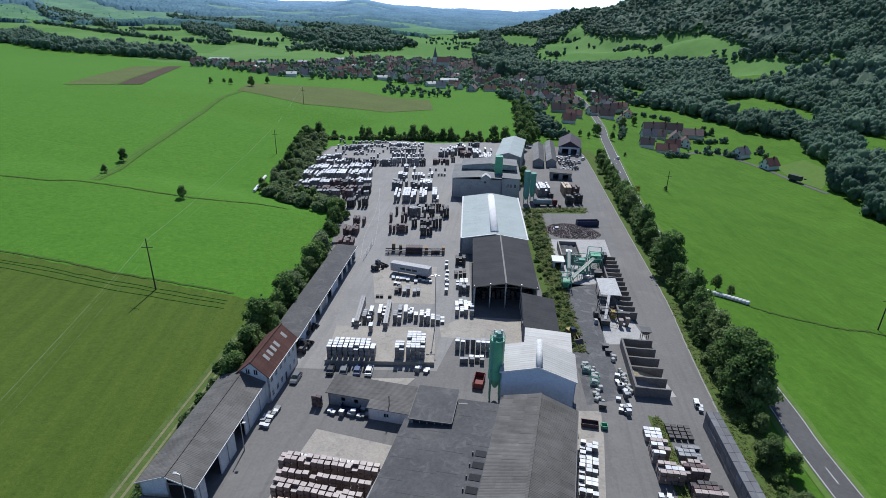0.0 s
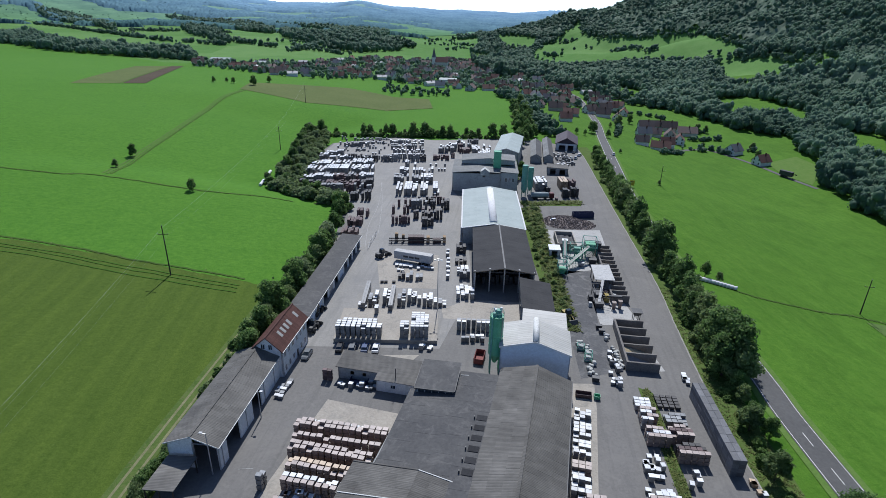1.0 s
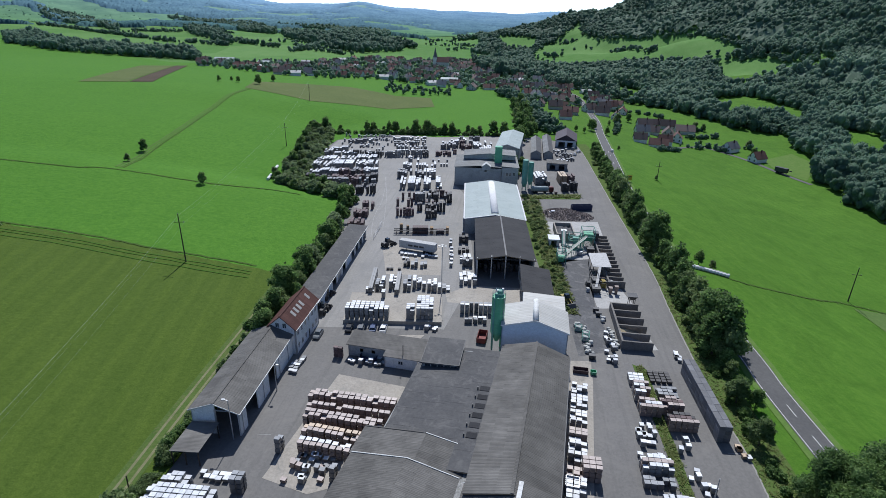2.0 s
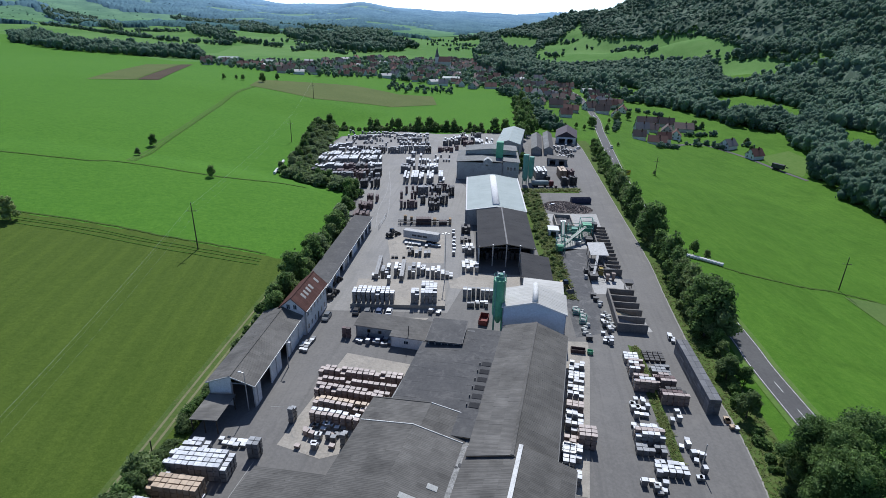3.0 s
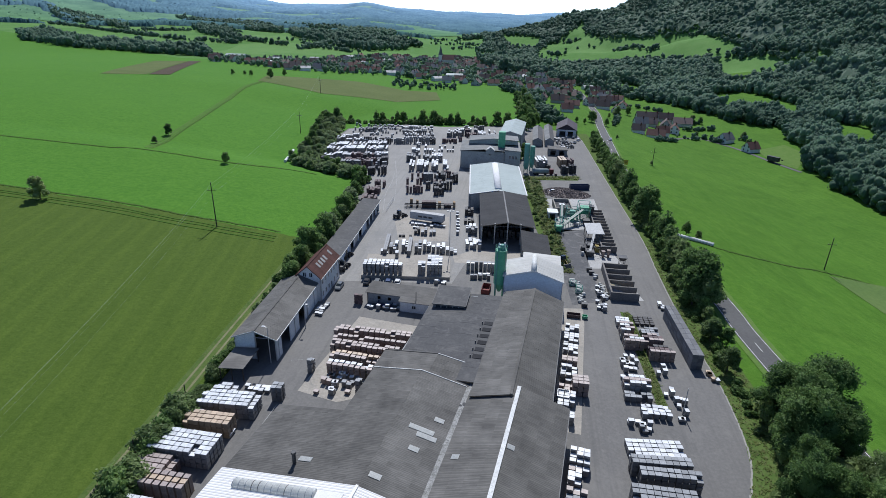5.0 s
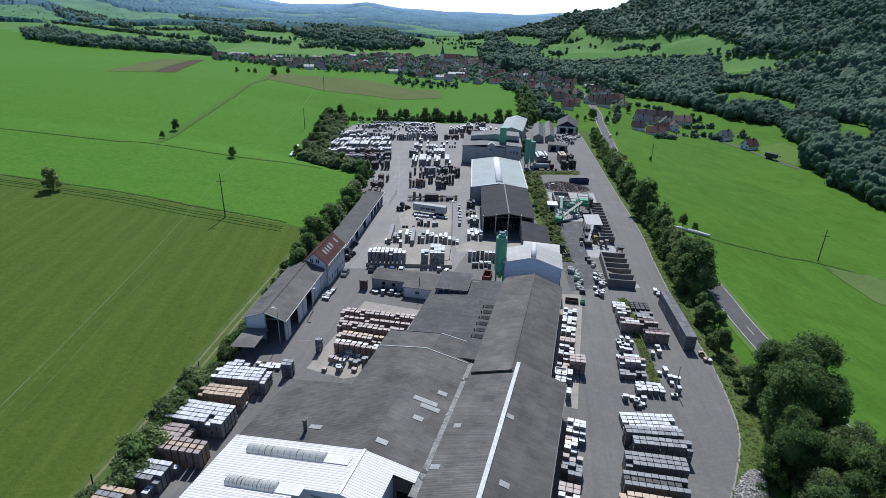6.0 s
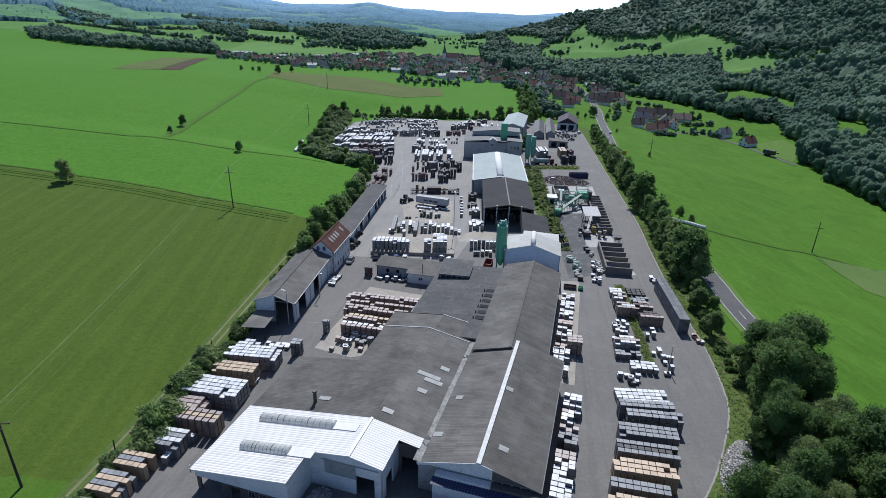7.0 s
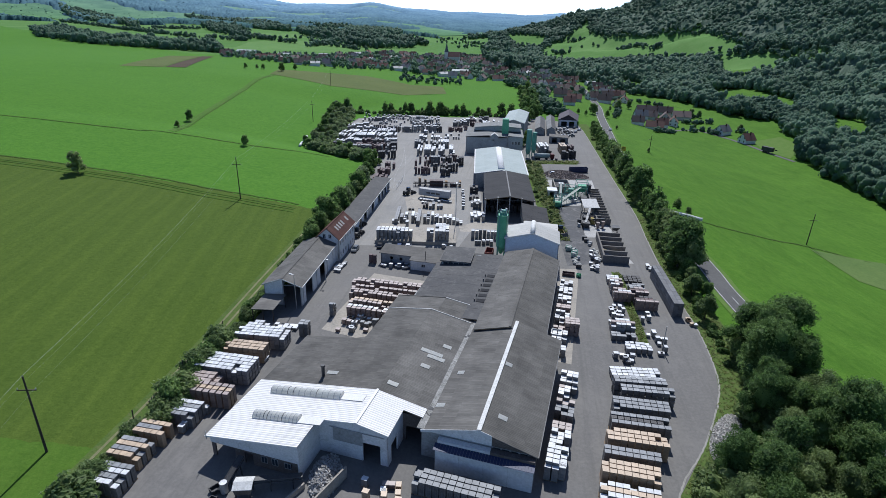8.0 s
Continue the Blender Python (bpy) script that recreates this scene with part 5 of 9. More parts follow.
def pallet_mesh(w, d):
    bm = bmesh.new()
    h = w / 2
    extrude(bm, [(-h, 0), (-h + 0.1, 0), (-h + 0.1, 0.1), (-0.05, 0.1), (-0.05, 0), (0.05, 0), (0.05, 0.1), (h - 0.1, 0.1), (h - 0.1, 0), (h, 0), (h, 0.14), (-h, 0.14)], -d / 2, d / 2)
    return mesh_of("pallet", bm, TIMBER)


PALLET = pallet_mesh(1.1, 0.94)
STONES = {
    "wrap": (WRAP, "stack of pale paving stones in clear wrap on a pallet"),
    "light": (STONE_LIGHT, "stack of light grey concrete stones on a pallet"),
    "grey": (STONE_GREY, "stack of grey concrete paving stones on a pallet"),
    "dark": (STONE_DARK, "stack of anthracite paving stones on a pallet"),
    "tan": (STONE_TAN, "stack of sand-coloured paving stones on a pallet"),
    "rose": (STONE_ROSE, "stack of brownish red paving stones on a pallet"),
    "rust": (STONE_RUST, "stack of dark red paving stones on a pallet"),
}
# lighter caps paint sunlight on the stack tops; the sides keep darker stone
LIT_TOPS = {"wrap": FILM_LIT_TOP, "light": FILM_LIT_TOP, "grey": GREY_LIT_TOP, "tan": TAN_LIT_TOP, "rose": ROSE_LIT_TOP}
models, joined, lit_cap_meshes, NEAR_STACKS = {}, {}, {}, 34.0


def stack(kind, x, y, heading, layers=2, z=None, group="pallet stacks in the yard"):
    """A pallet of stones; each kind and height is built once and then copied."""
    if z is None:
        z = 1.11 if -28.6 < x < -1.6 and 114.6 < y < 131 else 0.07
    if y > NEAR_STACKS or kind == "far":
        joined.setdefault(kind, []).append((x, y, z, layers, -radians(heading)))
        return None
    key = (kind, layers)
    where = pose(x, y, z, 0, 0, -heading)
    if key in models:
        return copy_thing(models[key], where)
    material, label = STONES[kind]
    ob = thing("paving_stone_stack", label, "pallet stack", 0, 0, group=group)
    part("pallet", PALLET, None, ob)
    shape = None
    for n in range(layers):
        if shape is None:
            shape = layer_mesh("stone_layer", material, 1.0, 0.84, 0.65, (3, 2))
        p = part("stone_layer", shape, None, ob)
        p.matrix_basis = pose(0, 0, 0.15 + 0.66 * n)
    if kind in LIT_TOPS:
        if kind not in lit_cap_meshes:
            bm = bmesh.new()
            box(bm, -0.535, 0.535, -0.45, 0.45, 0, 0.07)
            lit_cap_meshes[kind] = mesh_of("cover_sheet", bm, LIT_TOPS[kind])
        p = part("cover_sheet", lit_cap_meshes[kind], None, ob)
        p.matrix_basis = pose(0, 0, 0.15 + 0.66 * layers)
    ob.matrix_basis = where
    models[key] = ob
    return ob


def rows_of(kinds, x, y, heading, across, deep, layers=3, du=1.16, dv=1.12, fill=1.0, loose=0.03, ragged=0.015):
    """Rows of stacks from a near corner; heading turns the rows' depth to the right."""
    a = radians(heading)
    layers += layers > 2
    for j in range(deep):
        kind = kinds[j % len(kinds)]
        for i in range(across):
            if stack_rng.random() > fill:
                continue
            u, v = (i + 0.5) * du + stack_rng.uniform(-loose, loose), (j + 0.5) * dv + stack_rng.uniform(-loose, loose)
            n = max(1, layers - (stack_rng.random() < (0.3 if i in (0, across - 1) else ragged)))
            stack(kind, x + u * math.cos(a) + v * math.sin(a), y - u * math.sin(a) + v * math.cos(a), heading + stack_rng.uniform(-2, 2), n)


def strewn(kinds, x0, x1, y0, y1, count, lean=0.0, layers=(1, 2)):
    """Loose clusters of stacks between two corners; lean shifts x with y."""
    for _ in range(count):
        y = stack_rng.uniform(y0, y1)
        x = stack_rng.uniform(x0, x1) + lean * (y - y0)
        stack(stack_rng.choice(kinds), x, y, stack_rng.choice((0, 0, 90)) + stack_rng.uniform(-12, 12) + 8, stack_rng.choice(layers))


# along the field side of the yard
rows_of(["wrap"], -51.6, 50.6, 5, 10, 4, 4)
rows_of(["wrap"], -50.4, 56.0, 5, 4, 2, 3)
rows_of(["grey"], -38.4, 55.6, 5, 2, 2, 4)
rows_of(["light"], -45.5, 58.5, 5, 5, 2, 1, fill=0.6, loose=0.3)
rows_of(["tan"], -52.2, 45.4, 7, 8, 3, 4)
rows_of(["wrap"], -54.2, 47.6, 7, 4, 2, 3)
rows_of(["wrap"], -55.2, 38.2, 9, 10, 5, 4)
rows_of(["light"], -44.0, 44.6, 9, 1, 2, 1)
rows_of(["rose"], -56.0, 34.6, 9, 6, 3, 3)
rows_of(["rose", "tan"], -55.4, 30.6, 9, 8, 3, 4, du=1.35)
rows_of(["grey", "light"], -56.2, 24.6, 10, 6, 4, 3)
rows_of(["light"], -49.4, 27.6, 10, 1, 1, 2)
rows_of(["tan", "grey"], -58.0, 19.4, 10, 5, 3, 3, fill=0.85)
rows_of(["light"], -51.6, 22.2, 10, 1, 2, 2)
rows_of(["tan", "grey"], -59.4, 14.0, 10, 5, 4, 3)
rows_of(["light", "grey"], -59.6, 8.2, 10, 5, 4, 3)
rows_of(["grey"], -60.5, 3.0, 10, 5, 3, 3)
# the store of brownish stones in the middle
rows_of(["rose"], -30.2, 79.6, 9, 15, 2, 4, du=1.3, ragged=0.14, loose=0.09)
rows_of(["light"], -27.5, 82.2, 9, 9, 1, 2, du=1.35, fill=0.7)
rows_of(["rose"], -29.8, 76.6, 10, 14, 1, 4, du=1.3, ragged=0.14, loose=0.09)
rows_of(["rose"], -29.8, 73.2, 12, 13, 2, 4, du=1.3, ragged=0.14, loose=0.09)
rows_of(["rose", "tan"], -29.4, 69.6, 13, 11, 2, 3, du=1.3, ragged=0.14, loose=0.09)
rows_of(["rose", "light"], -29.2, 65.6, 12, 10, 2, 3, du=1.35, ragged=0.14, loose=0.09)
rows_of(["grey"], -33.4, 65.6, 12, 1, 2, 4)
strewn(["light", "grey", "rose"], -30.0, -21.5, 58.5, 65.0, 26, 0.1)
rows_of(["grey"], -21.6, 58.6, 12, 1, 2, 4)
# beside the halls
def beside(x0, y0, heading, u0, v0, v1, wide, layers, kinds, gaps):
    """Groups of stacks along a hall's wall, each group of one kind, with gaps between."""
    a, v = radians(heading), v0
    while v < v1:
        kind, n, deep = stack_rng.choice(kinds), stack_rng.choice(layers), stack_rng.randint(1, 4)
        for j in range(deep):
            for k in range(wide):
                if stack_rng.random() < (0.95 if k < 2 else 0.7):
                    u = u0 + 1.2 * k + stack_rng.uniform(-0.06, 0.06)
                    w = v + 1.03 * j
                    stack(kind, x0 + u * math.cos(a) + w * math.sin(a), y0 - u * math.sin(a) + w * math.cos(a), heading + stack_rng.uniform(-3, 3), max(1, n - (stack_rng.random() < 0.2)))
        v += 1.03 * deep + stack_rng.choice(gaps)


beside(-7.2, 20, 15.5, 21.6, 0.5, 30, 3, (2, 3, 4, 4), ("wrap", "light", "rose", "grey", "wrap"), (0.05, 0.1, 0.8))
beside(10.7, 51.8, 13.5, 9.4, 2.0, 38, 3, (2, 2, 3, 4), ("light", "wrap", "wrap", "rose"), (0.1, 0.4, 1.2))
rows_of(["rose"], 24.6, 60.0, 8, 3, 3, 4)
rows_of(["wrap"], 13.2, 15.0, 15.5, 3, 4, 4)
# between the hall lane and the eastern lane
rows_of(["wrap"], 31.6, 41.6, 2, 9, 4, 2)
rows_of(["grey"], 30.6, 37.6, 4, 9, 2, 4)
rows_of(["grey"], 31.2, 34.8, 6, 9, 2, 4)
rows_of(["grey"], 28.4, 29.8, 8, 9, 3, 4)
rows_of(["grey", "dark"], 26.8, 25.2, 9, 9, 3, 4)
rows_of(["tan"], 25.0, 20.9, 10, 9, 3, 4)
rows_of(["grey"], 23.6, 17.4, 11, 8, 2, 4)
rows_of(["tan"], 22.2, 13.2, 12, 8, 3, 4)
rows_of(["light", "tan"], 21.0, 9.0, 12, 8, 3, 3)
rows_of(["light", "rose"], 36.2, 61.6, 6, 5, 3, 3)
rows_of(["grey"], 35.6, 58.6, 6, 5, 2, 2, fill=0.8)
rows_of(["wrap", "light"], 37.6, 53.2, 6, 5, 3, 2, fill=0.8, loose=0.2)
strewn(["light", "wrap", "grey"], 34.0, 39.0, 49.0, 53.0, 8)
strewn(["light", "wrap"], 37.5, 41.5, 66.5, 76.0, 18, 0.15)
rows_of(["rose", "light"], 41.2, 78.6, 8, 4, 3, 3)
rows_of(["light", "rose"], 41.6, 83.6, 8, 3, 4, 3, fill=0.85)
rows_of(["light"], 42.2, 89.6, 8, 3, 3, 2)
rows_of(["dark"], 47.4, 90.4, 6, 4, 4, 1, du=1.3)
rows_of(["grey"], 47.2, 84.6, 6, 4, 3, 2)
rows_of(["rose", "rust"], 46.0, 79.2, 6, 4, 3, 3)
rows_of(["rose", "rust", "dark"], 45.8, 74.0, 6, 5, 3, 3)
strewn(["wrap", "light"], 45.0, 48.5, 52.0, 72.0, 14)
strewn(["light", "grey", "wrap"], 39.6, 42.0, 98.0, 112.0, 16, 0.1)
# the loading platform and the rows beyond it
platform = bmesh.new()
box(platform, -28.6, -1.6, 114.6, 131.0, 0.02, 1.1)
tagged(part("loading_platform", platform, CONCRETE, None, "low concrete loading platform with worn edges"), "", "platform", kind="structure")
rows_of(["light"], -28.2, 115.2, 2, 9, 3, 4, du=1.34)
rows_of(["wrap"], -27.0, 118.6, 2, 7, 2, 3, du=1.34)
rows_of(["wrap"], -11.4, 115.4, 0, 2, 3, 4)
rows_of(["wrap"], -8.6, 115.6, 0, 4, 7, 4)
strewn(["light", "wrap"], -6.6, -2.2, 111.4, 113.6, 5)
for x, y, deep, n in ((-24.0, 131.6, 2, 4), (-21.4, 133.6, 4, 5), (-19.8, 136.6, 3, 5), (-17.4, 135.6, 5, 5), (-13.0, 134.4, 3, 5), (-11.8, 137.6, 3, 5), (-10.2, 136.6, 4, 5), (-8.6, 137.4, 3, 4), (-7.2, 136.0, 2, 4), (-5.6, 134.8, 3, 5), (-3.8, 134.4, 4, 5), (-2.4, 134.0, 3, 4), (-1.0, 134.8, 3, 3), (-18.9, 128.0, 2, 4)):
    for j in range(deep):
        stack("light" if (x * 10) % 3 < 1.5 else "grey", x, y + 1.02 * j, stack_rng.uniform(-3, 3), n - 1)
        if (x * 7) % 2 < 1.1:
            stack("grey" if j % 2 else "light", x + 1.22, y + 0.2 + 1.02 * j, stack_rng.uniform(-4, 4), max(1, n - 2 - j % 2))
rows_of(["light", "grey"], 3.6, 121.4, 3, 8, 2, 3, fill=0.85, loose=0.1, du=1.3)
rows_of(["grey", "light"], 4.4, 115.8, 3, 7, 2, 2, fill=0.7, loose=0.15, du=1.3)


def joined_stacks(name, material, label, spots_, lit_top=None):
    """Countless pallet stacks of one colour in one mesh: pallet, then layer on layer."""
    r = np.random.default_rng(len(spots_))
    verts, faces, lit_faces = [], [], []
    for x, y, z, layers, turn in spots_:
        c, s = math.cos(turn), math.sin(turn)
        high = layers * 0.66
        count = max(1, round(high / 1.02))
        each = high / count
        for k in range(2 * count):
            w, d = (0.40, 0.33) if k % 2 == 0 else (0.52 + r.uniform(-0.03, 0.02), 0.44 + r.uniform(-0.03, 0.02))
            lo = z + (each + 0.06) * (k // 2) + (0.18 if k % 2 else 0)
            hi = lo + (each - 0.12 if k % 2 else 0.18)
            ox, oy = r.uniform(-0.02, 0.02, 2)
            n = len(verts)
            verts += [(x + ox + c * a - s * b, y + oy + s * a + c * b, q) for q in (lo, hi) for a, b in ((-w, -d), (w, -d), (w, d), (-w, d))]
            faces += [(n, n + 1, n + 5, n + 4), (n + 1, n + 2, n + 6, n + 5), (n + 2, n + 3, n + 7, n + 6), (n + 3, n, n + 4, n + 7), (n + 4, n + 5, n + 6, n + 7)]
        if lit_top:
            n, w, d, lo, hi = len(verts), w + 0.02, d + 0.02, hi - 0.02, hi + 0.05
            verts += [(x + ox + c * a - s * b, y + oy + s * a + c * b, q) for q in (lo, hi) for a, b in ((-w, -d), (w, -d), (w, d), (-w, d))]
            lit_faces += range(len(faces), len(faces) + 5)
            faces += [(n, n + 1, n + 5, n + 4), (n + 1, n + 2, n + 6, n + 5), (n + 2, n + 3, n + 7, n + 6), (n + 3, n, n + 4, n + 7), (n + 4, n + 5, n + 6, n + 7)]
    me = bpy.data.meshes.new(name)
    me.from_pydata(verts, [], faces)
    me.materials.append(material)
    if lit_top:
        me.materials.append(lit_top)
        for k in lit_faces:
            me.polygons[k].material_index = 1
    return tagged(new(name, me), label, "pallet stacks", kind="stuff")


far_rng = random.Random(4)


def far_rows(kinds, x0, x1, y0, y1, du, dv, fill, tall, lean=0.0):
    y = y0
    while y < y1:
        x = x0
        kind = far_rng.choice(kinds)
        while x < x1:
            if far_rng.random() < 0.12:
                kind = far_rng.choice(kinds)
            if far_rng.random() < fill:
                joined.setdefault(kind, []).append((x + lean * (y - y0) + far_rng.uniform(-0.15, 0.15), y + far_rng.uniform(-0.25, 0.25), 0.04, max(1, round(far_rng.uniform(*tall) / 0.62)), far_rng.uniform(-0.05, 0.05)))
            x += du
        y += dv


def long_row(kinds, x0, x1, y, deep, layers, fill=0.93, tilt=0.08):
    """A row of stacks several deep, in runs of one kind and one height."""
    x, run = x0, 0
    while x < x1:
        if run <= 0:
            run, kind, n, first = far_rng.randint(2, 7), far_rng.choice(kinds), max(1, layers - (far_rng.random() < 0.3)), far_rng.choice((0, 0, 0, 1))
            x += far_rng.choice((0, 0, 0.5, 1.2))
        if far_rng.random() < fill:
            shift = far_rng.uniform(-0.6, 0.6) if far_rng.random() < 0.5 else 0.0
            tall = max(1, n - (far_rng.random() < 0.22) - (far_rng.random() < 0.1))
            for j in range(first, deep):
                joined.setdefault(kind, []).append((x + far_rng.uniform(-0.04, 0.04), y + tilt * (x - x0) + shift + 1.02 * j, 0.04, max(1, tall - (far_rng.random() < 0.08)), 0.07 + far_rng.uniform(-0.02, 0.02)))
        x += 1.16 + far_rng.choice((0, 0, 0.02, 0.25))
        run -= 1


WHITES, DARKS = ["wrap", "wrap", "light"], ["dark", "rust", "grey"]
for kinds, x0, x1, y, deep, n in (
    (WHITES, -66, -41, 299.4, 4, 5), (WHITES, -72, -39.4, 286, 7, 5), (WHITES, -72, -37.7, 272.5, 8, 5), (["wrap", "light", "grey"], -70, -37, 264, 4, 4),
    (["dark", "rust", "wrap"], -70.6, -36, 257.3, 4, 6), (DARKS, -69, -35, 248.0, 4, 6), (DARKS, -58.5, -34.3, 241.6, 3, 6), (["dark"], -42.6, -33, 231, 4, 6), (WHITES, -55, -47, 236.4, 2, 2),
    (["grey", "dark", "wrap"], -54.8, -11.1, 301.4, 2, 6), (["grey", "light"], -34, -12, 310, 2, 4), (["light", "grey"], -46, -30, 307.5, 1, 3),
    (["light", "grey", "wrap"], -35.2, -14, 350, 3, 3), (["light", "grey"], -34.3, -13.5, 341, 3, 3), (["light", "grey", "dark"], -33.5, -13.2, 332, 3, 4), (["grey", "wrap"], -32, -12.9, 322.5, 3, 4),
    (["grey", "light"], -63, -48, 338.5, 3, 4), (["light", "grey"], -55, -48, 327.0, 2, 3), (["grey", "wrap"], -69.3, -60, 315, 3, 4), (WHITES, -72.8, -67.5, 305.3, 5, 4), (["light"], -66, -36, 357, 1, 2), (["light"], -58, -38, 347, 1, 2),
    (WHITES, -22.5, -17.3, 289.8, 5, 5), (WHITES, -24.4, -6.6, 274.5, 6, 5), (["wrap", "light", "grey"], -25, -5.8, 259.3, 7, 5), (WHITES, -23.4, -3, 239.7, 12, 5), (["grey", "light"], -4.5, -3, 240, 6, 4),
    (["grey", "rust"], -4, 6, 325, 5, 5), (["wrap", "rust"], 7, 15.4, 326, 6, 5), (["rust"], -6.8, 3, 308, 3, 4), (WHITES, 10.5, 15, 345, 5, 4), (WHITES, 19, 27, 317, 5, 4), (WHITES, 17, 21, 334, 4, 4), (WHITES, 24, 27, 336, 6, 4), (["grey", "wrap", "rust"], -3, 16, 331.5, 4, 6), (WHITES, 17, 27.5, 324, 7, 5), (["light", "grey"], 8, 22, 352, 3, 4), (["rust"], -6, 6, 312.5, 2, 4), (["grey", "light"], 2, 10, 342, 3, 4),
    (["dark", "rust", "grey"], -13.9, 1.7, 219.6, 4, 6), (["dark", "rust"], -13, 1, 228, 2, 6), (["dark", "rust"], -12.4, -1.1, 207.9, 3, 6), (["dark", "rust"], -20.8, -13.6, 202.4, 2, 5), (["dark", "grey"], -9.6, -3.9, 199.6, 3, 5),
):
    long_row(kinds, x0, x1, y, deep, n)
for x, y, deep in ((-20.0, 223.4, 2), (-17.2, 224.0, 3), (-15.0, 224.2, 2), (-21.7, 214.2, 3), (-17.0, 213.8, 4), (-15.6, 216.0, 2), (-9.0, 212.0, 3), (-6.2, 212.4, 2)):
    for j in range(deep):
        joined.setdefault("dark" if j % 2 else "rust", []).append((x, y + 1.05 * j, 0.04, 5, 0.03))
for x0, x1, y0, deep in ((-36.6, -31, 209.6, 5), (-38.2, -32.4, 199.6, 5), (-38.8, -33.6, 187.4, 5)):
    long_row(["rust"], x0, x1, y0, deep, 4, 1.0, 0.05)
far_rows(["light", "grey", "wrap"], -70, -35, 309, 360, 1.8, 4.2, 0.18, (0.7, 1.8))
far_rows(["light", "grey"], -8, 0, 285, 300, 1.6, 5.0, 0.4, (0.7, 1.5))
for kinds, x0, x1, y, deep, n in ((["wrap", "light"], 44.7, 49.6, 253.5, 10, 6), (["tan", "light"], 56.1, 60.5, 254.8, 9, 7), (["dark", "rust"], 55.4, 59.0, 241.7, 3, 6), (["rust", "dark"], 60.1, 62.9, 243.2, 4, 6), (["light", "rust"], 61.6, 64.0, 256.0, 5, 6), (["dark"], 49.6, 51.4, 250.6, 3, 4), (["dark", "rust"], 50.6, 52.4, 236.8, 2, 3)):
    long_row(kinds, x0, x1, y, deep, n, 0.95, 0.03)
far_rows(["light", "wrap"], 60, 70, 293, 301, 1.3, 1.5, 0.6, (0.6, 1.6))
far_rows(["light", "grey"], 66, 76, 303, 330, 1.6, 3.4, 0.45, (0.7, 2.0))
long_row(["light", "wrap"], -16, -3.4, 162.0, 2, 1, 0.95, -0.26)
long_row(["light"], -15.5, -8, 158.2, 1, 1, 0.8, -0.2)
long_row(["grey", "dark"], -14.2, -6.5, 151.4, 3, 3, 1.0, 0.03)
long_row(["dark"], -20.1, -14.6, 149.6, 1, 1, 0.8, 0.03)
for y, n in ((153, 7), (160, 8), (171, 4)):
    for j in range(n):
        joined.setdefault("light", []).append((1.2 + 0.06 * j, y + 1.1 * j, 0.04, 1 + (j % 3 == 0), 0.0))
for y, deep, n, kinds in ((139.5, 3, 4, ["light"]), (144.5, 3, 2, WHITES), (152.5, 3, 4, ["dark", "grey"]), (157, 3, 3, WHITES), (164, 4, 3, ["dark", "grey"]), (174, 3, 4, ["dark", "grey"]), (178.4, 2, 3, ["grey"])):
    long_row(kinds, 4.4, 8.2, y, deep, n, 0.95, 0.0)
far_rows(["dark", "grey"], 11, 27, 150, 172, 1.5, 2.4, 0.8, (1.6, 3.4))
# ---- storage bays and the block wall ----


def bays_at(label, x, y, heading, wide, long, count, tall, fills):
    ob = thing("storage_bays", label, "storage bays", x, y, heading)
    bm = bmesh.new()
    box(bm, 0, 0.5, 0, long, 0, tall)
    part("back_wall", bm, BAY_CONCRETE, ob)
    for i in range(count + 1):
        bm = bmesh.new()
        v = (long - 0.45) * i / count
        for k in range(3):
            box(bm, 0.5 + (wide - 0.5) * k / 3, 0.5 + (wide - 0.5) * (k + 1) / 3 - 0.02, v, v + 0.45, 0, tall - 0.05 * (k % 2))
        part("divider", bm, BAY_CONCRETE, ob)
    for i in fills:
        v0, v1 = (long - 0.45) * i / count + 0.45, (long - 0.45) * (i + 1) / count
        bm = bmesh.new()
        grid = [[bm.verts.new((0.5 + (wide - 1) * a / 8, v0 + (v1 - v0) * b / 6, max(0.03, (tall * 0.75) * (1 - (a / 8) ** 1.3) * (0.8 + 0.2 * math.sin(b * 1.3 + i)) + stack_rng.uniform(-0.08, 0.08)))) for b in range(7)] for a in range(9)]
        for a in range(8):
            for b in range(6):
                bm.faces.new((grid[a][b], grid[a + 1][b], grid[a + 1][b + 1], grid[a][b + 1]))
        solo("gravel_pile", bm, SAND if i % 3 == 1 else GRAVEL, "heap of loose aggregate between concrete walls", "heap", x, y, heading, smooth=True)
    return ob


bays_at("five open concrete bays for aggregate", 44.6, 104.6, 7.0, 8.0, 21.0, 5, 2.6, (0, 1))
bays_at("long row of narrow brown concrete bays", 50.4, 139.5, 6.5, 5.4, 39.5, 12, 2.5, (0, 2, 3, 5, 7, 8, 10))
wall = thing("block_wall", "long wall of stacked dark grey concrete blocks", "stacked blocks", 54.4, 71.2, 4.6)
for j in range(10):
    for k in range(4):
        bm = bmesh.new()
        box(bm, 0.0, 1.28, 2.38 * j + 0.015, 2.38 * (j + 1) - 0.015, 1.0 * k + 0.02, 1.0 * (k + 1))
        bmesh.ops.bevel(bm, geom=bm.edges[:], offset=0.03, segments=1, affect="EDGES")
        me = mesh_of("block", bm, WALL_BLOCK)
        for i in range(2):
            ob = part("block", me, None, wall)
            ob.matrix_basis = pose(1.3 * i + stack_rng.uniform(-0.02, 0.02), 0, 0.04)
strewn(["light", "tan"], 57.6, 58.6, 62.0, 70.0, 5, 0.02, (1,))
strewn(["light", "wrap"], 57.2, 58.2, 96.0, 103.0, 6, 0.02, (1,))

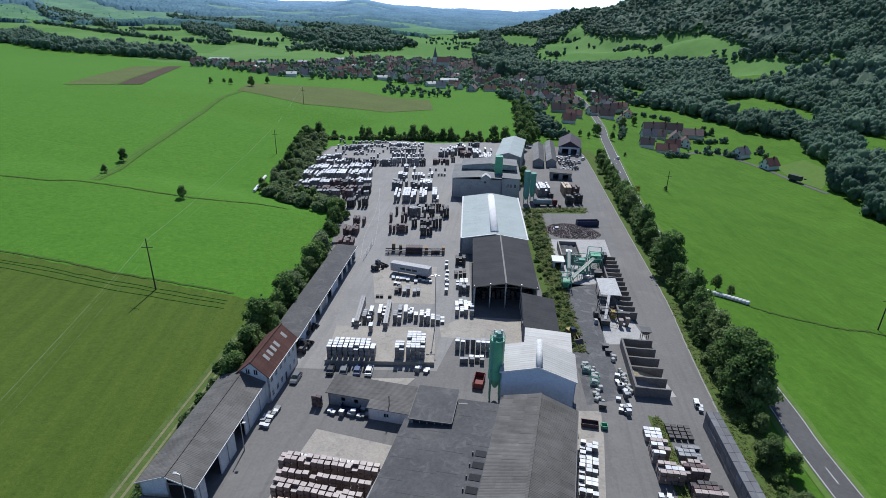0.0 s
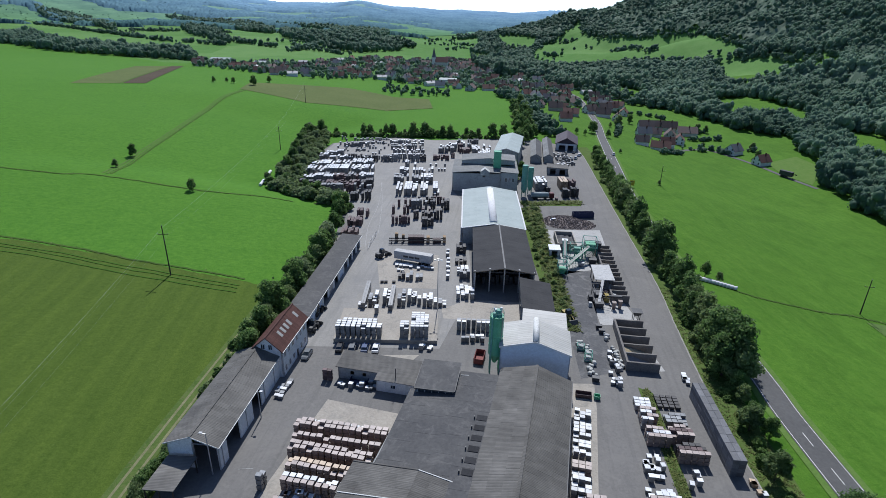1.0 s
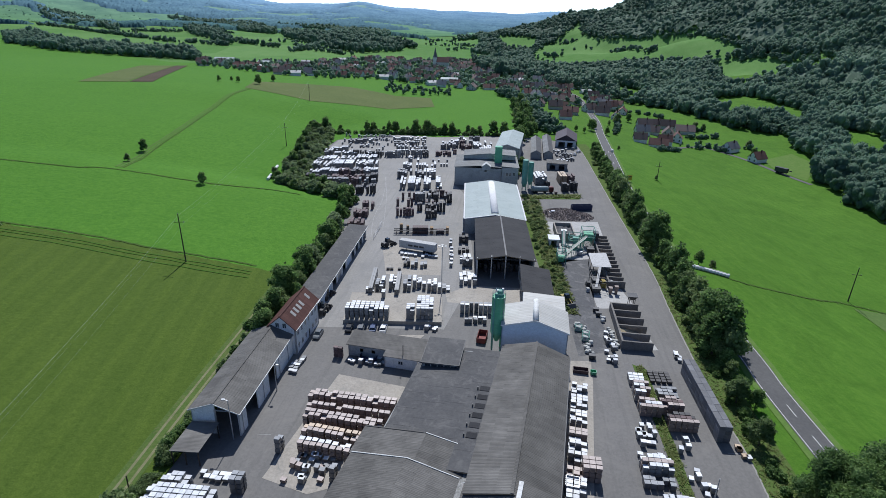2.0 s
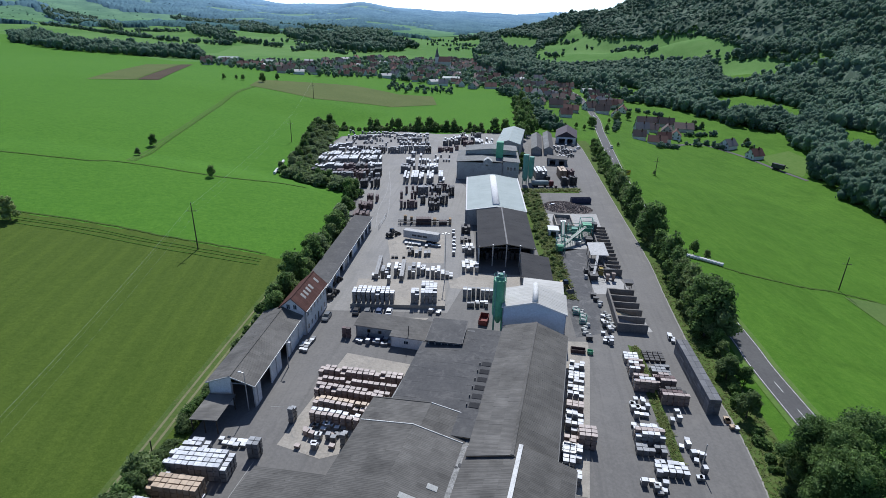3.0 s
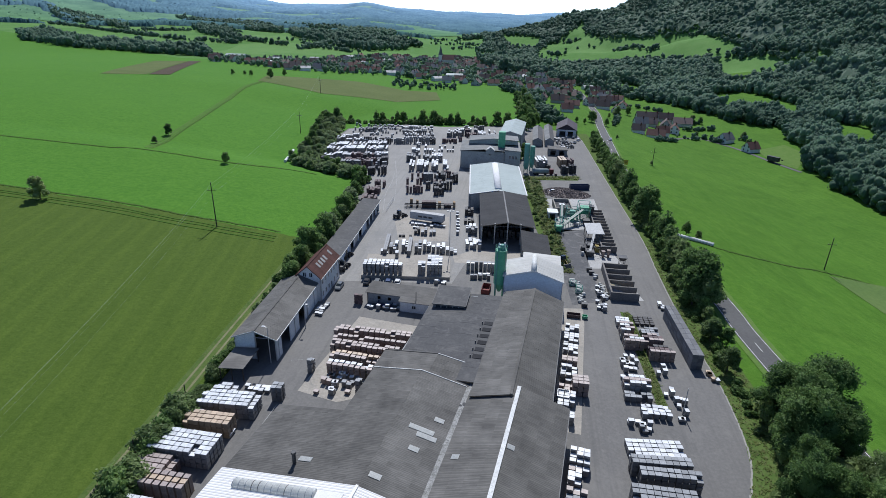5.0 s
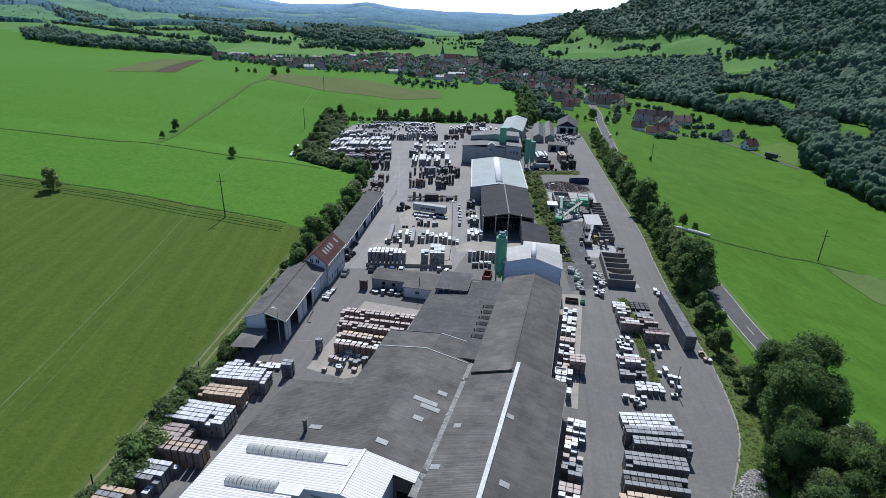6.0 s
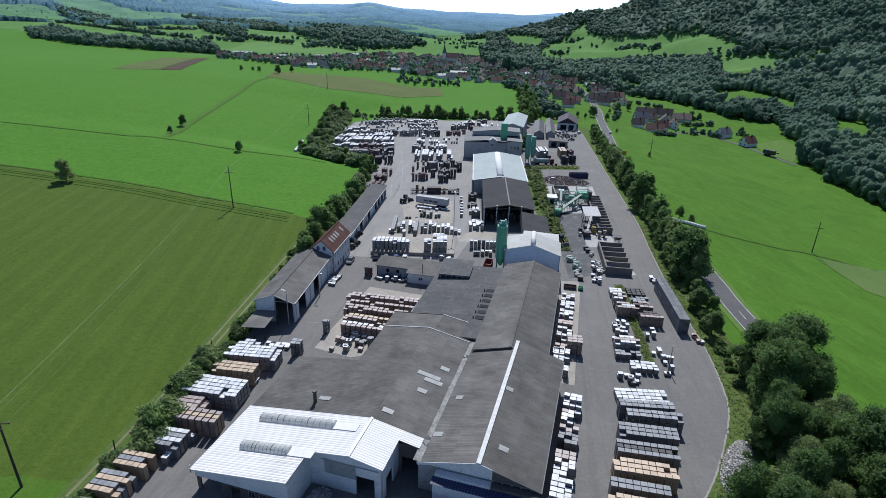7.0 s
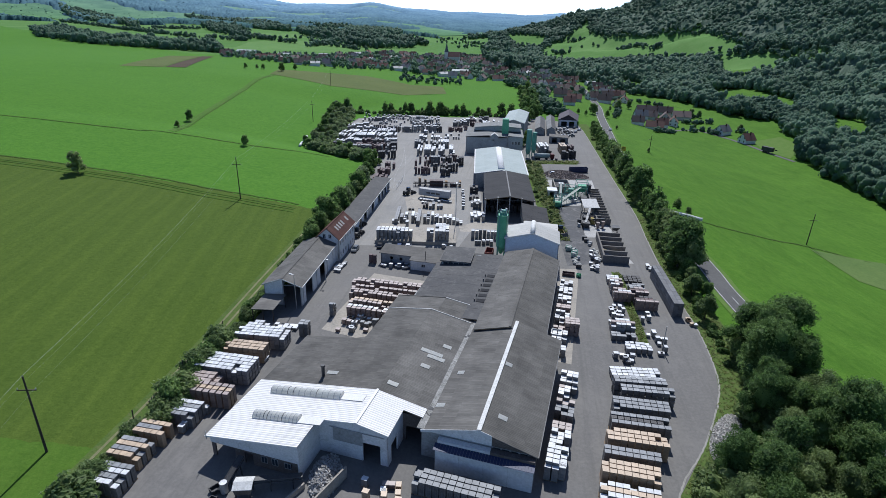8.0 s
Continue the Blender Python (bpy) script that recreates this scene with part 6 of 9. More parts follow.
# ---- silos, masts and poles ----
silo = thing("green_silo", "tall green cylindrical cement silo beside the mixing hall", "silo", 12.3, 103.6, 0)
bm = bmesh.new()
tube(bm, (0, 0, 5.2), (0, 0, 15.4), 1.65, 1.65, 24)
tube(bm, (0, 0, 2.6), (0, 0, 5.2), 0.45, 1.65, 24)
for z in (7.5, 10, 12.5, 14.6):
    tube(bm, (0, 0, z), (0, 0, z + 0.12), 1.70, 1.70, 24)
part("shell", bm, GREEN_STEEL, silo, "green painted steel shell")
for i in range(4):
    a = math.pi / 4 + i * math.pi / 2
    bar(silo, "leg", GREEN_STEEL, (1.5 * math.cos(a), 1.5 * math.sin(a), 0), (1.5 * math.cos(a), 1.5 * math.sin(a), 5.4), 0.25, 0.25)
bm = bmesh.new()
for i in range(14):
    a = 2 * math.pi * i / 14
    b = 2 * math.pi * (i + 1) / 14
    tube(bm, (1.6 * math.cos(a), 1.6 * math.sin(a), 15.4), (1.6 * math.cos(a), 1.6 * math.sin(a), 16.5), 0.035, 0.035, 5)
    tube(bm, (1.6 * math.cos(a), 1.6 * math.sin(a), 16.5), (1.6 * math.cos(b), 1.6 * math.sin(b), 16.5), 0.035, 0.035, 5)
part("railing", bm, TEAL_STEEL, silo)
bm = bmesh.new()
tube(bm, (0.3, 0.2, 15.4), (0.3, 0.2, 16.8), 0.6, 0.6, 12)
tube(bm, (-0.7, -0.4, 15.4), (-0.7, -0.4, 16.3), 0.4, 0.35, 10)
part("filter", bm, TEAL_STEEL, silo, "pale green top filter")
bm = bmesh.new()
tube(bm, (0.9, 0.5, 15.4), (0.9, 0.5, 17.2), 0.3, 0.28, 10)
box(bm, -0.5, 0.3, 0.5, 1.2, 15.4, 16.6)
tube(bm, (-0.9, 0.6, 15.4), (-0.6, 0.9, 17.0), 0.12, 0.12, 8)
part("vent_box", bm, WHITE_WALL, silo, "white vents and boxes on the silo top")
bar(silo, "ladder", TEAL_STEEL, (-1.2, -1.5, 0.5), (-1.2, -1.5, 15.4), 0.4, 0.06)
bar(silo, "pipe", GALV, (1.2, -1.4, 0.3), (1.2, -1.4, 15.6), 0.14, 0.14)
for x, y, r, h in ((37.2, 243, 1.4, 15), (40.6, 247, 1.3, 13)):
    small = thing("faded_silo", "slim faded green silo by the old block house", "silo", x, y, 0)
    bm = bmesh.new()
    tube(bm, (0, 0, 3.5), (0, 0, h), r, r, 18)
    tube(bm, (0, 0, 1.6), (0, 0, 3.5), 0.35, r, 18)
    part("shell", bm, TEAL_STEEL, small)
    for i in range(4):
        a = math.pi / 4 + i * math.pi / 2
        bar(small, "leg", TEAL_STEEL, (r * 0.85 * math.cos(a), r * 0.85 * math.sin(a), 0), (r * 0.85 * math.cos(a), r * 0.85 * math.sin(a), 3.8), 0.2, 0.2)


def power_pole(x, y, tall, heading=0.0):
    z = height(x, y)
    ob = thing("power_pole", "dark wooden power pole with a crossarm", "power pole", x, y, heading, z, "power line over the meadows")
    bm = bmesh.new()
    tube(bm, (0, 0, -0.3), (0, 0, tall), 0.21, 0.13, 10)
    part("pole", bm, POLE_WOOD, ob)
    bar(ob, "crossarm", POLE_WOOD, (-1.5, 0, tall - 2.6), (1.5, 0, tall - 2.6), 0.14, 0.16)
    for u in (-1.4, 0, 1.4):
        bm = bmesh.new()
        tube(bm, (u, 0, tall - 2.5 if u else tall), (u, 0, tall - 2.2 if u else tall + 0.3), 0.07, 0.05, 8)
        part("insulator", bm, GALV, ob)
    return Vector((x, y, z))


poles = [power_pole(-70.3, 15.2, 15.2, -6), power_pole(-83.0, 142.8, 15.9, -6), power_pole(-96.0, 312.0, 13.5, -6), power_pole(-111.7, 445.0, 13.0, -6)]
poles.insert(0, poles[0] + (poles[0] - poles[1]) * 0.9)
poles[0].z = height(poles[0].x, poles[0].y)
for tops, side, thick in ((15.4, 0.0, 0.014), (13.0, -1.4, 0.005), (13.0, 1.4, 0.005)):
    bm = bmesh.new()
    for a, b in zip(poles, poles[1:]):
        last = None
        for i in range(17):
            u = i / 16
            p = a.lerp(b, u) + Vector((side, 0, tops - 3.2 * 4 * u * (1 - u) * 0.5))
            if last is not None:
                tube(bm, last, p, thick, thick, 4)
            last = p
    solo("power_cable", bm, GALV, "thin bright power cable strung between poles", "cable", group="power cables")
for x, y, tall in ((141.8, 157.0, 13.0), (113.3, 274.3, 10.0)):
    power_pole(x, y, tall, 10)


def mast(x, y, tall, arms, label, z=0.0):
    ob = thing("lamp_mast", label, "lamp mast", x, y, 0, z, "yard lamps")
    bm = bmesh.new()
    tube(bm, (0, 0, 0), (0, 0, tall), 0.13, 0.08, 10)
    part("pole", bm, GALV, ob)
    for u, v in arms:
        bar(ob, "arm", GALV, (0, 0, tall - 0.1), (u, v, tall + 0.1), 0.08, 0.08)
        bm = bmesh.new()
        box(bm, u - 0.3, u + 0.3, v - 0.22, v + 0.22, tall, tall + 0.18)
        part("lamp_head", bm, GALV, ob)


mast(-1.8, 131.0, 15.5, ((-0.9, 0), (0.9, 0), (0, 0.8)), "tall yard light mast with three floodlights", 1.1)
mast(-42.6, 69.3, 9.6, ((-0.9, 0.1),), "slim street lamp beside the shed")
mast(-38.4, 85.0, 6.8, ((0.7, 0),), "slim wall lamp at the shed")
mast(46.6, 55.2, 6.4, (), "slim bare post among the stacks")
mast(-38.0, 262.0, 11.0, ((0.8, 0),), "tall slim lamp post on the far yard")

# ---- vehicles ----
PAINTS = {n: surface(f"{n}_car_paint", c, tuple(min(1, v * 1.15) for v in c), 1.0, 6.0, 0.25, 0.0, 0.02, spec=0.6) for n, c in (("black", (0.02, 0.02, 0.022)), ("silver", (0.42, 0.43, 0.44)), ("white", (0.7, 0.7, 0.7)), ("grey", (0.13, 0.14, 0.15)), ("blue", (0.04, 0.07, 0.16)))}


def car(paint, x, y, heading, z=0.04, estate=False):
    ob = thing("parked_car", f"parked {paint} car on the asphalt", "car", x, y, heading, z, "parked cars")
    bm = bmesh.new()
    w, l = 0.88, 2.15
    sections = [(-l, 0.45, 0.62, 0.80), (-l + 0.1, 0.28, 0.95, 0.84), (-0.9, 0.25, 1.0, w), (0.6, 0.25, 0.98, w), (1.7, 0.25, 0.85, 0.86), (l, 0.32, 0.62, 0.74)]
    rings = [[bm.verts.new(p) for p in ((-b, y_, lo), (b, y_, lo), (b + 0.02, y_, (lo + hi) / 2), (b - 0.06, y_, hi), (-b + 0.06, y_, hi), (-b - 0.02, y_, (lo + hi) / 2))] for y_, lo, hi, b in sections]
    for a, b in zip(rings, rings[1:]):
        for i in range(6):
            bm.faces.new((a[i], a[(i + 1) % 6], b[(i + 1) % 6], b[i]))
    bm.faces.new(rings[0][::-1])
    bm.faces.new(rings[-1])
    bmesh.ops.recalc_face_normals(bm, faces=bm.faces[:])
    body = part("body", bm, PAINTS[paint], ob)
    back = -2.0 if estate else -1.75
    bm = bmesh.new()
    hexa(bm, [(-0.8, back, 0.95), (0.8, back, 0.95), (0.8, 1.05, 0.95), (-0.8, 1.05, 0.95)], [(-0.62, back + 0.4, 1.42), (0.62, back + 0.4, 1.42), (0.62, 0.3, 1.42), (-0.62, 0.3, 1.42)])
    part("glasshouse", bm, GLASS, ob)
    bm = bmesh.new()
    slab(bm, [(-0.63, back + 0.42, 1.46), (0.63, back + 0.42, 1.46), (0.63, 0.28, 1.46), (-0.63, 0.28, 1.46)], 0.06)
    part("roof", bm, PAINTS[paint], ob)
    for u in (-0.8, 0.8):
        for v in (-1.35, 1.3):
            bm = bmesh.new()
            tube(bm, (u - 0.1, v, 0.32), (u + 0.1, v, 0.32), 0.32, 0.32, 14)
            wheel = part("wheel", bm, RUBBER, ob)
            bm = bmesh.new()
            tube(bm, (u - 0.11, v, 0.32), (u + 0.11, v, 0.32), 0.19, 0.19, 10)
            part("rim", bm, GALV, wheel)


for x, paint in ((-26.4, "black"), (-23.2, "grey"), (-20.0, "blue"), (-17.2, "white")):
    car(paint, x, 111.6, 2, estate=paint == "grey")
for x, y, h, paint in ((-34.0, 108.0, 188, "grey"), (104.8, 333, 10, "white"), (46, 209, 80, "white"), (78, 318, 20, "silver"), (82, 326, 30, "white"), (80, 333, 20, "grey"), (122.4, 452, 12, "silver")):
    car(paint, x, y, h, height(x, y) + (0.2 if x > 100 else 0.05))


def trailer(x, y, heading, label, material, long=13.6, cab=None):
    ob = thing("semi_trailer" if cab is None else "lorry", label, "lorry", x, y, heading, height(x, y) + 0.04)
    bm = bmesh.new()
    box(bm, -1.27, 1.27, 0, long, 1.15, 3.95)
    bmesh.ops.bevel(bm, geom=bm.edges[:], offset=0.06, segments=1, affect="EDGES")
    part("box_body", bm, material, ob)
    bm = bmesh.new()
    for k in range(3):
        box(bm, -1.29, -1.275, 4.2 + 2.1 * k, 5.9 + 2.1 * k, 2.1, 2.8)
    part("lettering", bm, DARK_STEEL, ob)
    bm = bmesh.new()
    box(bm, -0.5, 0.5, 0.3, long - 0.3, 0.85, 1.14)
    part("chassis", bm, DARK_STEEL, ob)
    for v in (1.6, 2.9, 4.2) if cab is None else (1.6, 2.9):
        for u in (-1.0, 1.0):
            bm = bmesh.new()
            tube(bm, (u - 0.2, v, 0.5), (u + 0.2, v, 0.5), 0.5, 0.5, 16)
            part("wheel", bm, RUBBER, ob)
    for u in (-0.7, 0.7):
        bar(ob, "support_leg", DARK_STEEL, (u, long - 2.6, 0), (u, long - 2.6, 1.1), 0.14, 0.14)
    if cab:
        bm = bmesh.new()
        extrude(bm, [(-1.2, 0.7), (1.2, 0.7), (1.2, 3.0), (-1.2, 3.0)], long + 0.5, long + 2.6)
        bmesh.ops.bevel(bm, geom=bm.edges[:], offset=0.15, segments=2, affect="EDGES")
        part("cab", bm, cab, ob)
        bm = bmesh.new()
        box(bm, -1.05, 1.05, long + 2.58, long + 2.63, 1.75, 2.75)
        part("windscreen", bm, GLASS, ob)
        for v in (long - 1.0, long + 1.4):
            for u in (-1.0, 1.0):
                bm = bmesh.new()
                tube(bm, (u - 0.2, v, 0.5), (u + 0.2, v, 0.5), 0.5, 0.5, 16)
                part("wheel", bm, RUBBER, ob)


trailer(-4.0, 162.9, -71, "dusty grey box trailer with dark lettering, parked among stone stacks", TRAILER_GREY)
tanker = thing("tank_lorry", "grey tank lorry with a dark red cab", "lorry", 40.2, 238.8, 86, 0.04)
bm = bmesh.new()
tube(bm, (0, 0.3, 2.1), (0, 7.9, 2.1), 1.2, 1.2, 20)
tube(bm, (0, 0, 2.1), (0, 0.3, 2.1), 0.9, 1.2, 20)
tube(bm, (0, 7.9, 2.1), (0, 8.2, 2.1), 1.2, 0.9, 20)
part("tank", bm, SILVER_SHEET, tanker, "dull grey steel tank", True)
bm = bmesh.new()
box(bm, -0.6, 0.6, 0.2, 10.4, 0.7, 1.0)
part("chassis", bm, DARK_STEEL, tanker)
bm = bmesh.new()
box(bm, -1.2, 1.2, 8.6, 10.6, 0.7, 3.1)
bmesh.ops.bevel(bm, geom=bm.edges[:], offset=0.15, segments=2, affect="EDGES")
part("cab", bm, MAROON, tanker)
bm = bmesh.new()
box(bm, -1.05, 1.05, 10.57, 10.63, 1.8, 2.8)
part("windscreen", bm, GLASS, tanker)
for v in (1.2, 2.5, 6.6, 9.6):
    for u in (-1.0, 1.0):
        bm = bmesh.new()
        tube(bm, (u - 0.2, v, 0.5), (u + 0.2, v, 0.5), 0.5, 0.5, 14)
        part("wheel", bm, RUBBER, tanker)


def loader(x, y, heading, material, label):
    ob = thing("wheel_loader", label, "wheel loader", x, y, heading, 0.04)
    bm = bmesh.new()
    hexa(bm, [(-0.9, -2.4, 0.9), (0.9, -2.4, 0.9), (0.9, 0.2, 0.9), (-0.9, 0.2, 0.9)], [(-0.8, -2.3, 1.9), (0.8, -2.3, 1.9), (0.9, 0.2, 2.1), (-0.9, 0.2, 2.1)])
    part("body", bm, material, ob)
    bm = bmesh.new()
    hexa(bm, [(-0.75, -0.6, 2.0), (0.75, -0.6, 2.0), (0.75, 0.8, 2.0), (-0.75, 0.8, 2.0)], [(-0.65, -0.5, 3.1), (0.65, -0.5, 3.1), (0.65, 0.6, 3.1), (-0.65, 0.6, 3.1)])
    part("cab", bm, GLASS, ob)
    for u in (-0.6, 0.6):
        bar(ob, "lift_arm", material, (u, 0.3, 1.6), (u, 2.9, 0.7), 0.2, 0.3)
    bm = bmesh.new()
    hexa(bm, [(-1.3, 2.7, 0.1), (1.3, 2.7, 0.1), (1.3, 3.9, 0.1), (-1.3, 3.9, 0.1)], [(-1.3, 2.7, 1.2), (1.3, 2.7, 1.2), (1.3, 2.95, 1.2), (-1.3, 2.95, 1.2)])
    part("bucket", bm, DARK_STEEL, ob)
    for u in (-1.0, 1.0):
        for v in (-1.5, 1.2):
            bm = bmesh.new()
            tube(bm, (u - 0.25, v, 0.7), (u + 0.25, v, 0.7), 0.7, 0.7, 16)
            part("wheel", bm, RUBBER, ob)


DULL_YELLOW = surface("dusty_yellow_paint", (0.26, 0.2, 0.05), (0.36, 0.28, 0.08), 0.7, 4.0, 0.6)
loader(35.3, 129.0, 160, DULL_YELLOW, "yellow wheel loader on the dark asphalt")
loader(-35.2, 120.5, 12, DARK_STEEL, "dark forklift truck beside the garages")
loader(-36.1, 129.1, 20, DARK_STEEL, "dark forklift truck beside the garages")
loader(-21.8, 169.6, 40, DARK_STEEL, "dark wheel loader beside the stacks")


def skip(x, y, heading, material, label, w=2.3, l=4.6, h=1.6):
    ob = thing("skip_container", label, "container", x, y, heading, 0.04)
    bm = bmesh.new()
    for a, b in ((((-w / 2, 0), (w / 2, 0)), 0.2), (((w / 2, 0), (w / 2, l)), 0), (((w / 2, l), (-w / 2, l)), 0.2), (((-w / 2, l), (-w / 2, 0)), 0)):
        pierced(bm, a[0], a[1], h, [], 0.08, 0.15)
    box(bm, -w / 2 + 0.08, w / 2 - 0.08, 0.08, l - 0.08, 0.15, 0.25)
    part("tub", bm, material, ob)
    for v in np.linspace(0.4, l - 0.4, 5):
        for u in (-w / 2 - 0.05, w / 2 + 0.05):
            bar(ob, "rib", material, (u, v, 0.15), (u, v, h), 0.1, 0.1)


skip(8.6, 105.8, 12, surface("dull_red_skip_paint", (0.17, 0.045, 0.04), (0.25, 0.07, 0.06), 0.8, 4.0, 0.7, dirt=(0.13, 0.06, 0.05)), "red steel skip with rubbish")
skip(54.5, 214.6, 85, BLUE_STEEL, "long dark blue container", 2.4, 9.0, 2.4)
skip(30.2, 94.6, 100, STONE_RUST, "rusty red half-round trough", 1.6, 3.6, 1.0)
skip(34.2, 93.8, 100, GREEN_STEEL, "small green steel tub", 1.2, 1.4, 0.9)
skip(22.0, 56.6, 13, GALV, "pale, glint-coloured cabin box beside the hall", 2.4, 2.6, 2.5)


def big_bag(seed, material):
    """A slumped woven sack with a puckered top."""
    r = random.Random(seed)
    bm = bmesh.new()
    box(bm, -0.48, 0.48, -0.48, 0.48, 0.02, 1.05)
    bmesh.ops.subdivide_edges(bm, edges=bm.edges[:], cuts=3, use_grid_fill=True)
    for v in bm.verts:
        out = math.hypot(v.co.x, v.co.y)
        v.co.z *= 1.0 if v.co.z < 0.9 else 1.12 - 0.3 * out
        swell = 1.0 + 0.16 * math.sin(math.pi * min(1.0, v.co.z)) - 0.12 * max(0.0, out - 0.5)
        v.co.x, v.co.y = v.co.x * swell + r.uniform(-0.04, 0.04), v.co.y * swell + r.uniform(-0.04, 0.04)
    return mesh_of("big_bag", bm, material, True)


BAGS = [big_bag(k, SACKING) for k in range(4)] + [big_bag(9, TRAILER_GREY)]
bag_rng = random.Random(31)


def bags(x0, y0, x1, y1, count, wide):
    for k in range(count):
        u = (k + bag_rng.uniform(0.1, 0.9)) / count
        ob = new("big_bag", bag_rng.choice(BAGS))
        x, y, size = x0 + (x1 - x0) * u + bag_rng.uniform(-wide, wide), y0 + (y1 - y0) * u, bag_rng.uniform(0.6, 0.95)
        ob.matrix_basis = pose(x, y, 0.06, rz=bag_rng.uniform(0, 90)) @ Matrix.Diagonal((size, size, size * bag_rng.uniform(0.8, 1.15), 1))
        tagged(ob, "white woven bulk sack standing on the dark asphalt", "sack", "bulk sacks")


bags(36.2, 101.8, 36.4, 107.0, 9, 1.1)
bags(36.8, 111.6, 36.2, 117.2, 9, 1.3)
bags(44.0, 104.4, 44.2, 114.2, 13, 0.6)
bags(43.6, 118.0, 43.9, 121.5, 4, 0.8)
for x, y, turned in ((36.4, 108.6, 12), (36.9, 110.4, 8), (35.6, 113.6, 14)):
    crate = thing("machine_crate", "pale green steel machine crate among white sacks", "crate", x, y, turned, 0.05)
    for u in (-0.9, 0.9):
        for v in (-0.7, 0.7):
            bar(crate, "post", TEAL_STEEL, (u, v, 0), (u, v, 1.5), 0.12, 0.12)
    for z in (0.15, 0.8, 1.45):
        for v in (-0.7, 0.7):
            bar(crate, "rail", TEAL_STEEL, (-0.9, v, z), (0.9, v, z), 0.1, 0.12)
        for u in (-0.9, 0.9):
            bar(crate, "rail", TEAL_STEEL, (u, -0.7, z), (u, 0.7, z), 0.1, 0.12)
    bm = bmesh.new()
    hexa(bm, [(-0.8, -0.6, 0.2), (0.8, -0.6, 0.2), (0.8, 0.6, 0.2), (-0.8, 0.6, 0.2)], [(-0.6, -0.5, 1.3), (0.7, -0.45, 1.1), (0.65, 0.5, 1.2), (-0.7, 0.5, 1.4)])
    part("load", bm, TRAILER_GREY, crate, "grey load inside the frame")
for x, y, turned in ((36.2, 100.2, 10), (43.2, 121.8, 6), (43.0, 124.2, 9)):
    bin_ = thing("tool_box", "dark lidded steel box on the dark asphalt", "box", x, y, turned, 0.05)
    bm = bmesh.new()
    box(bm, -0.8, 0.8, -0.55, 0.55, 0.1, 1.05)
    bmesh.ops.bevel(bm, geom=bm.edges[:], offset=0.04, segments=1, affect="EDGES")
    part("body", bm, DARK_STEEL, bin_)
    bm = bmesh.new()
    box(bm, -0.86, 0.86, -0.6, 0.6, 1.05, 1.16)
    part("lid", bm, DARK_STEEL, bin_)
    for u in (-0.6, 0.6):
        bar(bin_, "skid", TIMBER, (u, -0.55, 0.05), (u, 0.55, 0.05), 0.12, 0.1)
# ---- the crushing and mixing plant ----
bunker = thing("aggregate_bunker", "open-topped concrete bunker with dark aggregate", "bunker", 41.3, 178.3, 4)
for name, u0, u1, v0, v1 in (("side_wall", 0, 0.4, 0, 12.5), ("side_wall", 6.6, 7.0, 0, 12.5), ("front_wall", 0.4, 6.6, 0, 0.4), ("back_wall", 0.4, 6.6, 12.1, 12.5)):
    bm = bmesh.new()
    box(bm, u0, u1, v0, v1, 0, 3.0)
    part(name, bm, CONCRETE, bunker)
bm = bmesh.new()
box(bm, 0.4, 6.6, 0.4, 12.1, 0, 1.6)
bmesh.ops.subdivide_edges(bm, edges=bm.edges[:], cuts=6, use_grid_fill=True)
for v in bm.verts:
    if v.co.z > 1.5 and 0.5 < v.co.x < 6.5 and 0.5 < v.co.y < 12:
        v.co.z += stack_rng.uniform(-0.4, 0.7)
part("aggregate", bm, DARK_ASPHALT, bunker, "dark loose aggregate")
cabin = thing("control_cabin", "white control cabin with a dark opening", "cabin", 37.6, 173.2, 4)
bm = bmesh.new()
pierced(bm, (0, 0), (3.8, 0), 2.6, [(0.8, 2.8, 0, 2.1)], 0.15)
part("front_wall", bm, WHITE_WALL, cabin)
for name, p, q in (("side_wall", (3.8, 0), (3.8, 4.4)), ("back_wall", (3.8, 4.4), (0, 4.4)), ("side_wall", (0, 4.4), (0, 0))):
    bm = bmesh.new()
    pierced(bm, p, q, 2.6, [], 0.15)
    part(name, bm, WHITE_WALL, cabin)
plain_slope(cabin, "roof", FILM_LIT_TOP, -0.2, 4.0, -0.3, 4.7, 2.75, 2.7, 0.12)
plant = thing("mixing_plant", "green steel batching plant with hoppers and belts", "batching plant", 39.0, 158.5, 6)


def belt_bridge(parent, a, b, width, material):
    """A conveyor: belt trough, two chords with lattice, and trestles."""
    a, b = Vector(a), Vector(b)
    way = (b - a).normalized()
    side = Vector((way.y, -way.x, 0)).normalized() * width / 2
    bar(parent, "conveyor_belt", DARK_STEEL, a, b, width * 0.8, 0.12, "dark rubber conveyor belt")
    bm = bmesh.new()
    for s in (-1, 1):
        p, q = a + side * s, b + side * s
        tube(bm, p, q, 0.11, 0.11, 6)
        tube(bm, p + Vector((0, 0, -0.6)), q + Vector((0, 0, -0.6)), 0.09, 0.09, 6)
        n = max(2, int((b - a).length / 1.4))
        for i in range(n):
            u, v = p.lerp(q, i / n), p.lerp(q, (i + 1) / n)
            tube(bm, u, v + Vector((0, 0, -0.6)), 0.05, 0.05, 5)
    part("girder", bm, material, parent)
    for f in (0.35, 0.8):
        m = a.lerp(b, f)
        for s in (-1, 1):
            bar(parent, "strut", material, (m.x + side.x * s * 1.4, m.y + side.y * s * 1.4, 0), (m.x + side.x * s, m.y + side.y * s, m.z - 0.5), 0.15, 0.15)


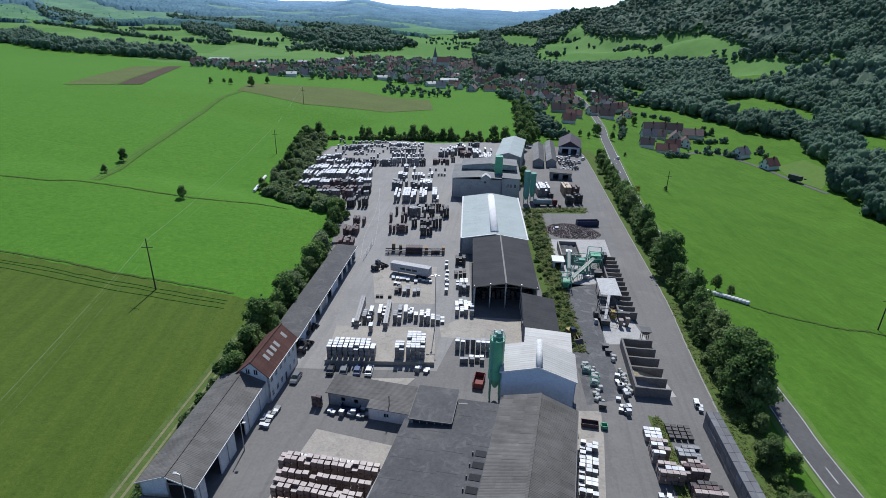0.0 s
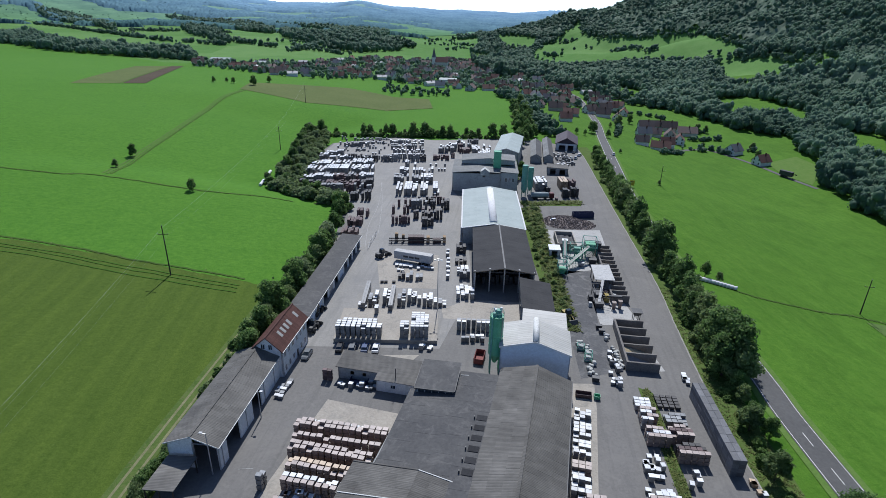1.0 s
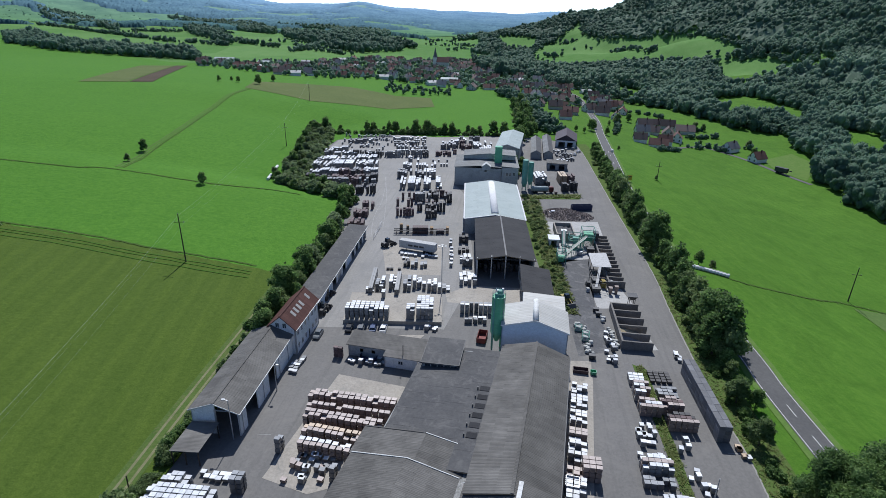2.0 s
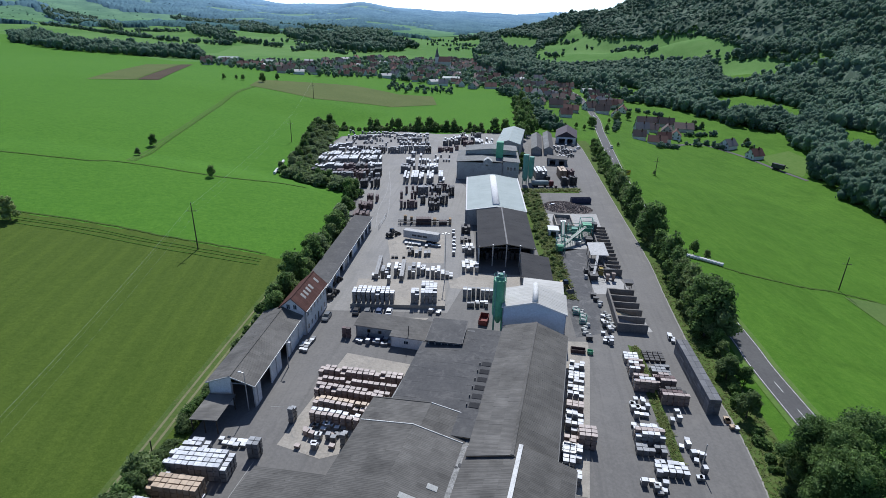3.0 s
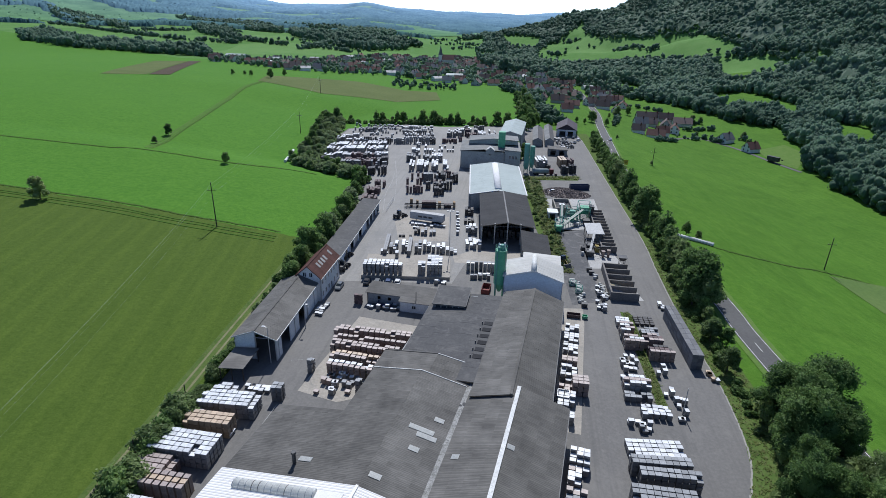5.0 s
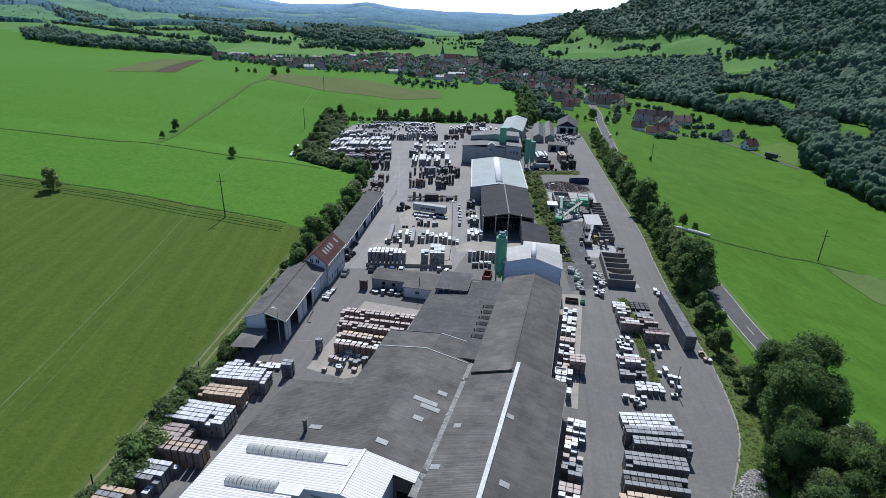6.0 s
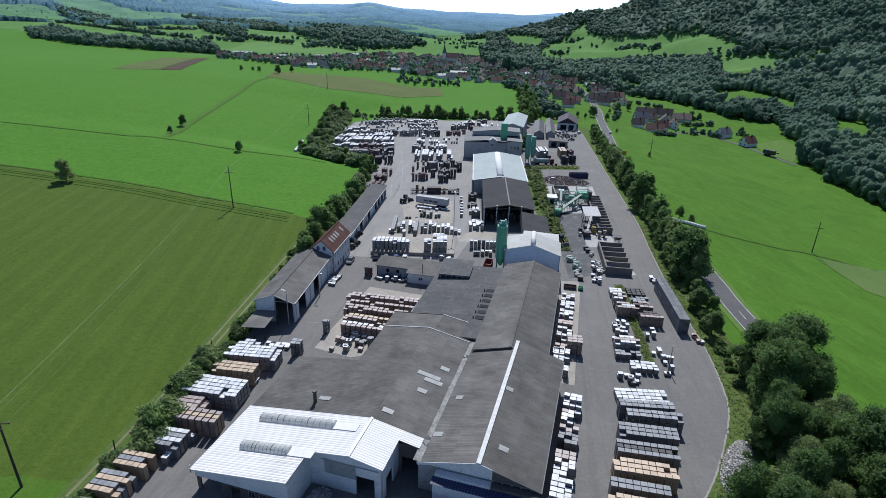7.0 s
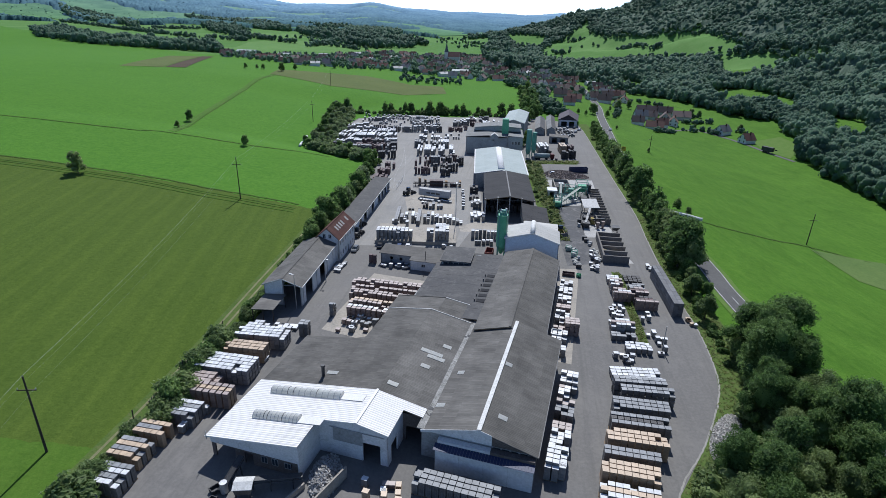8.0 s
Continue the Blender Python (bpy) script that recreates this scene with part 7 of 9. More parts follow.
belt_bridge(plant, (0.3, 0.6, 1.6), (10.4, 13.4, 5.2), 1.0, GREEN_STEEL)
belt_bridge(plant, (8.6, 9.0, 1.6), (0.6, 5.4, 4.6), 0.9, TEAL_STEEL)
belt_bridge(plant, (1.4, 2.2, 1.6), (2.6, 19.0, 5.0), 0.8, TEAL_STEEL)
belt_bridge(plant, (4.6, 15.6, 2.6), (11.0, 16.6, 5.2), 0.8, GREEN_STEEL)
for u, v, w, d, z0, z1, m in ((9.6, 15.2, 3.4, 3.2, 2.4, 5.2, GREEN_STEEL), (13.2, 15.6, 1.8, 2.6, 1.2, 5.6, DARK_STEEL), (5.6, 14.2, 2.2, 2.2, 1.4, 3.8, TEAL_STEEL), (1.6, 18.4, 2.0, 2.0, 2.2, 4.8, GALV), (-0.8, -1.0, 2.2, 2.2, 0.5, 2.4, GREEN_STEEL), (10.2, 8.4, 2.6, 3.0, 0.4, 2.2, DARK_STEEL), (6.2, 6.4, 2.2, 1.8, 0.3, 1.7, GALV)):
    bm = bmesh.new()
    hexa(bm, [(u + 0.3, v + 0.3, z0), (u + w - 0.3, v + 0.3, z0), (u + w - 0.3, v + d - 0.3, z0), (u + 0.3, v + d - 0.3, z0)], [(u, v, z1), (u + w, v, z1), (u + w, v + d, z1), (u, v + d, z1)])
    part("hopper", bm, m, plant)
    for a, b in ((u + 0.4, v + 0.4), (u + w - 0.4, v + 0.4), (u + w - 0.4, v + d - 0.4), (u + 0.4, v + d - 0.4)):
        bar(plant, "leg", m, (a, b, 0), (a, b, z0 + 0.6), 0.2, 0.2)
# open frame of the tower, the frame at the belts' foot, rails and ladder
for u0, u1, v0, v1, top in ((8.8, 13.4, 14.4, 18.8, 7.0), (-1.2, 1.8, -1.4, 1.8, 4.6), (4.2, 8.4, 13.4, 17.0, 5.0)):
    for u in (u0, u1):
        for v in (v0, v1):
            bar(plant, "column", TEAL_STEEL, (u, v, 0), (u, v, top), 0.2, 0.2)
    for z in (top * 0.6, top):
        for p, q in (((u0, v0), (u1, v0)), ((u1, v0), (u1, v1)), ((u1, v1), (u0, v1)), ((u0, v1), (u0, v0))):
            bar(plant, "beam", TEAL_STEEL, (*p, z), (*q, z), 0.14, 0.18)
    bar(plant, "brace", TEAL_STEEL, (u0, v0, 0.2), (u1, v0, top * 0.6), 0.1, 0.1)
    bar(plant, "brace", TEAL_STEEL, (u1, v1, 0.2), (u0, v1, top * 0.6), 0.1, 0.1)
for z in (4.2,):
    bm = bmesh.new()
    for u0, u1, v0, v1 in ((8.6, 13.6, 14.2, 14.25), (8.6, 8.65, 14.2, 19.0), (13.55, 13.6, 14.2, 19.0)):
        box(bm, u0, u1, v0, v1, z + 0.5, z + 0.56)
        box(bm, u0, u1, v0, v1, z + 1.0, z + 1.06)
    box(bm, 8.6, 13.6, 14.2, 15.0, z - 0.08, z)
    part("walkway", bm, TEAL_STEEL, plant)
for k in range(11):
    bar(plant, "rung", GALV, (8.9, 14.1, 0.4 + 0.38 * k), (9.4, 14.1, 0.4 + 0.38 * k), 0.05, 0.05)
canopy = thing("crusher_canopy", "pale sheet canopy on posts over crushing machines", "canopy", 47.4, 146.6, 6)
bm = bmesh.new()
slab(bm, [(-0.4, -0.5, 4.4), (5.4, -1.2, 4.8), (5.4, 10.5, 4.8), (-0.4, 10.5, 4.4)], 0.14)
part("roof", bm, TRAILER_GREY, canopy)
for u in (0, 5):
    for v in (0, 5, 10):
        bar(canopy, "post", DARK_STEEL, (u, v, 0), (u, v, 4.4), 0.2, 0.2)
crusher = thing("crusher", "dark crushing machine with a belt and steel frame", "crusher", 44.4, 134.6, 6)
for u, v, w, d, z0, z1 in ((0, 0, 2.6, 3.6, 0.6, 2.2), (0.4, 4.2, 2.4, 3.2, 0.8, 3.0), (5.0, 0.6, 1.2, 1.4, 0, 2.4), (6.8, 1.0, 1.2, 1.2, 0, 2.8)):
    bm = bmesh.new()
    hexa(bm, [(u + 0.3, v + 0.3, z0), (u + w - 0.3, v + 0.3, z0), (u + w - 0.3, v + d - 0.3, z0), (u + 0.3, v + d - 0.3, z0)], [(u, v, z1), (u + w, v, z1), (u + w, v + d, z1), (u, v + d, z1)])
    part("frame_box", bm, DARK_STEEL if w > 2 else STONE_ROSE, crusher)
    for a in (u + 0.3, u + w - 0.3):
        bar(crusher, "leg", DARK_STEEL, (a, v + 0.4, 0), (a, v + 0.4, z0 + 0.4), 0.2, 0.2)
bar(crusher, "belt", DARK_STEEL, (1.0, 7.5, 1.0), (8.2, 3.2, 3.4), 0.9, 0.3)
bar(crusher, "belt", TRAILER_GREY, (1.2, 1.0, 2.2), (3.6, 11.5, 4.4), 0.8, 0.25)
for u, v, w, d, h, m in ((-1.6, 1.6, 1.2, 1.4, 1.3, TRAILER_GREY), (3.4, 5.0, 1.6, 2.2, 2.4, DULL_YELLOW), (3.0, 8.6, 2.2, 2.4, 2.0, STONE_RUST), (-1.2, 5.2, 1.4, 1.8, 1.6, DARK_STEEL), (6.2, 6.8, 1.2, 2.2, 1.8, GALV)):
    bm = bmesh.new()
    hexa(bm, [(u, v, 0.1), (u + w, v, 0.1), (u + w, v + d, 0.1), (u, v + d, 0.1)], [(u + 0.2, v + 0.1, h), (u + w - 0.1, v + 0.2, h), (u + w - 0.2, v + d - 0.1, h * 0.9), (u + 0.1, v + d - 0.2, h)])
    part("housing", bm, m, crusher)
for u, v in ((0.2, 9.2), (2.4, 9.4), (0.4, 3.8), (2.6, 3.9), (4.8, 3.2)):
    bar(crusher, "post", DARK_STEEL, (u, v, 0), (u, v, 4.2), 0.16, 0.16)
for p, q in (((0.2, 9.2), (2.4, 9.4)), ((0.4, 3.8), (2.6, 3.9)), ((0.4, 3.8), (0.2, 9.2)), ((2.6, 3.9), (2.4, 9.4)), ((2.6, 3.9), (4.8, 3.2))):
    bar(crusher, "rail", DARK_STEEL, (*p, 4.1), (*q, 4.1), 0.12, 0.14)
    bar(crusher, "rail", DARK_STEEL, (*p, 2.4), (*q, 2.4), 0.1, 0.1)
hopper = thing("feed_hopper", "steel feed hopper on legs at the end of a belt", "hopper", 52.9, 127.0, 6)
bm = bmesh.new()
hexa(bm, [(0.9, 0.9, 2.2), (1.9, 0.9, 2.2), (1.9, 1.9, 2.2), (0.9, 1.9, 2.2)], [(0, 0, 3.6), (2.8, 0, 3.6), (2.8, 2.8, 3.6), (0, 2.8, 3.6)])
part("funnel", bm, DARK_STEEL, hopper)
for u in (0.6, 2.2):
    for v in (0.6, 2.2):
        bar(hopper, "leg", DARK_STEEL, (u, v, 0), (u, v, 3.2), 0.16, 0.16)


TRACK_STONE = surface("dusty_field_stone", (0.32, 0.305, 0.275), (0.5, 0.48, 0.44), 0.6, 4.0, 0.95, relief=0.6, island=0.25)


def rubble(name, material, label, x, y, rx, ry, tall, count, size, seed, heading=0.0):
    """A heap of broken pieces, larger ones showing at the surface."""
    r = random.Random(seed)
    bm = bmesh.new()
    for _ in range(count):
        a, d = r.uniform(0, 2 * math.pi), math.sqrt(r.random())
        px, py = rx * d * math.cos(a), ry * d * math.sin(a)
        pz = tall * (1 - d) ** 0.8 + r.uniform(-0.1, 0.15)
        s = r.uniform(*size)
        m = pose(px, py, max(0.1, pz), r.uniform(0, 360), r.uniform(0, 360), r.uniform(0, 360)) @ Matrix.Diagonal((s, s * r.uniform(0.5, 1), s * r.uniform(0.3, 0.8), 1))
        n = len(bm.verts)
        bmesh.ops.create_cube(bm, size=1.0, matrix=m)
    ring = [[bm.verts.new((rx * k / 6 * math.cos(a * math.pi / 8), ry * k / 6 * math.sin(a * math.pi / 8), max(0.02, tall * (1 - k / 6) ** 0.8 - 0.12))) for a in range(16)] for k in range(1, 7)]
    for q, w in zip(ring, ring[1:]):
        for i in range(16):
            bm.faces.new((q[i], w[i], w[(i + 1) % 16], q[(i + 1) % 16]))
    bm.faces.new(ring[0])
    return solo(name, bm, material, label, "rubble heap", x, y, heading, kind="stuff")


rubble("brick_rubble", BRICK_RUBBLE, "broad heap of broken reddish bricks", 49.6, 208.5, 8.6, 8.2, 2.1, 1500, (0.15, 0.42), 3)
rubble("brick_rubble", BRICK_RUBBLE, "low heap of broken grey stones and bricks", 55.6, 206.0, 6.6, 6.0, 1.5, 900, (0.15, 0.42), 13)
rubble("concrete_rubble", RUBBLE, "heap of broken white concrete pieces against a wall", -23.0, 13.4, 2.6, 5.0, 2.0, 700, (0.14, 0.5), 4)
rubble("boulder_heap", TRACK_STONE, "pale heap of stones and gravel at the edge of the lane", 48.6, 26.2, 2.5, 8.0, 1.7, 1500, (0.08, 0.32), 5, 33)
retaining = thing("concrete_partition", "free-standing precast concrete wall beside the rubble", "wall", -19.6, 13.6, 28)
for k in range(5):
    bm = bmesh.new()
    box(bm, 0, 0.3, -1.9 * (k + 1) + 0.02, -1.9 * k - 0.02, 0, 2.4)
    box(bm, -0.3, 0.3, -1.9 * (k + 1) + 0.02, -1.9 * k - 0.02, 0, 0.25)
    part("wall_element", bm, CONCRETE, retaining)
strewn(["tan", "light"], -17.5, -15.5, 9.0, 12.0, 2)
strewn(["rose", "tan", "light"], -13.5, -8.5, 8.0, 12.5, 9)
rows_of(["grey"], -8.6, 10.4, 15.5, 12, 3, 3)
screen = thing("screening_machine", "pale box-shaped screening machine with a belt before the white hall", "screening machine", -36.0, 7.6, -6)
bm = bmesh.new()
hexa(bm, [(0.2, 0.2, 1.2), (2.6, 0.2, 1.2), (2.6, 2.4, 1.2), (0.2, 2.4, 1.2)], [(0, 0, 2.5), (2.8, 0, 2.5), (2.8, 2.6, 2.5), (0, 2.6, 2.5)])
part("housing", bm, OLD_BRICK, screen)
bm = bmesh.new()
slab(bm, [(-0.1, -0.1, 2.5), (2.9, -0.1, 2.5), (2.9, 1.3, 2.9), (-0.1, 1.3, 2.9)], 0.1)
slab(bm, [(-0.1, 1.3, 2.9), (2.9, 1.3, 2.9), (2.9, 2.7, 2.5), (-0.1, 2.7, 2.5)], 0.1)
part("hood", bm, RIDGE_PALE, screen, "pale dusty sheet hood")
for u in (0.3, 2.5):
    for v in (0.3, 2.3):
        bar(screen, "leg", DARK_STEEL, (u, v, 0), (u, v, 1.4), 0.2, 0.2)
belt_bridge(screen, (-2.4, 1.6, 0.9), (-0.2, 6.8, 3.0), 0.9, DARK_STEEL)
belt_bridge(screen, (2.6, 2.2, 2.4), (10.2, 3.0, 2.0), 0.9, DARK_STEEL)
bm = bmesh.new()
tube(bm, (-1.9, 1.9, 0.3), (-1.9, 1.9, 2.3), 0.6, 0.6, 12)
part("drum", bm, GALV, screen)
for x, y, h in ((-39.6, 6.4, 20), (-38.4, 4.6, 70), (-40.2, 9.0, 40)):
    skip(x, y, h, DARK_STEEL, "small dark steel tub with scrap", 1.2, 1.6, 0.8)
kerb = thing("low_wall", "low pale concrete wall before the white hall", "wall", -28.1, 7.8, 33)
for k in range(2):
    bm = bmesh.new()
    box(bm, 0, 0.3, 2.0 * k, 2.0 * k + 1.97, 0, 1.0)
    part("wall_element", bm, CONCRETE, kerb)
rows_of(["light", "grey"], -37.8, 91.5, 7, 2, 6, 1, fill=0.8, loose=0.3)
strewn(["light", "grey", "wrap"], -24.0, -12.0, 95.2, 97.8, 16, 0.0, (1, 1, 2))
rows_of(["rust"], -28.2, 98.4, 12, 2, 1, 4)
skip(-21.5, 98.0, 100, BLUE_STEEL, "dark blue flat trailer with tubing", 2.0, 4.2, 1.2)
strewn(["light"], -7.0, -5.0, 87.0, 94.0, 4)
for x, y, long in ((-23.1, 130.5, 14.5), (-15.2, 129.6, 13.0)):
    beams = thing("beam_stack", "long stack of pale concrete beams on bearers", "beam stack", x, y, 0, 0.06)
    for k in range(4):
        for u in (-0.62, 0.02):
            bm = bmesh.new()
            box(bm, u, u + 0.6, 0.1 * (k % 2), long - 0.1 * (k % 2), 0.12 + 0.72 * k, 0.12 + 0.72 * k + 0.62)
            part("beam", bm, STONE_LIGHT, beams)
        for v in (1.0, long / 2, long - 1.2):
            bm = bmesh.new()
            box(bm, -0.62, 0.62, v, v + 0.15, 0.72 * k, 0.72 * k + 0.12)
            part("bearer", bm, TIMBER, beams)
far_flat = thing("steel_frames_store", "long brown rack of rusty steel frames and beams", "rack", -20.6, 183.0, 88)
for u, v, w, l, h in ((-1.6, 7.2, 2.6, 6.0, 2.6), (-1.8, 14.0, 2.2, 1.2, 2.2), (-1.0, 16.4, 1.8, 3.0, 1.6), (-2.0, 2.2, 1.2, 1.2, 3.2), (-2.0, 4.8, 1.2, 1.0, 2.6), (-1.5, 20.2, 2.0, 1.0, 2.4)):
    bm = bmesh.new()
    box(bm, u, u + w, v, v + l, 0.1, h)
    for k in range(int(l / 0.6)):
        box(bm, u - 0.12, u + w + 0.12, v + 0.6 * k, v + 0.6 * k + 0.16, 0.0, h + 0.14)
    part("steel_frame", bm, STONE_RUST if l > 2 else TIMBER, far_flat)
for i in range(4):
    bar(far_flat, "beam", DARK_STEEL, (-1.5 + i, 0, 1.2 + 0.3 * (i % 2)), (-1.5 + i, 21, 1.2 + 0.3 * (i % 2)), 0.3, 0.35)
for v in (1, 5, 9, 13, 16.5):
    bar(far_flat, "support", DARK_STEEL, (-2, v, 0.9), (2, v, 0.9), 0.3, 0.2)
    for u in (-1.6, 1.6):
        bar(far_flat, "leg", DARK_STEEL, (u, v, 0), (u, v, 1.0), 0.25, 0.25)
yard_fence = thing("wire_fence", "short wire fence on thin posts in the yard", "fence", -27.6, 176.0, 6)
for i in range(8):
    bar(yard_fence, "post", GALV, (0, 2.1 * i, 0), (0, 2.1 * i, 2.0), 0.08, 0.08)
for z in (0.5, 1.0, 1.5, 1.95):
    bar(yard_fence, "wire", GALV, (0, 0, z), (0, 14.7, z), 0.03, 0.03)
hay = thing("wrapped_bales", "double row of white wrapped hay bales beside the road", "hay bales", 84.0, 158.4, 0, height(90, 156))
for i in range(24):
    bm = bmesh.new()
    u, v = 0.52 * i, -0.19 * i + 0.7 * (i % 2)
    z = height(84.0 + u, 158.4 + v) - height(90, 156)
    tube(bm, (u - 0.5, v, z + 0.55), (u + 0.5, v - 0.1, z + 0.55), 0.56, 0.56, 12)
    part("bale", bm, WHITE_WALL, hay)
sign = thing("road_sign", "yellow place sign on two posts by the road", "road sign", 94.3, 262.3, 10, height(94.3, 262.3))
for u in (-0.8, 0.8):
    bar(sign, "post", GALV, (u, 0, 0), (u, 0, 3.2), 0.08, 0.08)
bm = bmesh.new()
box(bm, -1.25, 1.25, -0.06, -0.02, 0.9, 3.6)
part("panel", bm, YELLOW_PAINT, sign)
bm = bmesh.new()
box(bm, -0.9, 0.9, -0.075, -0.065, 2.7, 3.0)
box(bm, -0.9, 0.4, -0.075, -0.065, 2.1, 2.4)
part("lettering", bm, DARK_STEEL, sign)

for kind, spots_ in joined.items():
    joined_stacks("stone_stacks", STONES[kind][0], "many " + STONES[kind][1].replace("stack of ", "").replace(" on a pallet", "") + " stacked across the yard", spots_, LIT_TOPS.get(kind))

# ---- yard patches ----
for outline, m, words in (
    ([(-36.8, 112.5), (-1, 112.5), (3, 126), (9, 140), (9, 232), (3.6, 250), (4, 276), (26, 290), (58, 364), (34, 368), (-7, 361), (-33, 366), (-71, 346), (-74, 315), (-69, 270), (-62, 243), (-44, 230), (-40, 209), (-36, 184)], PALE_YARD, "pale sun-bleached asphalt of the far yard"),
    ([(-34, 59.5), (-25, 56), (-9.5, 62), (-9.0, 87), (-25.6, 91.5)], CONCRETE, "worn concrete slab under stone stacks"),
    ([(33, 101), (43, 104), (43.5, 127), (46, 140), (50, 161), (39.5, 161), (35.4, 141)], DARK_ASPHALT, "dark gritty asphalt lane"),
    ([(40.5, 199), (62.5, 200), (60, 180), (52, 180), (50, 162), (39, 158), (38.4, 172)], PALE_CONCRETE, "pale concrete apron of the batching plant"),
    ([(44, 126.0), (55.5, 126.5), (54.5, 140), (45.0, 140)], PALE_CONCRETE, "small pale concrete apron"),
    ([(12.5, 126), (22, 124), (24, 138), (7, 139), (-0.6, 133), (0, 128)], CONCRETE, "stained concrete apron before the open hall"),
    ([(-20, 146), (-2.2, 146), (-2.0, 172), (-24, 172)], CONCRETE, "pale concrete area under stone stacks"),
    ([(-26, 108.8), (-6, 109.5), (-8, 106.5), (-13, 104.8)], CONCRETE, "pale concrete strip of parking places"),
    ([(51.6, 104.2), (54.4, 104.6), (52.4, 126.4), (50.2, 126.2)], PALE_CONCRETE, "pale concrete margin of the storage bays"),
    ([(18.8, 49.5), (24.2, 48.2), (34.0, 90), (35.6, 99), (30.2, 99)], CONCRETE, "pale concrete strip along the hall"),
):
    laid("paved_patch", outline, m, words, "paving", 0.055 if m is PALE_YARD else 0.065, 20)
for outline, words in (
    ([(42.0, 54), (44.0, 54), (48.4, 96), (45.6, 98)], "weedy grass strip between stacks"),
    ([(31.6, 121), (33.8, 121), (39.2, 160), (41.0, 222), (32.5, 226), (31.2, 176), (31.2, 141)], "overgrown strip behind the halls"),
    ([(34.6, 233.6), (63.6, 237.5), (61.6, 230.0), (38.2, 229.0)], "narrow grass strip beside the lane"),
):
    laid("grass_strip", outline, ROUGH_GRASS, words, "grass strip", 0.09, 20)
lane_marks = bmesh.new()
for line in ([(-28.9, 178), (-30.4, 200), (-29.4, 223), (-30.4, 248), (-31.5, 261)], [(-25.6, 190), (-26.4, 206), (-28.5, 234), (-31.8, 261)], [(-41, 36), (-38.6, 47), (-37.0, 55)], [(-45.5, 22), (-42.4, 32)], [(-38.4, 70.6), (-35.6, 70.9)], [(55.4, 68.2), (58.2, 68.2)]):
    ribbon(curve_through(line, 5), 0.09, 0.075, lane_marks, 8)
tagged(part("yard_marking", lane_marks, surface("worn_marking_paint", (0.3, 0.3, 0.29), (0.48, 0.48, 0.46), 0.8, 4.0, 0.9), None, "faded white lines on the yard"), "", "road marking", kind="structure")

# ---- trees, hedges and woods ----


def lobes_of(rng_, crown, tall, base):
    """Clumps of a crown: centre, radii."""
    out = [((0, 0, base + (tall - base) * 0.55), (crown * 0.62, crown * 0.62, (tall - base) * 0.42))]
    n = int(rng_.integers(15, 21))
    for i in range(n):
        a, u = 2 * math.pi * i / n + rng_.uniform(-0.3, 0.3), rng_.uniform(0.12, 0.92)
        r = crown * (0.36 + 0.42 * math.sin(math.pi * min(1, u * 1.15) ** 0.8)) * rng_.uniform(0.8, 1.15)
        s = crown * rng_.uniform(0.19, 0.40)
        out.append(((r * math.cos(a), r * math.sin(a), base + (tall - base) * u), (s, s, s * rng_.uniform(0.75, 1.05))))
    return out


def cards(rng_, lobes, count, size):
    """Small bent leaf sprays over the clumps."""
    weight = np.array([r[0] * r[1] + r[0] * r[2] for _, r in lobes])
    pick = rng_.choice(len(lobes), count, p=weight / weight.sum())
    centre, radii = np.array([c for c, _ in lobes])[pick], np.array([r for _, r in lobes])[pick]
    way = rng_.normal(size=(count, 3))
    way[:, 2] += 0.25
    way /= np.linalg.norm(way, axis=1, keepdims=True)
    at = centre + way * radii * rng_.uniform(0.74, 1.3, (count, 1))
    normal = way + rng_.normal(scale=0.55, size=(count, 3))
    normal /= np.linalg.norm(normal, axis=1, keepdims=True)
    side = np.cross(normal, rng_.normal(size=(count, 3)))
    side /= np.linalg.norm(side, axis=1, keepdims=True)
    up = np.cross(normal, side)
    s = size * rng_.uniform(0.6, 1.3, (count, 1))
    v = np.stack([at - side * s, at - up * s * 0.55 + normal * s * 0.2, at + side * s, at + up * s * 0.55 + normal * s * 0.2], 1)
    return v.reshape(-1, 3), np.arange(count * 4).reshape(-1, 4)


def ball(sub=1):
    bm = bmesh.new()
    bmesh.ops.create_icosphere(bm, subdivisions=sub, radius=1)
    v, f = np.array([q.co[:] for q in bm.verts]), [[q.index for q in g.verts] for g in bm.faces]
    bm.free()
    return v, np.array(f)


BALL1 = ball(1)


def crown_mesh(seed, crown, tall, base, count, size, material, clumped=False):
    rng_ = np.random.default_rng(seed)
    lobes = lobes_of(rng_, crown, tall, base)
    shoots = lobes
    if clumped:
        # smaller boughs grow out of each clump
        shoots = list(lobes)
        for c, r in lobes:
            for _ in range(7):
                way = rng_.normal(size=3) + np.array((0, 0, 0.35))
                way /= np.linalg.norm(way)
                small = r[0] * rng_.uniform(0.22, 0.42)
                shoots.append((tuple(np.array(c) + way * np.array(r) * rng_.uniform(0.85, 1.2)), (small, small, small * 0.75)))
    v, f = cards(rng_, shoots, count, size)
    verts, faces = [v], f.tolist()
    n = len(v)
    for c, r in lobes:
        q = BALL1[0] * np.array(r) * 0.86 * rng_.uniform(0.88, 1.12, (len(BALL1[0]), 1)) + np.array(c)
        verts.append(q)
        faces += (BALL1[1] + n).tolist()
        n += len(q)
    me = bpy.data.meshes.new("crown")
    me.from_pydata(np.concatenate(verts).tolist(), [], faces)
    me.materials.append(material)
    return me


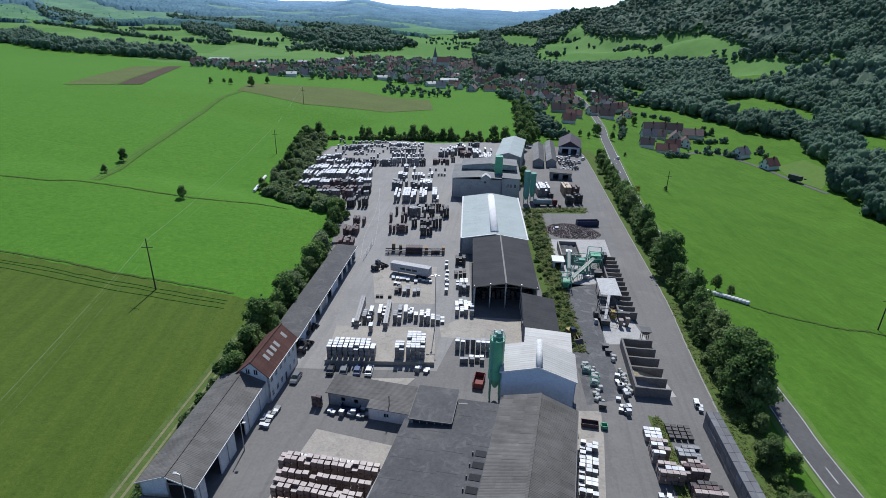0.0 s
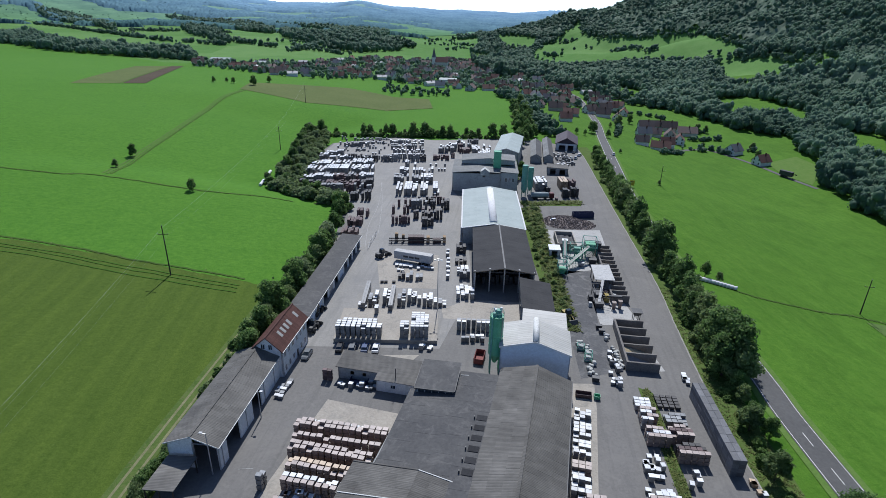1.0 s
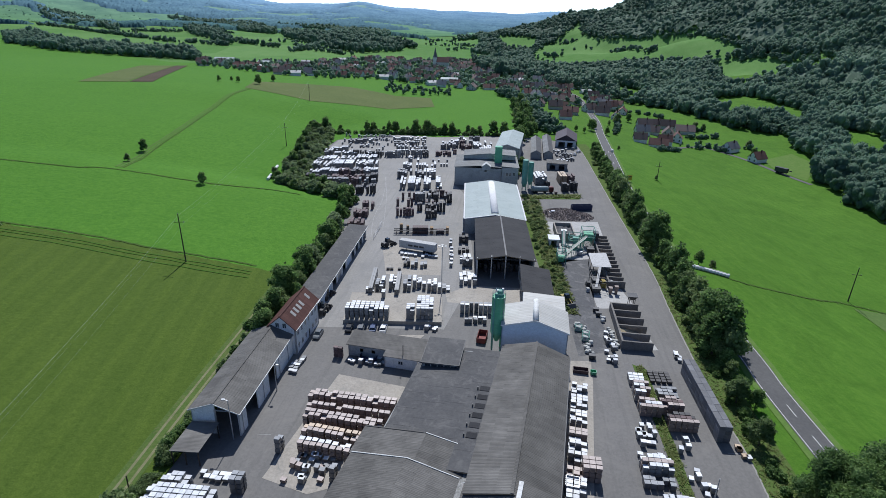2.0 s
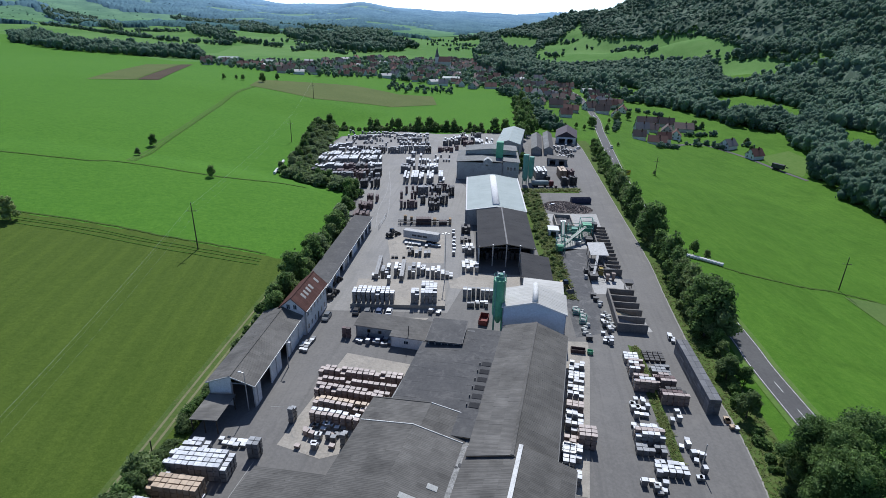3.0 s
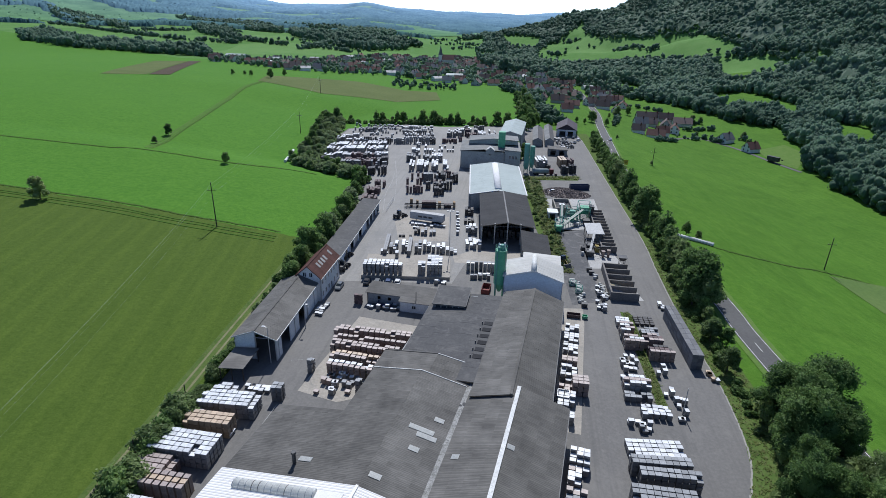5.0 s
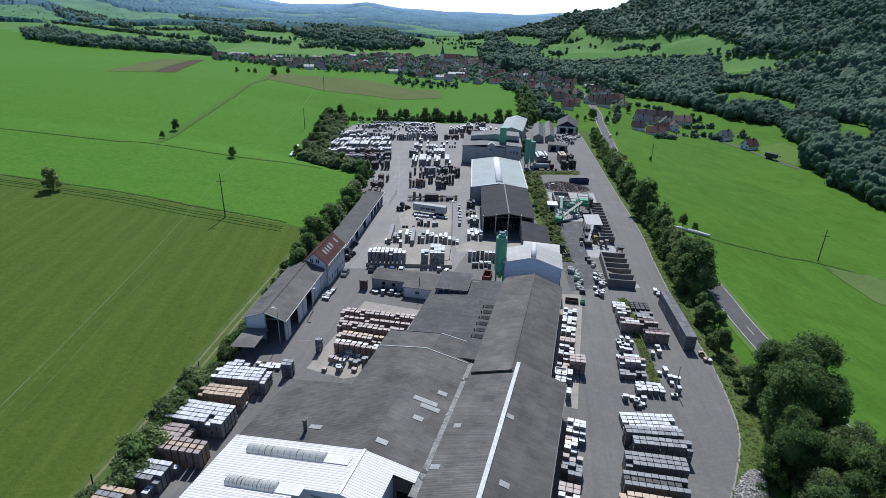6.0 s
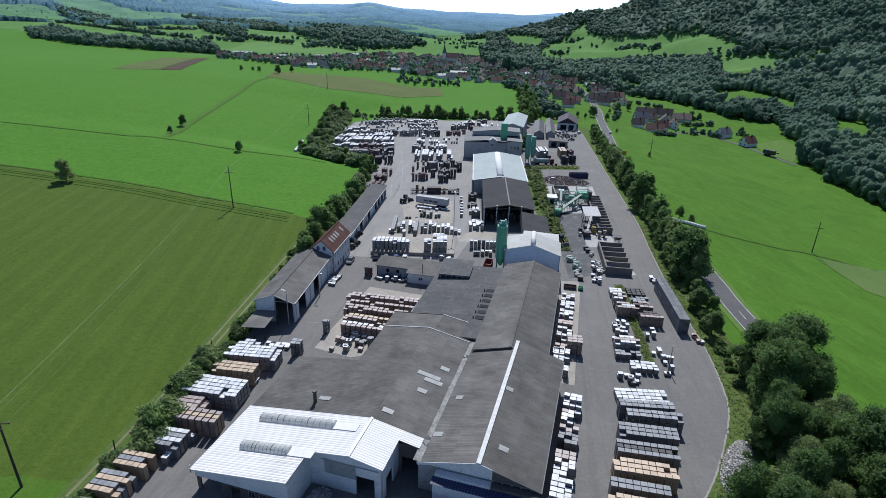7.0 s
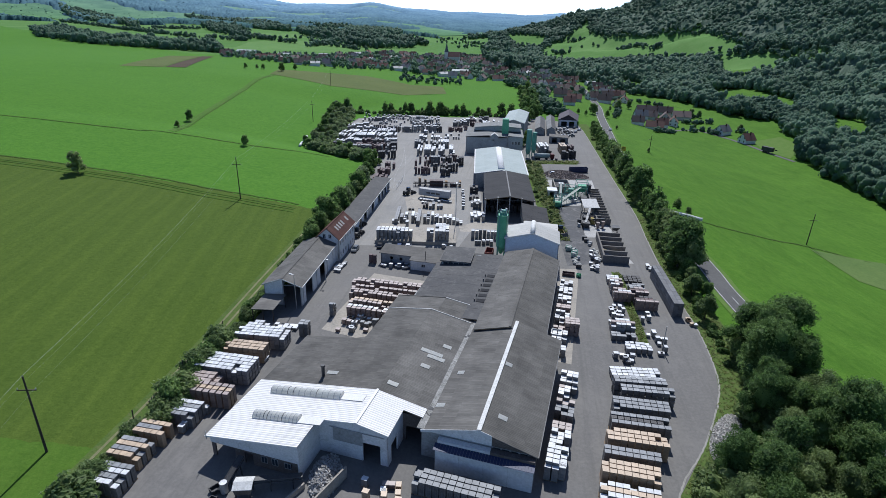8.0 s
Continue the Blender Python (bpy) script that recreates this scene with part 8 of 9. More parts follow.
def trunk_mesh(seed, tall, crown):
    r = random.Random(seed)
    bm = bmesh.new()
    last, rad = Vector((0, 0, -0.4)), 0.026 * tall
    for k in range(1, 5):
        p = Vector((r.uniform(-0.15, 0.15) * k, r.uniform(-0.15, 0.15) * k, tall * 0.18 * k))
        tube(bm, last, p, rad, rad * 0.78, 8)
        if k > 1:
            for _ in range(3):
                a = r.uniform(0, 2 * math.pi)
                tube(bm, p, p + Vector((math.cos(a) * crown * 0.6, math.sin(a) * crown * 0.6, tall * r.uniform(0.08, 0.2))), rad * 0.4, rad * 0.12, 6)
        last, rad = p, rad * 0.78
    return mesh_of("trunk", bm, BARK)


KINDS, FAR_KINDS, NEAR_KINDS = [], [], []
for seed, (crown, tall, base, count, size, leaf) in enumerate(((3.6, 10.5, 1.2, 1900, 0.39, LEAF), (3.1, 11.5, 1.4, 1800, 0.38, LEAF), (4.2, 12.5, 1.4, 2300, 0.41, LEAF), (2.7, 8.0, 0.8, 1400, 0.35, LEAF_PALE), (3.3, 9.0, 0.9, 1600, 0.37, LEAF_PALE), (4.0, 9.5, 0.3, 2000, 0.36, LEAF_WILLOW))):
    words = "leafy broad-crowned tree" if leaf is LEAF else "grey-green willow" if leaf is LEAF_WILLOW else "pale green leafy tree"
    KINDS.append((crown_mesh(seed + 20, crown, tall, base, count, size, leaf), trunk_mesh(seed, tall, crown), words))
    NEAR_KINDS.append((crown_mesh(seed + 20, crown, tall, base, int(count * 4.4), size * 0.44, leaf, True), trunk_mesh(seed, tall, crown), words))
    FAR_KINDS.append((crown_mesh(seed + 30, crown, tall, base, count // 2, size * 1.35, leaf), trunk_mesh(seed, tall, crown), words))
NEAR_BUSHES = [crown_mesh(60 + k, 1.6, 2.4, 0.1, 1100, 0.18, (LEAF, LEAF_PALE, LEAF_PALE)[k]) for k in range(3)]
BUSHES = [crown_mesh(50 + k, 1.6, 2.4, 0.1, 320, 0.33, (LEAF, LEAF_PALE, LEAF, LEAF_WILLOW)[k]) for k in range(4)]
tree_rng = random.Random(12)


def tree(x, y, scale=1.0, kind=None, words="", group="trees"):
    k = tree_rng.randrange(5) if kind is None else kind
    crown, trunk, label = (NEAR_KINDS if y < 62 and x > 0 else KINDS if y < 135 else FAR_KINDS)[k]
    ob = thing("tree", label + (words or " in a dense row"), "tree", x, y, tree_rng.uniform(0, 360), height(x, y) - 0.05, group)
    ob.scale = (scale * tree_rng.uniform(0.92, 1.1), scale * tree_rng.uniform(0.92, 1.1), scale)
    part("crown", crown, None, ob)
    part("trunk", trunk, None, ob)
    return ob


def bush(x, y, scale=1.0, words="dense green bush", z=None, group="bushes"):
    ob = new("bush", (NEAR_BUSHES if x < -40 and y < 70 else BUSHES)[3 if "grey-green" in words and tree_rng.random() < 0.6 else tree_rng.randrange(3)])
    s = scale * tree_rng.uniform(0.8, 1.2)
    ob.matrix_basis = pose(x, y, (height(x, y) if z is None else z) - 0.1, 0, 0, tree_rng.uniform(0, 360)) @ Matrix.Diagonal((s * tree_rng.uniform(0.9, 1.4), s, s * tree_rng.uniform(0.8, 1.15), 1))
    return tagged(ob, words, "bush", group)


def joined_bushes(name, label, spots_):
    """One mesh of many bushes; each spot is x, y, size and the shape's number."""
    verts, faces, n = [], [], 0
    for x, y, size, k in spots_:
        me = BUSHES[k]
        co = np.empty(len(me.vertices) * 3)
        me.vertices.foreach_get("co", co)
        turn = tree_rng.uniform(0, 6.28)
        c, q = math.cos(turn), math.sin(turn)
        v = co.reshape(-1, 3) * np.array([size * tree_rng.uniform(0.9, 1.4), size, size * tree_rng.uniform(0.8, 1.15)])
        verts.append(np.stack([v[:, 0] * c - v[:, 1] * q + x, v[:, 0] * q + v[:, 1] * c + y, v[:, 2] + height(x, y) - 0.1], 1))
        faces += [[i + n for i in p.vertices] for p in me.polygons]
        n += len(v)
    me = bpy.data.meshes.new(name)
    me.from_pydata(np.concatenate(verts).tolist(), [], faces)
    me.materials.append(BUSHES[spots_[0][3]].materials[0])
    return tagged(new(name, me), label, "bushes", kind="stuff")


def edge_at(y):
    for (x0, y0), (x1, y1) in zip(yard_east, yard_east[1:]):
        if y0 <= y <= y1:
            return x0 + (x1 - x0) * (y - y0) / (y1 - y0)
    return 85.0


def road_at(y):
    for (x0, y0), (x1, y1) in zip(road_line, road_line[1:]):
        if y0 <= y <= y1:
            return x0 + (x1 - x0) * (y - y0) / (y1 - y0)
    return 74.0


# the belt between the works and the road
y = -14.0
while y < 58:
    x = edge_at(y) + 8.5
    while x < road_at(y) - 5.5:
        if y > 60 and x < edge_at(y) + 7:
            pass
        elif tree_rng.random() < 0.8 and not (44 < x < 55 and 16 < y < 44):
            tree(x + tree_rng.uniform(-1.5, 1.5), y + tree_rng.uniform(-2, 2), tree_rng.uniform(0.95, 1.3), words=" in the belt beside the road", group="tree belt")
        x += tree_rng.uniform(5.0, 6.5)
    y += 5.6
y = 74.0
while y < 330:
    a, b = edge_at(y) + 4.0, road_at(y) - 4.6
    wide = b - a
    if wide > 1.0 and y < 98:
        if tree_rng.random() < 0.55:
            tree(a + wide * tree_rng.uniform(0.15, 0.5), y, tree_rng.uniform(0.4, 0.55), words=" in the belt beside the road", group="tree belt")
    elif wide > 1.0:
        big = 1.3 if 84 < y < 128 else 1.0 if y < 250 else 0.66
        tree(a + wide * tree_rng.uniform(0.3, 0.7), y, big * tree_rng.uniform(0.68, 1.22), words=" in the belt beside the road", group="tree belt")
        if wide > 6:
            tree(a + wide * tree_rng.uniform(0.1, 0.9), y + 2, big * tree_rng.uniform(0.7, 0.95), words=" in the belt beside the road", group="tree belt")
    y += tree_rng.uniform(3.4, 4.8) * (1.1 if y > 205 else 1.0)
for k in range(110):
    y = tree_rng.uniform(-5, 300)
    if 28 < y < 58 and k % 3:
        continue
    bush(edge_at(y) + tree_rng.uniform(2.4, 4.6), y, tree_rng.uniform(0.4, 0.9), "low bush at the edge of the lane", group="bushes beside the lane")
undergrowth = []
for k in range(80):
    y = tree_rng.uniform(-12, 60)
    undergrowth.append((tree_rng.uniform(edge_at(y) + 7.5, road_at(y) - 4.5), y, tree_rng.uniform(1.4, 2.4), 1))
undergrowth += [(edge_at(y) + tree_rng.uniform(3.5, 9), y, tree_rng.uniform(1.2, 1.9), 1) for y in np.linspace(2, 17, 16)]
joined_bushes("undergrowth", "tall pale green bushes between the trees of the belt", [q for q in undergrowth if not (q[0] < 55 and 15 < q[1] < 44)])
# tall grass and weeds on the verge of the lane and between the stacks
weed_rng = np.random.default_rng(5)
spots_ = []
for k in range(2200):
    y = weed_rng.uniform(-6, 150)
    spots_.append((edge_at(y) + weed_rng.uniform(0.2, 6.8), y, weed_rng.uniform(0.2, 0.5)))
for k in range(420):
    u = weed_rng.random()
    spots_.append((42.9 + 4.2 * u + weed_rng.uniform(-0.9, 0.9), 54 + 43 * u, weed_rng.uniform(0.3, 0.7)))
for k in range(1700):
    y = weed_rng.uniform(122, 228)
    spots_.append((33.6 + (y - 122) * 0.045 + weed_rng.uniform(-1.8, 4.0), y, weed_rng.uniform(0.4, 0.9)))
for line in [curve_through(q, 10) for q in ditch_lines] + [[(x + 2.4, y) for x, y in field_path]]:
    for (x0, y0), (x1, y1) in zip(line, line[1:]):
        for _ in range(int(1.1 * math.hypot(x1 - x0, y1 - y0))):
            u = weed_rng.random()
            spots_.append((x0 + (x1 - x0) * u + weed_rng.normal(0, 0.6), y0 + (y1 - y0) * u + weed_rng.normal(0, 0.6), weed_rng.uniform(0.15, 0.42)))
for k in range(260):
    u = weed_rng.random()
    spots_.append((35 + 27 * u + weed_rng.normal(0, 0.6), 231.5 + 2.6 * u + weed_rng.uniform(-2.2, 3), weed_rng.uniform(0.5, 1.3)))
weed_v, weed_f = [], []
for x, y, s in spots_:
    z = height(x, y)
    for _ in range(7):
        a, lean = weed_rng.uniform(0, 6.28), weed_rng.uniform(0.4, 1.5)
        n = len(weed_v)
        ca, sa = math.cos(a), math.sin(a)
        weed_v += [(x - sa * 0.16 * s, y + ca * 0.16 * s, z), (x + sa * 0.16 * s, y - ca * 0.16 * s, z), (x + ca * lean * s + sa * 0.12 * s, y + sa * lean * s - ca * 0.12 * s, z + s * 0.5), (x + ca * lean * s - sa * 0.12 * s, y + sa * lean * s + ca * 0.12 * s, z + s * 0.44)]
        weed_f.append((n, n + 1, n + 2, n + 3))
laid("olive_meadow", [(139.8, 151.0), (142, 124.8), (190, 100), (300, 60), (300, 128), (200, 147), (150, 152)], surface("olive_meadow_grass", (0.07, 0.135, 0.024), (0.115, 0.175, 0.04), 0.06, 0.8, 0.95, relief=0.5), "drier olive-green stretch of meadow", "meadow", 0.12, 8)
weeds = bpy.data.meshes.new("tall_weeds")
weeds.from_pydata(weed_v, [], weed_f)
weeds.materials.append(foliage("dry_tall_grass", (0.17, 0.215, 0.07), (0.28, 0.315, 0.12), 0.3, 0.0))
tagged(new("tall_weeds", weeds), "tall dry grass and weeds along the lane", "weeds", kind="stuff")
dust = surface("pale_lane_dust", (0.24, 0.232, 0.21), (0.34, 0.325, 0.295), 0.4, 3.0, 0.95)
tagged(part("lane_edge", ribbon(wandering([(x - 0.15, y) for x, y in curve_through(yard_east[1:], 24)], 0.08), 0.32, 0.06), dust, None, "strip of pale dust along the edge of the lane"), "", "lane edge", kind="structure")
# between the garages and the field
y = 104.0
while y < 196:
    x = -47.5 + (y - 104) * 0.085 + tree_rng.uniform(-1.6, 1.0)
    tree(x - (3.5 if y > 180 else 0), y, tree_rng.uniform(0.7, 1.02) * (0.72 if y > 180 else 1), tree_rng.choice((0, 1, 2, 3, 4, 4, 5)), words=" behind the garages", group="trees behind the garages")
    y += tree_rng.uniform(3.4, 4.6)
for k in range(26):
    y = tree_rng.uniform(102, 232)
    bush(-51 + (y - 104) * 0.085 + tree_rng.uniform(-2.5, 1), y, tree_rng.uniform(0.8, 1.4), "bush behind the garages", group="bushes behind the garages")
for k in range(10):
    tree(tree_rng.uniform(-47, -43), tree_rng.uniform(196, 232), tree_rng.uniform(0.45, 0.62), words=" beside the far yard", group="trees round the far yard")
# the green corner at the far end of the field side
for k in range(64):
    u = k / 63
    tree(-77.5 - 11 * u + tree_rng.uniform(-5.5, 5.5), 246 + 126 * u + tree_rng.uniform(-3, 3), tree_rng.uniform(0.42, 0.72), tree_rng.choice((0, 2, 3, 4, 4, 5, 5)), words=" beside the far yard", group="trees round the far yard")
corner = []
for k in range(150):
    u = tree_rng.random()
    if k % 3:
        corner.append((-78 - 8 * u + tree_rng.uniform(-7, 8), 240 + 128 * u, tree_rng.uniform(1.0, 2.2), tree_rng.choice((1, 3, 3))))
    else:
        corner.append((-88 + 42 * u + tree_rng.uniform(-2, 2), 250 - 25 * u + tree_rng.uniform(-4, 6), tree_rng.uniform(1.1, 2.3), tree_rng.choice((1, 3, 3))))
for k, words in ((1, "pale green bushes beside the far yard"), (3, "grey-green bushes beside the far yard")):
    joined_bushes("corner_bushes", words, [q for q in corner if q[3] == k and not (q[0] < -82 and q[1] < 273)])
for k in range(12):
    u = tree_rng.random()
    tree(-86 + 38 * u, 249 - 22 * u + tree_rng.uniform(0, 6), tree_rng.uniform(0.4, 0.6), tree_rng.choice((2, 4, 5)), words=" beside the far yard", group="trees round the far yard")
x = -84.0
while x < 40:
    if tree_rng.random() < 0.8:
        tree(x, 374 + tree_rng.uniform(-2, 3) - 0.05 * abs(x), tree_rng.uniform(0.42, 0.8), words=" along the end of the yard", group="trees round the far yard")
    bush(x + 1.0, 371.5 - 0.05 * abs(x), tree_rng.uniform(1.0, 1.9), "bush in the hedge at the end of the yard", group="hedge bushes")
    x += tree_rng.uniform(2.6, 5.2)
for x, y, long in ((-87.4, 244.5, 8.0), (-88.8, 259.0, 11.0)):
    bales = thing("wrapped_bale_row", "row of white wrapped straw bales beside the bushes", "hay bales", x, y, -4, height(x, y) - 0.1)
    for k in range(int(long / 1.3)):
        bm = bmesh.new()
        tube(bm, (0, 1.3 * k, 0.75), (0, 1.3 * k + 1.24, 0.75), 0.7, 0.7, 12)
        part("bale", bm, FILM_LIT_TOP, bales)
laid("dirt_track", [(-58, 224.6), (-56, 228), (-50.5, 230), (-44.5, 224), (-42.5, 212), (-45, 212), (-47.5, 221), (-51, 226)], TRACK, "bare earth track through the bushes", "track", 0.1, 4)
# hedges along the field track
y = 4.0
while y < 76:
    x = -57.6 + (y - 4) * 0.075
    if not (58 < y < 62):
        bush(x + tree_rng.uniform(-0.9, 0.6) - (2.2 if y < 22 else 0), y, tree_rng.uniform(0.9, 1.45) * (1.45 if 24 < y < 34 or 40 < y < 50 or y < 12 else 0.9), "bush in the hedge along the field track", group="hedge bushes")
    y += tree_rng.uniform(0.9, 1.7)
for x, y, size in ((-57.0, 5, 0.42), (-58.2, 9, 0.4), (-56.6, 26, 0.42), (-55.4, 30, 0.5), (-56.0, 33, 0.42), (-54.6, 42, 0.5), (-53.8, 46, 0.62), (-54.4, 49, 0.48)):
    tree(x, y, size, 4, " in the hedge along the field track", "hedge trees")
for y in (82, 92, 95, 99):
    bush(-52.5, y, 0.8, "bush in the hedge along the field track", group="hedge bushes")
# overgrown strip behind the halls, by the old block house and beyond
strip_v, strip_f, strip_n = [], [], 0
patch = BUSHES[1]
patch_v = np.array([v.co[:] for v in patch.vertices])
patch_f = [list(p.vertices) for p in patch.polygons]
for k in range(170):
    y = tree_rng.uniform(124, 232)
    c, s, a = 32.8 + (y - 122) * 0.045 + tree_rng.uniform(-2.6, 3.8), tree_rng.uniform(0.22, 0.6), tree_rng.uniform(0, 6.28)
    ca, sa = math.cos(a), math.sin(a)
    q = np.stack([c + s * 1.2 * (ca * patch_v[:, 0] - sa * patch_v[:, 1]), y + s * (sa * patch_v[:, 0] + ca * patch_v[:, 1]), s * patch_v[:, 2] * tree_rng.uniform(0.75, 1.15)], 1)
    strip_v.append(q)
    strip_f += [[i + strip_n for i in f] for f in patch_f]
    strip_n += len(q)
thicket = bpy.data.meshes.new("thicket")
thicket.from_pydata(np.concatenate(strip_v).tolist(), [], strip_f)
thicket.materials.append(LEAF_PALE)
tagged(new("thicket", thicket), "dense pale green bushes on the strip behind the halls", "bushes", kind="stuff")
for k in range(11):
    tree(tree_rng.uniform(35.5, 42), tree_rng.uniform(258, 290), tree_rng.uniform(0.4, 0.7), words=" beside the old block house", group="trees by the old block house")
for k in range(42):
    u = tree_rng.random()
    tree(52 + 14 * u + tree_rng.uniform(-6, 7), 345 + 170 * u, tree_rng.uniform(0.7, 1.1), words=" along the brook", group="trees along the brook")
for x, y, s in ((-106, 214.5, 0.42), (-152.5, 258, 0.5), (-149.5, 237, 0.42), (-230, 160, 0.8), (-205, 500, 0.5), (-198, 512, 0.5), (-190, 506, 0.5), (-172, 506, 0.7), (-168, 540, 0.5), (112.5, 412, 0.8), (95, 395, 0.4), (100, 390, 0.4), (88, 400, 0.4), (88.4, 161.2, 0.5), (92.6, 159.4, 0.36), (112.6, 273.6, 0.3)):
    tree(x, y, s, words=" standing alone on the meadow", group="lone trees")
tree(-146.7, 148.2, 0.92, 4, " standing alone on the meadow", "lone trees")
for x, y in ((-63.2, 2), (-60.4, 24), (-58.6, 40), (-56.4, 56)):
    ob = thing("fence_post", "weathered wooden post beside the field track", "post", x, y, 0, height(x, y))
    bar(ob, "post", POLE_WOOD, (0, 0, -0.2), (0.15, 0, 3.4), 0.16, 0.16)

for x, y, s in ((62.6, 70.5, 0.85), (64.5, 84.0, 0.8)):
    tree(x, y, s, 3, " standing beside the block wall", "tree belt")
for x, y, s in ((66.5, 49.0, 1.25), (71.5, 52.5, 1.3)):
    tree(x, y, s, 2, " standing above the belt beside the road", "tree belt")

# far woods, hedges and orchards: canopies by the thousand


def within(x, y, outline):
    inside = np.zeros(np.shape(x), bool)
    for (x0, y0), (x1, y1) in zip(outline, outline[1:] + outline[:1]):
        cross = (y0 > y) != (y1 > y)
        inside ^= cross & (x < (x1 - x0) * (y - y0) / (y1 - y0 + 1e-9) + x0)
    return inside


CLEAR = [
    [(309, 1436), (316, 1422), (295, 1291), (309, 1199), (302, 1179), (368, 1117), (397, 1084), (409, 1058), (424, 1051), (431, 997), (421, 922), (419, 887), (434, 856), (426, 821), (396, 828), (374, 889), (317, 975), (276, 992), (235, 978), (185, 962), (147, 961), (178, 1216), (216, 1312), (252, 1346), (279, 1362)],
    [(124, 1497), (215, 1396), (196, 1297), (132, 1222)],
    [(-36, 1541), (84, 1677), (79, 1377), (44, 1139), (-20, 1224)],
    [(-98, 1278), (10, 1322), (3, 1016), (-74, 963)],
    [(395, 836), (415, 800), (478, 722), (452, 660), (432, 640), (407, 681), (372, 670), (354, 671), (344, 675), (341, 709), (372, 794)],
    [(286, 614), (336, 633), (343, 617), (343, 578), (345, 556), (339, 514), (308, 469), (291, 492), (277, 502), (262, 529)],
    [(226, 777), (235, 706), (235, 660), (203, 613), (206, 687)],
    [(318, 440), (341, 458), (345, 430), (326, 384), (303, 366), (288, 384)],
    [(226, 269), (229, 293), (233, 322), (241, 341), (262, 369), (265, 406), (278, 440), (254, 465), (234, 519), (212, 577), (196, 637), (150, 620), (60, 400), (60, 0), (220, 60)],
]
VILLAGE = [(-334, 755), (-263, 730), (-235, 780), (-178, 796), (-155, 885), (-87, 950), (9, 990), (87, 960), (114, 844), (160, 782), (198, 672), (171, 553), (133, 500), (106, 490), (82, 513), (80, 582), (54, 616), (6, 622), (-46, 662), (-95, 650), (-135, 612), (-183, 612), (-238, 634), (-293, 668)]
rng_far = np.random.default_rng(8)


def tuft(seed, clumps, sprays, size, shape=BALL1):
    """A rough canopy: several uneven clumps of foliage with leaf sprays round them, all in triangles."""
    r = np.random.default_rng(seed)
    lobes = [((0, 0, 0.05), (0.62, 0.62, 0.75))]
    for i in range(clumps - 1):
        a, u = 2.4 * i + r.uniform(-0.4, 0.4), r.uniform(-0.45, 0.6)
        away = 0.58 * math.sqrt(1 - (0.8 * u) ** 2) * r.uniform(0.75, 1.15)
        q = r.uniform(0.36, 0.52)
        lobes.append(((away * math.cos(a), away * math.sin(a), u), (q, q, q * r.uniform(0.8, 1.1))))
    verts, faces, n = [], [], 0
    for c, q in lobes:
        verts.append(shape[0] * np.array(q) * r.uniform(0.8, 1.16, (len(shape[0]), 1)) + np.array(c))
        faces.append(shape[1] + n)
        n += len(shape[0])
    v, f = cards(r, lobes, sprays, size)
    return np.concatenate([*verts, v]), np.concatenate([*faces, f[:, [0, 1, 2]] + n, f[:, [0, 2, 3]] + n])


HERO_TUFTS = [tuft(k + 60, 9, 150, 0.13) for k in range(6)]
MID_TUFTS = [tuft(k + 90, 5, 24, 0.22) for k in range(8)]
FAR_TUFTS = [tuft(k + 9, 3, 8, 0.28) for k in range(6)]


def woods(name, label, x, y, size, tall, shapes, jag=0.2, leaf=None):
    """One mesh of many tree canopies standing on the land."""
    z = terrain(x, y)
    verts, faces, total = [], [], 0
    for k, (v, f) in enumerate(shapes):
        pick = slice(k, None, len(shapes))
        px, py, pz, ps, pt = x[pick], y[pick], z[pick], size[pick], tall[pick]
        n = len(px)
        stretch = np.stack([ps, ps * rng_far.uniform(0.8, 1.2, n), pt], 1)
        turn = rng_far.uniform(0, 2 * math.pi, n)
        p = v[None] * (1 + rng_far.uniform(-jag, jag, (n, 1, 3)))
        q = np.stack([p[..., 0] * np.cos(turn)[:, None] - p[..., 1] * np.sin(turn)[:, None], p[..., 0] * np.sin(turn)[:, None] + p[..., 1] * np.cos(turn)[:, None], p[..., 2]], -1)
        q = q * stretch[:, None] + np.stack([px, py, pz + pt * 0.75], 1)[:, None]
        faces.append((f[None] + (np.arange(n) * len(v))[:, None, None]).reshape(-1, 3) + total)
        verts.append(q.reshape(-1, 3))
        total += n * len(v)
    me = bpy.data.meshes.new(name)
    me.from_pydata(np.concatenate(verts).tolist(), [], np.concatenate(faces).tolist())
    me.materials.append(leaf or LEAF_FAR_HAZED)
    me.polygons.foreach_set("use_smooth", [True] * len(me.polygons))
    return tagged(new(name, me), label, "woods", kind="stuff")


def spread_over(x0, x1, y0, y1, gap, wanted, clear=True, loose=0.42):
    """Places about one gap apart, unevenly set, where wanted."""
    x, y = np.meshgrid(np.arange(x0, x1, gap), np.arange(y0, y1, gap))
    x = (x + gap * rng_far.uniform(-loose, loose, x.shape)).ravel()
    y = (y + gap * rng_far.uniform(-loose, loose, y.shape)).ravel()
    keep = wanted(x, y)
    for outline in CLEAR if clear else ():
        keep &= ~within(x, y, outline)
    return x[keep], y[keep]


def grove(x, y, scale, amount):
    """Sizes that rise and fall from one stand of trees to the next."""
    return 1 + amount * np.clip(lumps(x, y, scale, 1.9) + 0.6 * lumps(y, x, scale * 0.37, 0.3), -1, 1)


def foot_of(y):
    return 262 - 45 * rise(380, 760, y) - 150 * rise(700, 1400, y) + 380 * rise(1450, 2300, y)


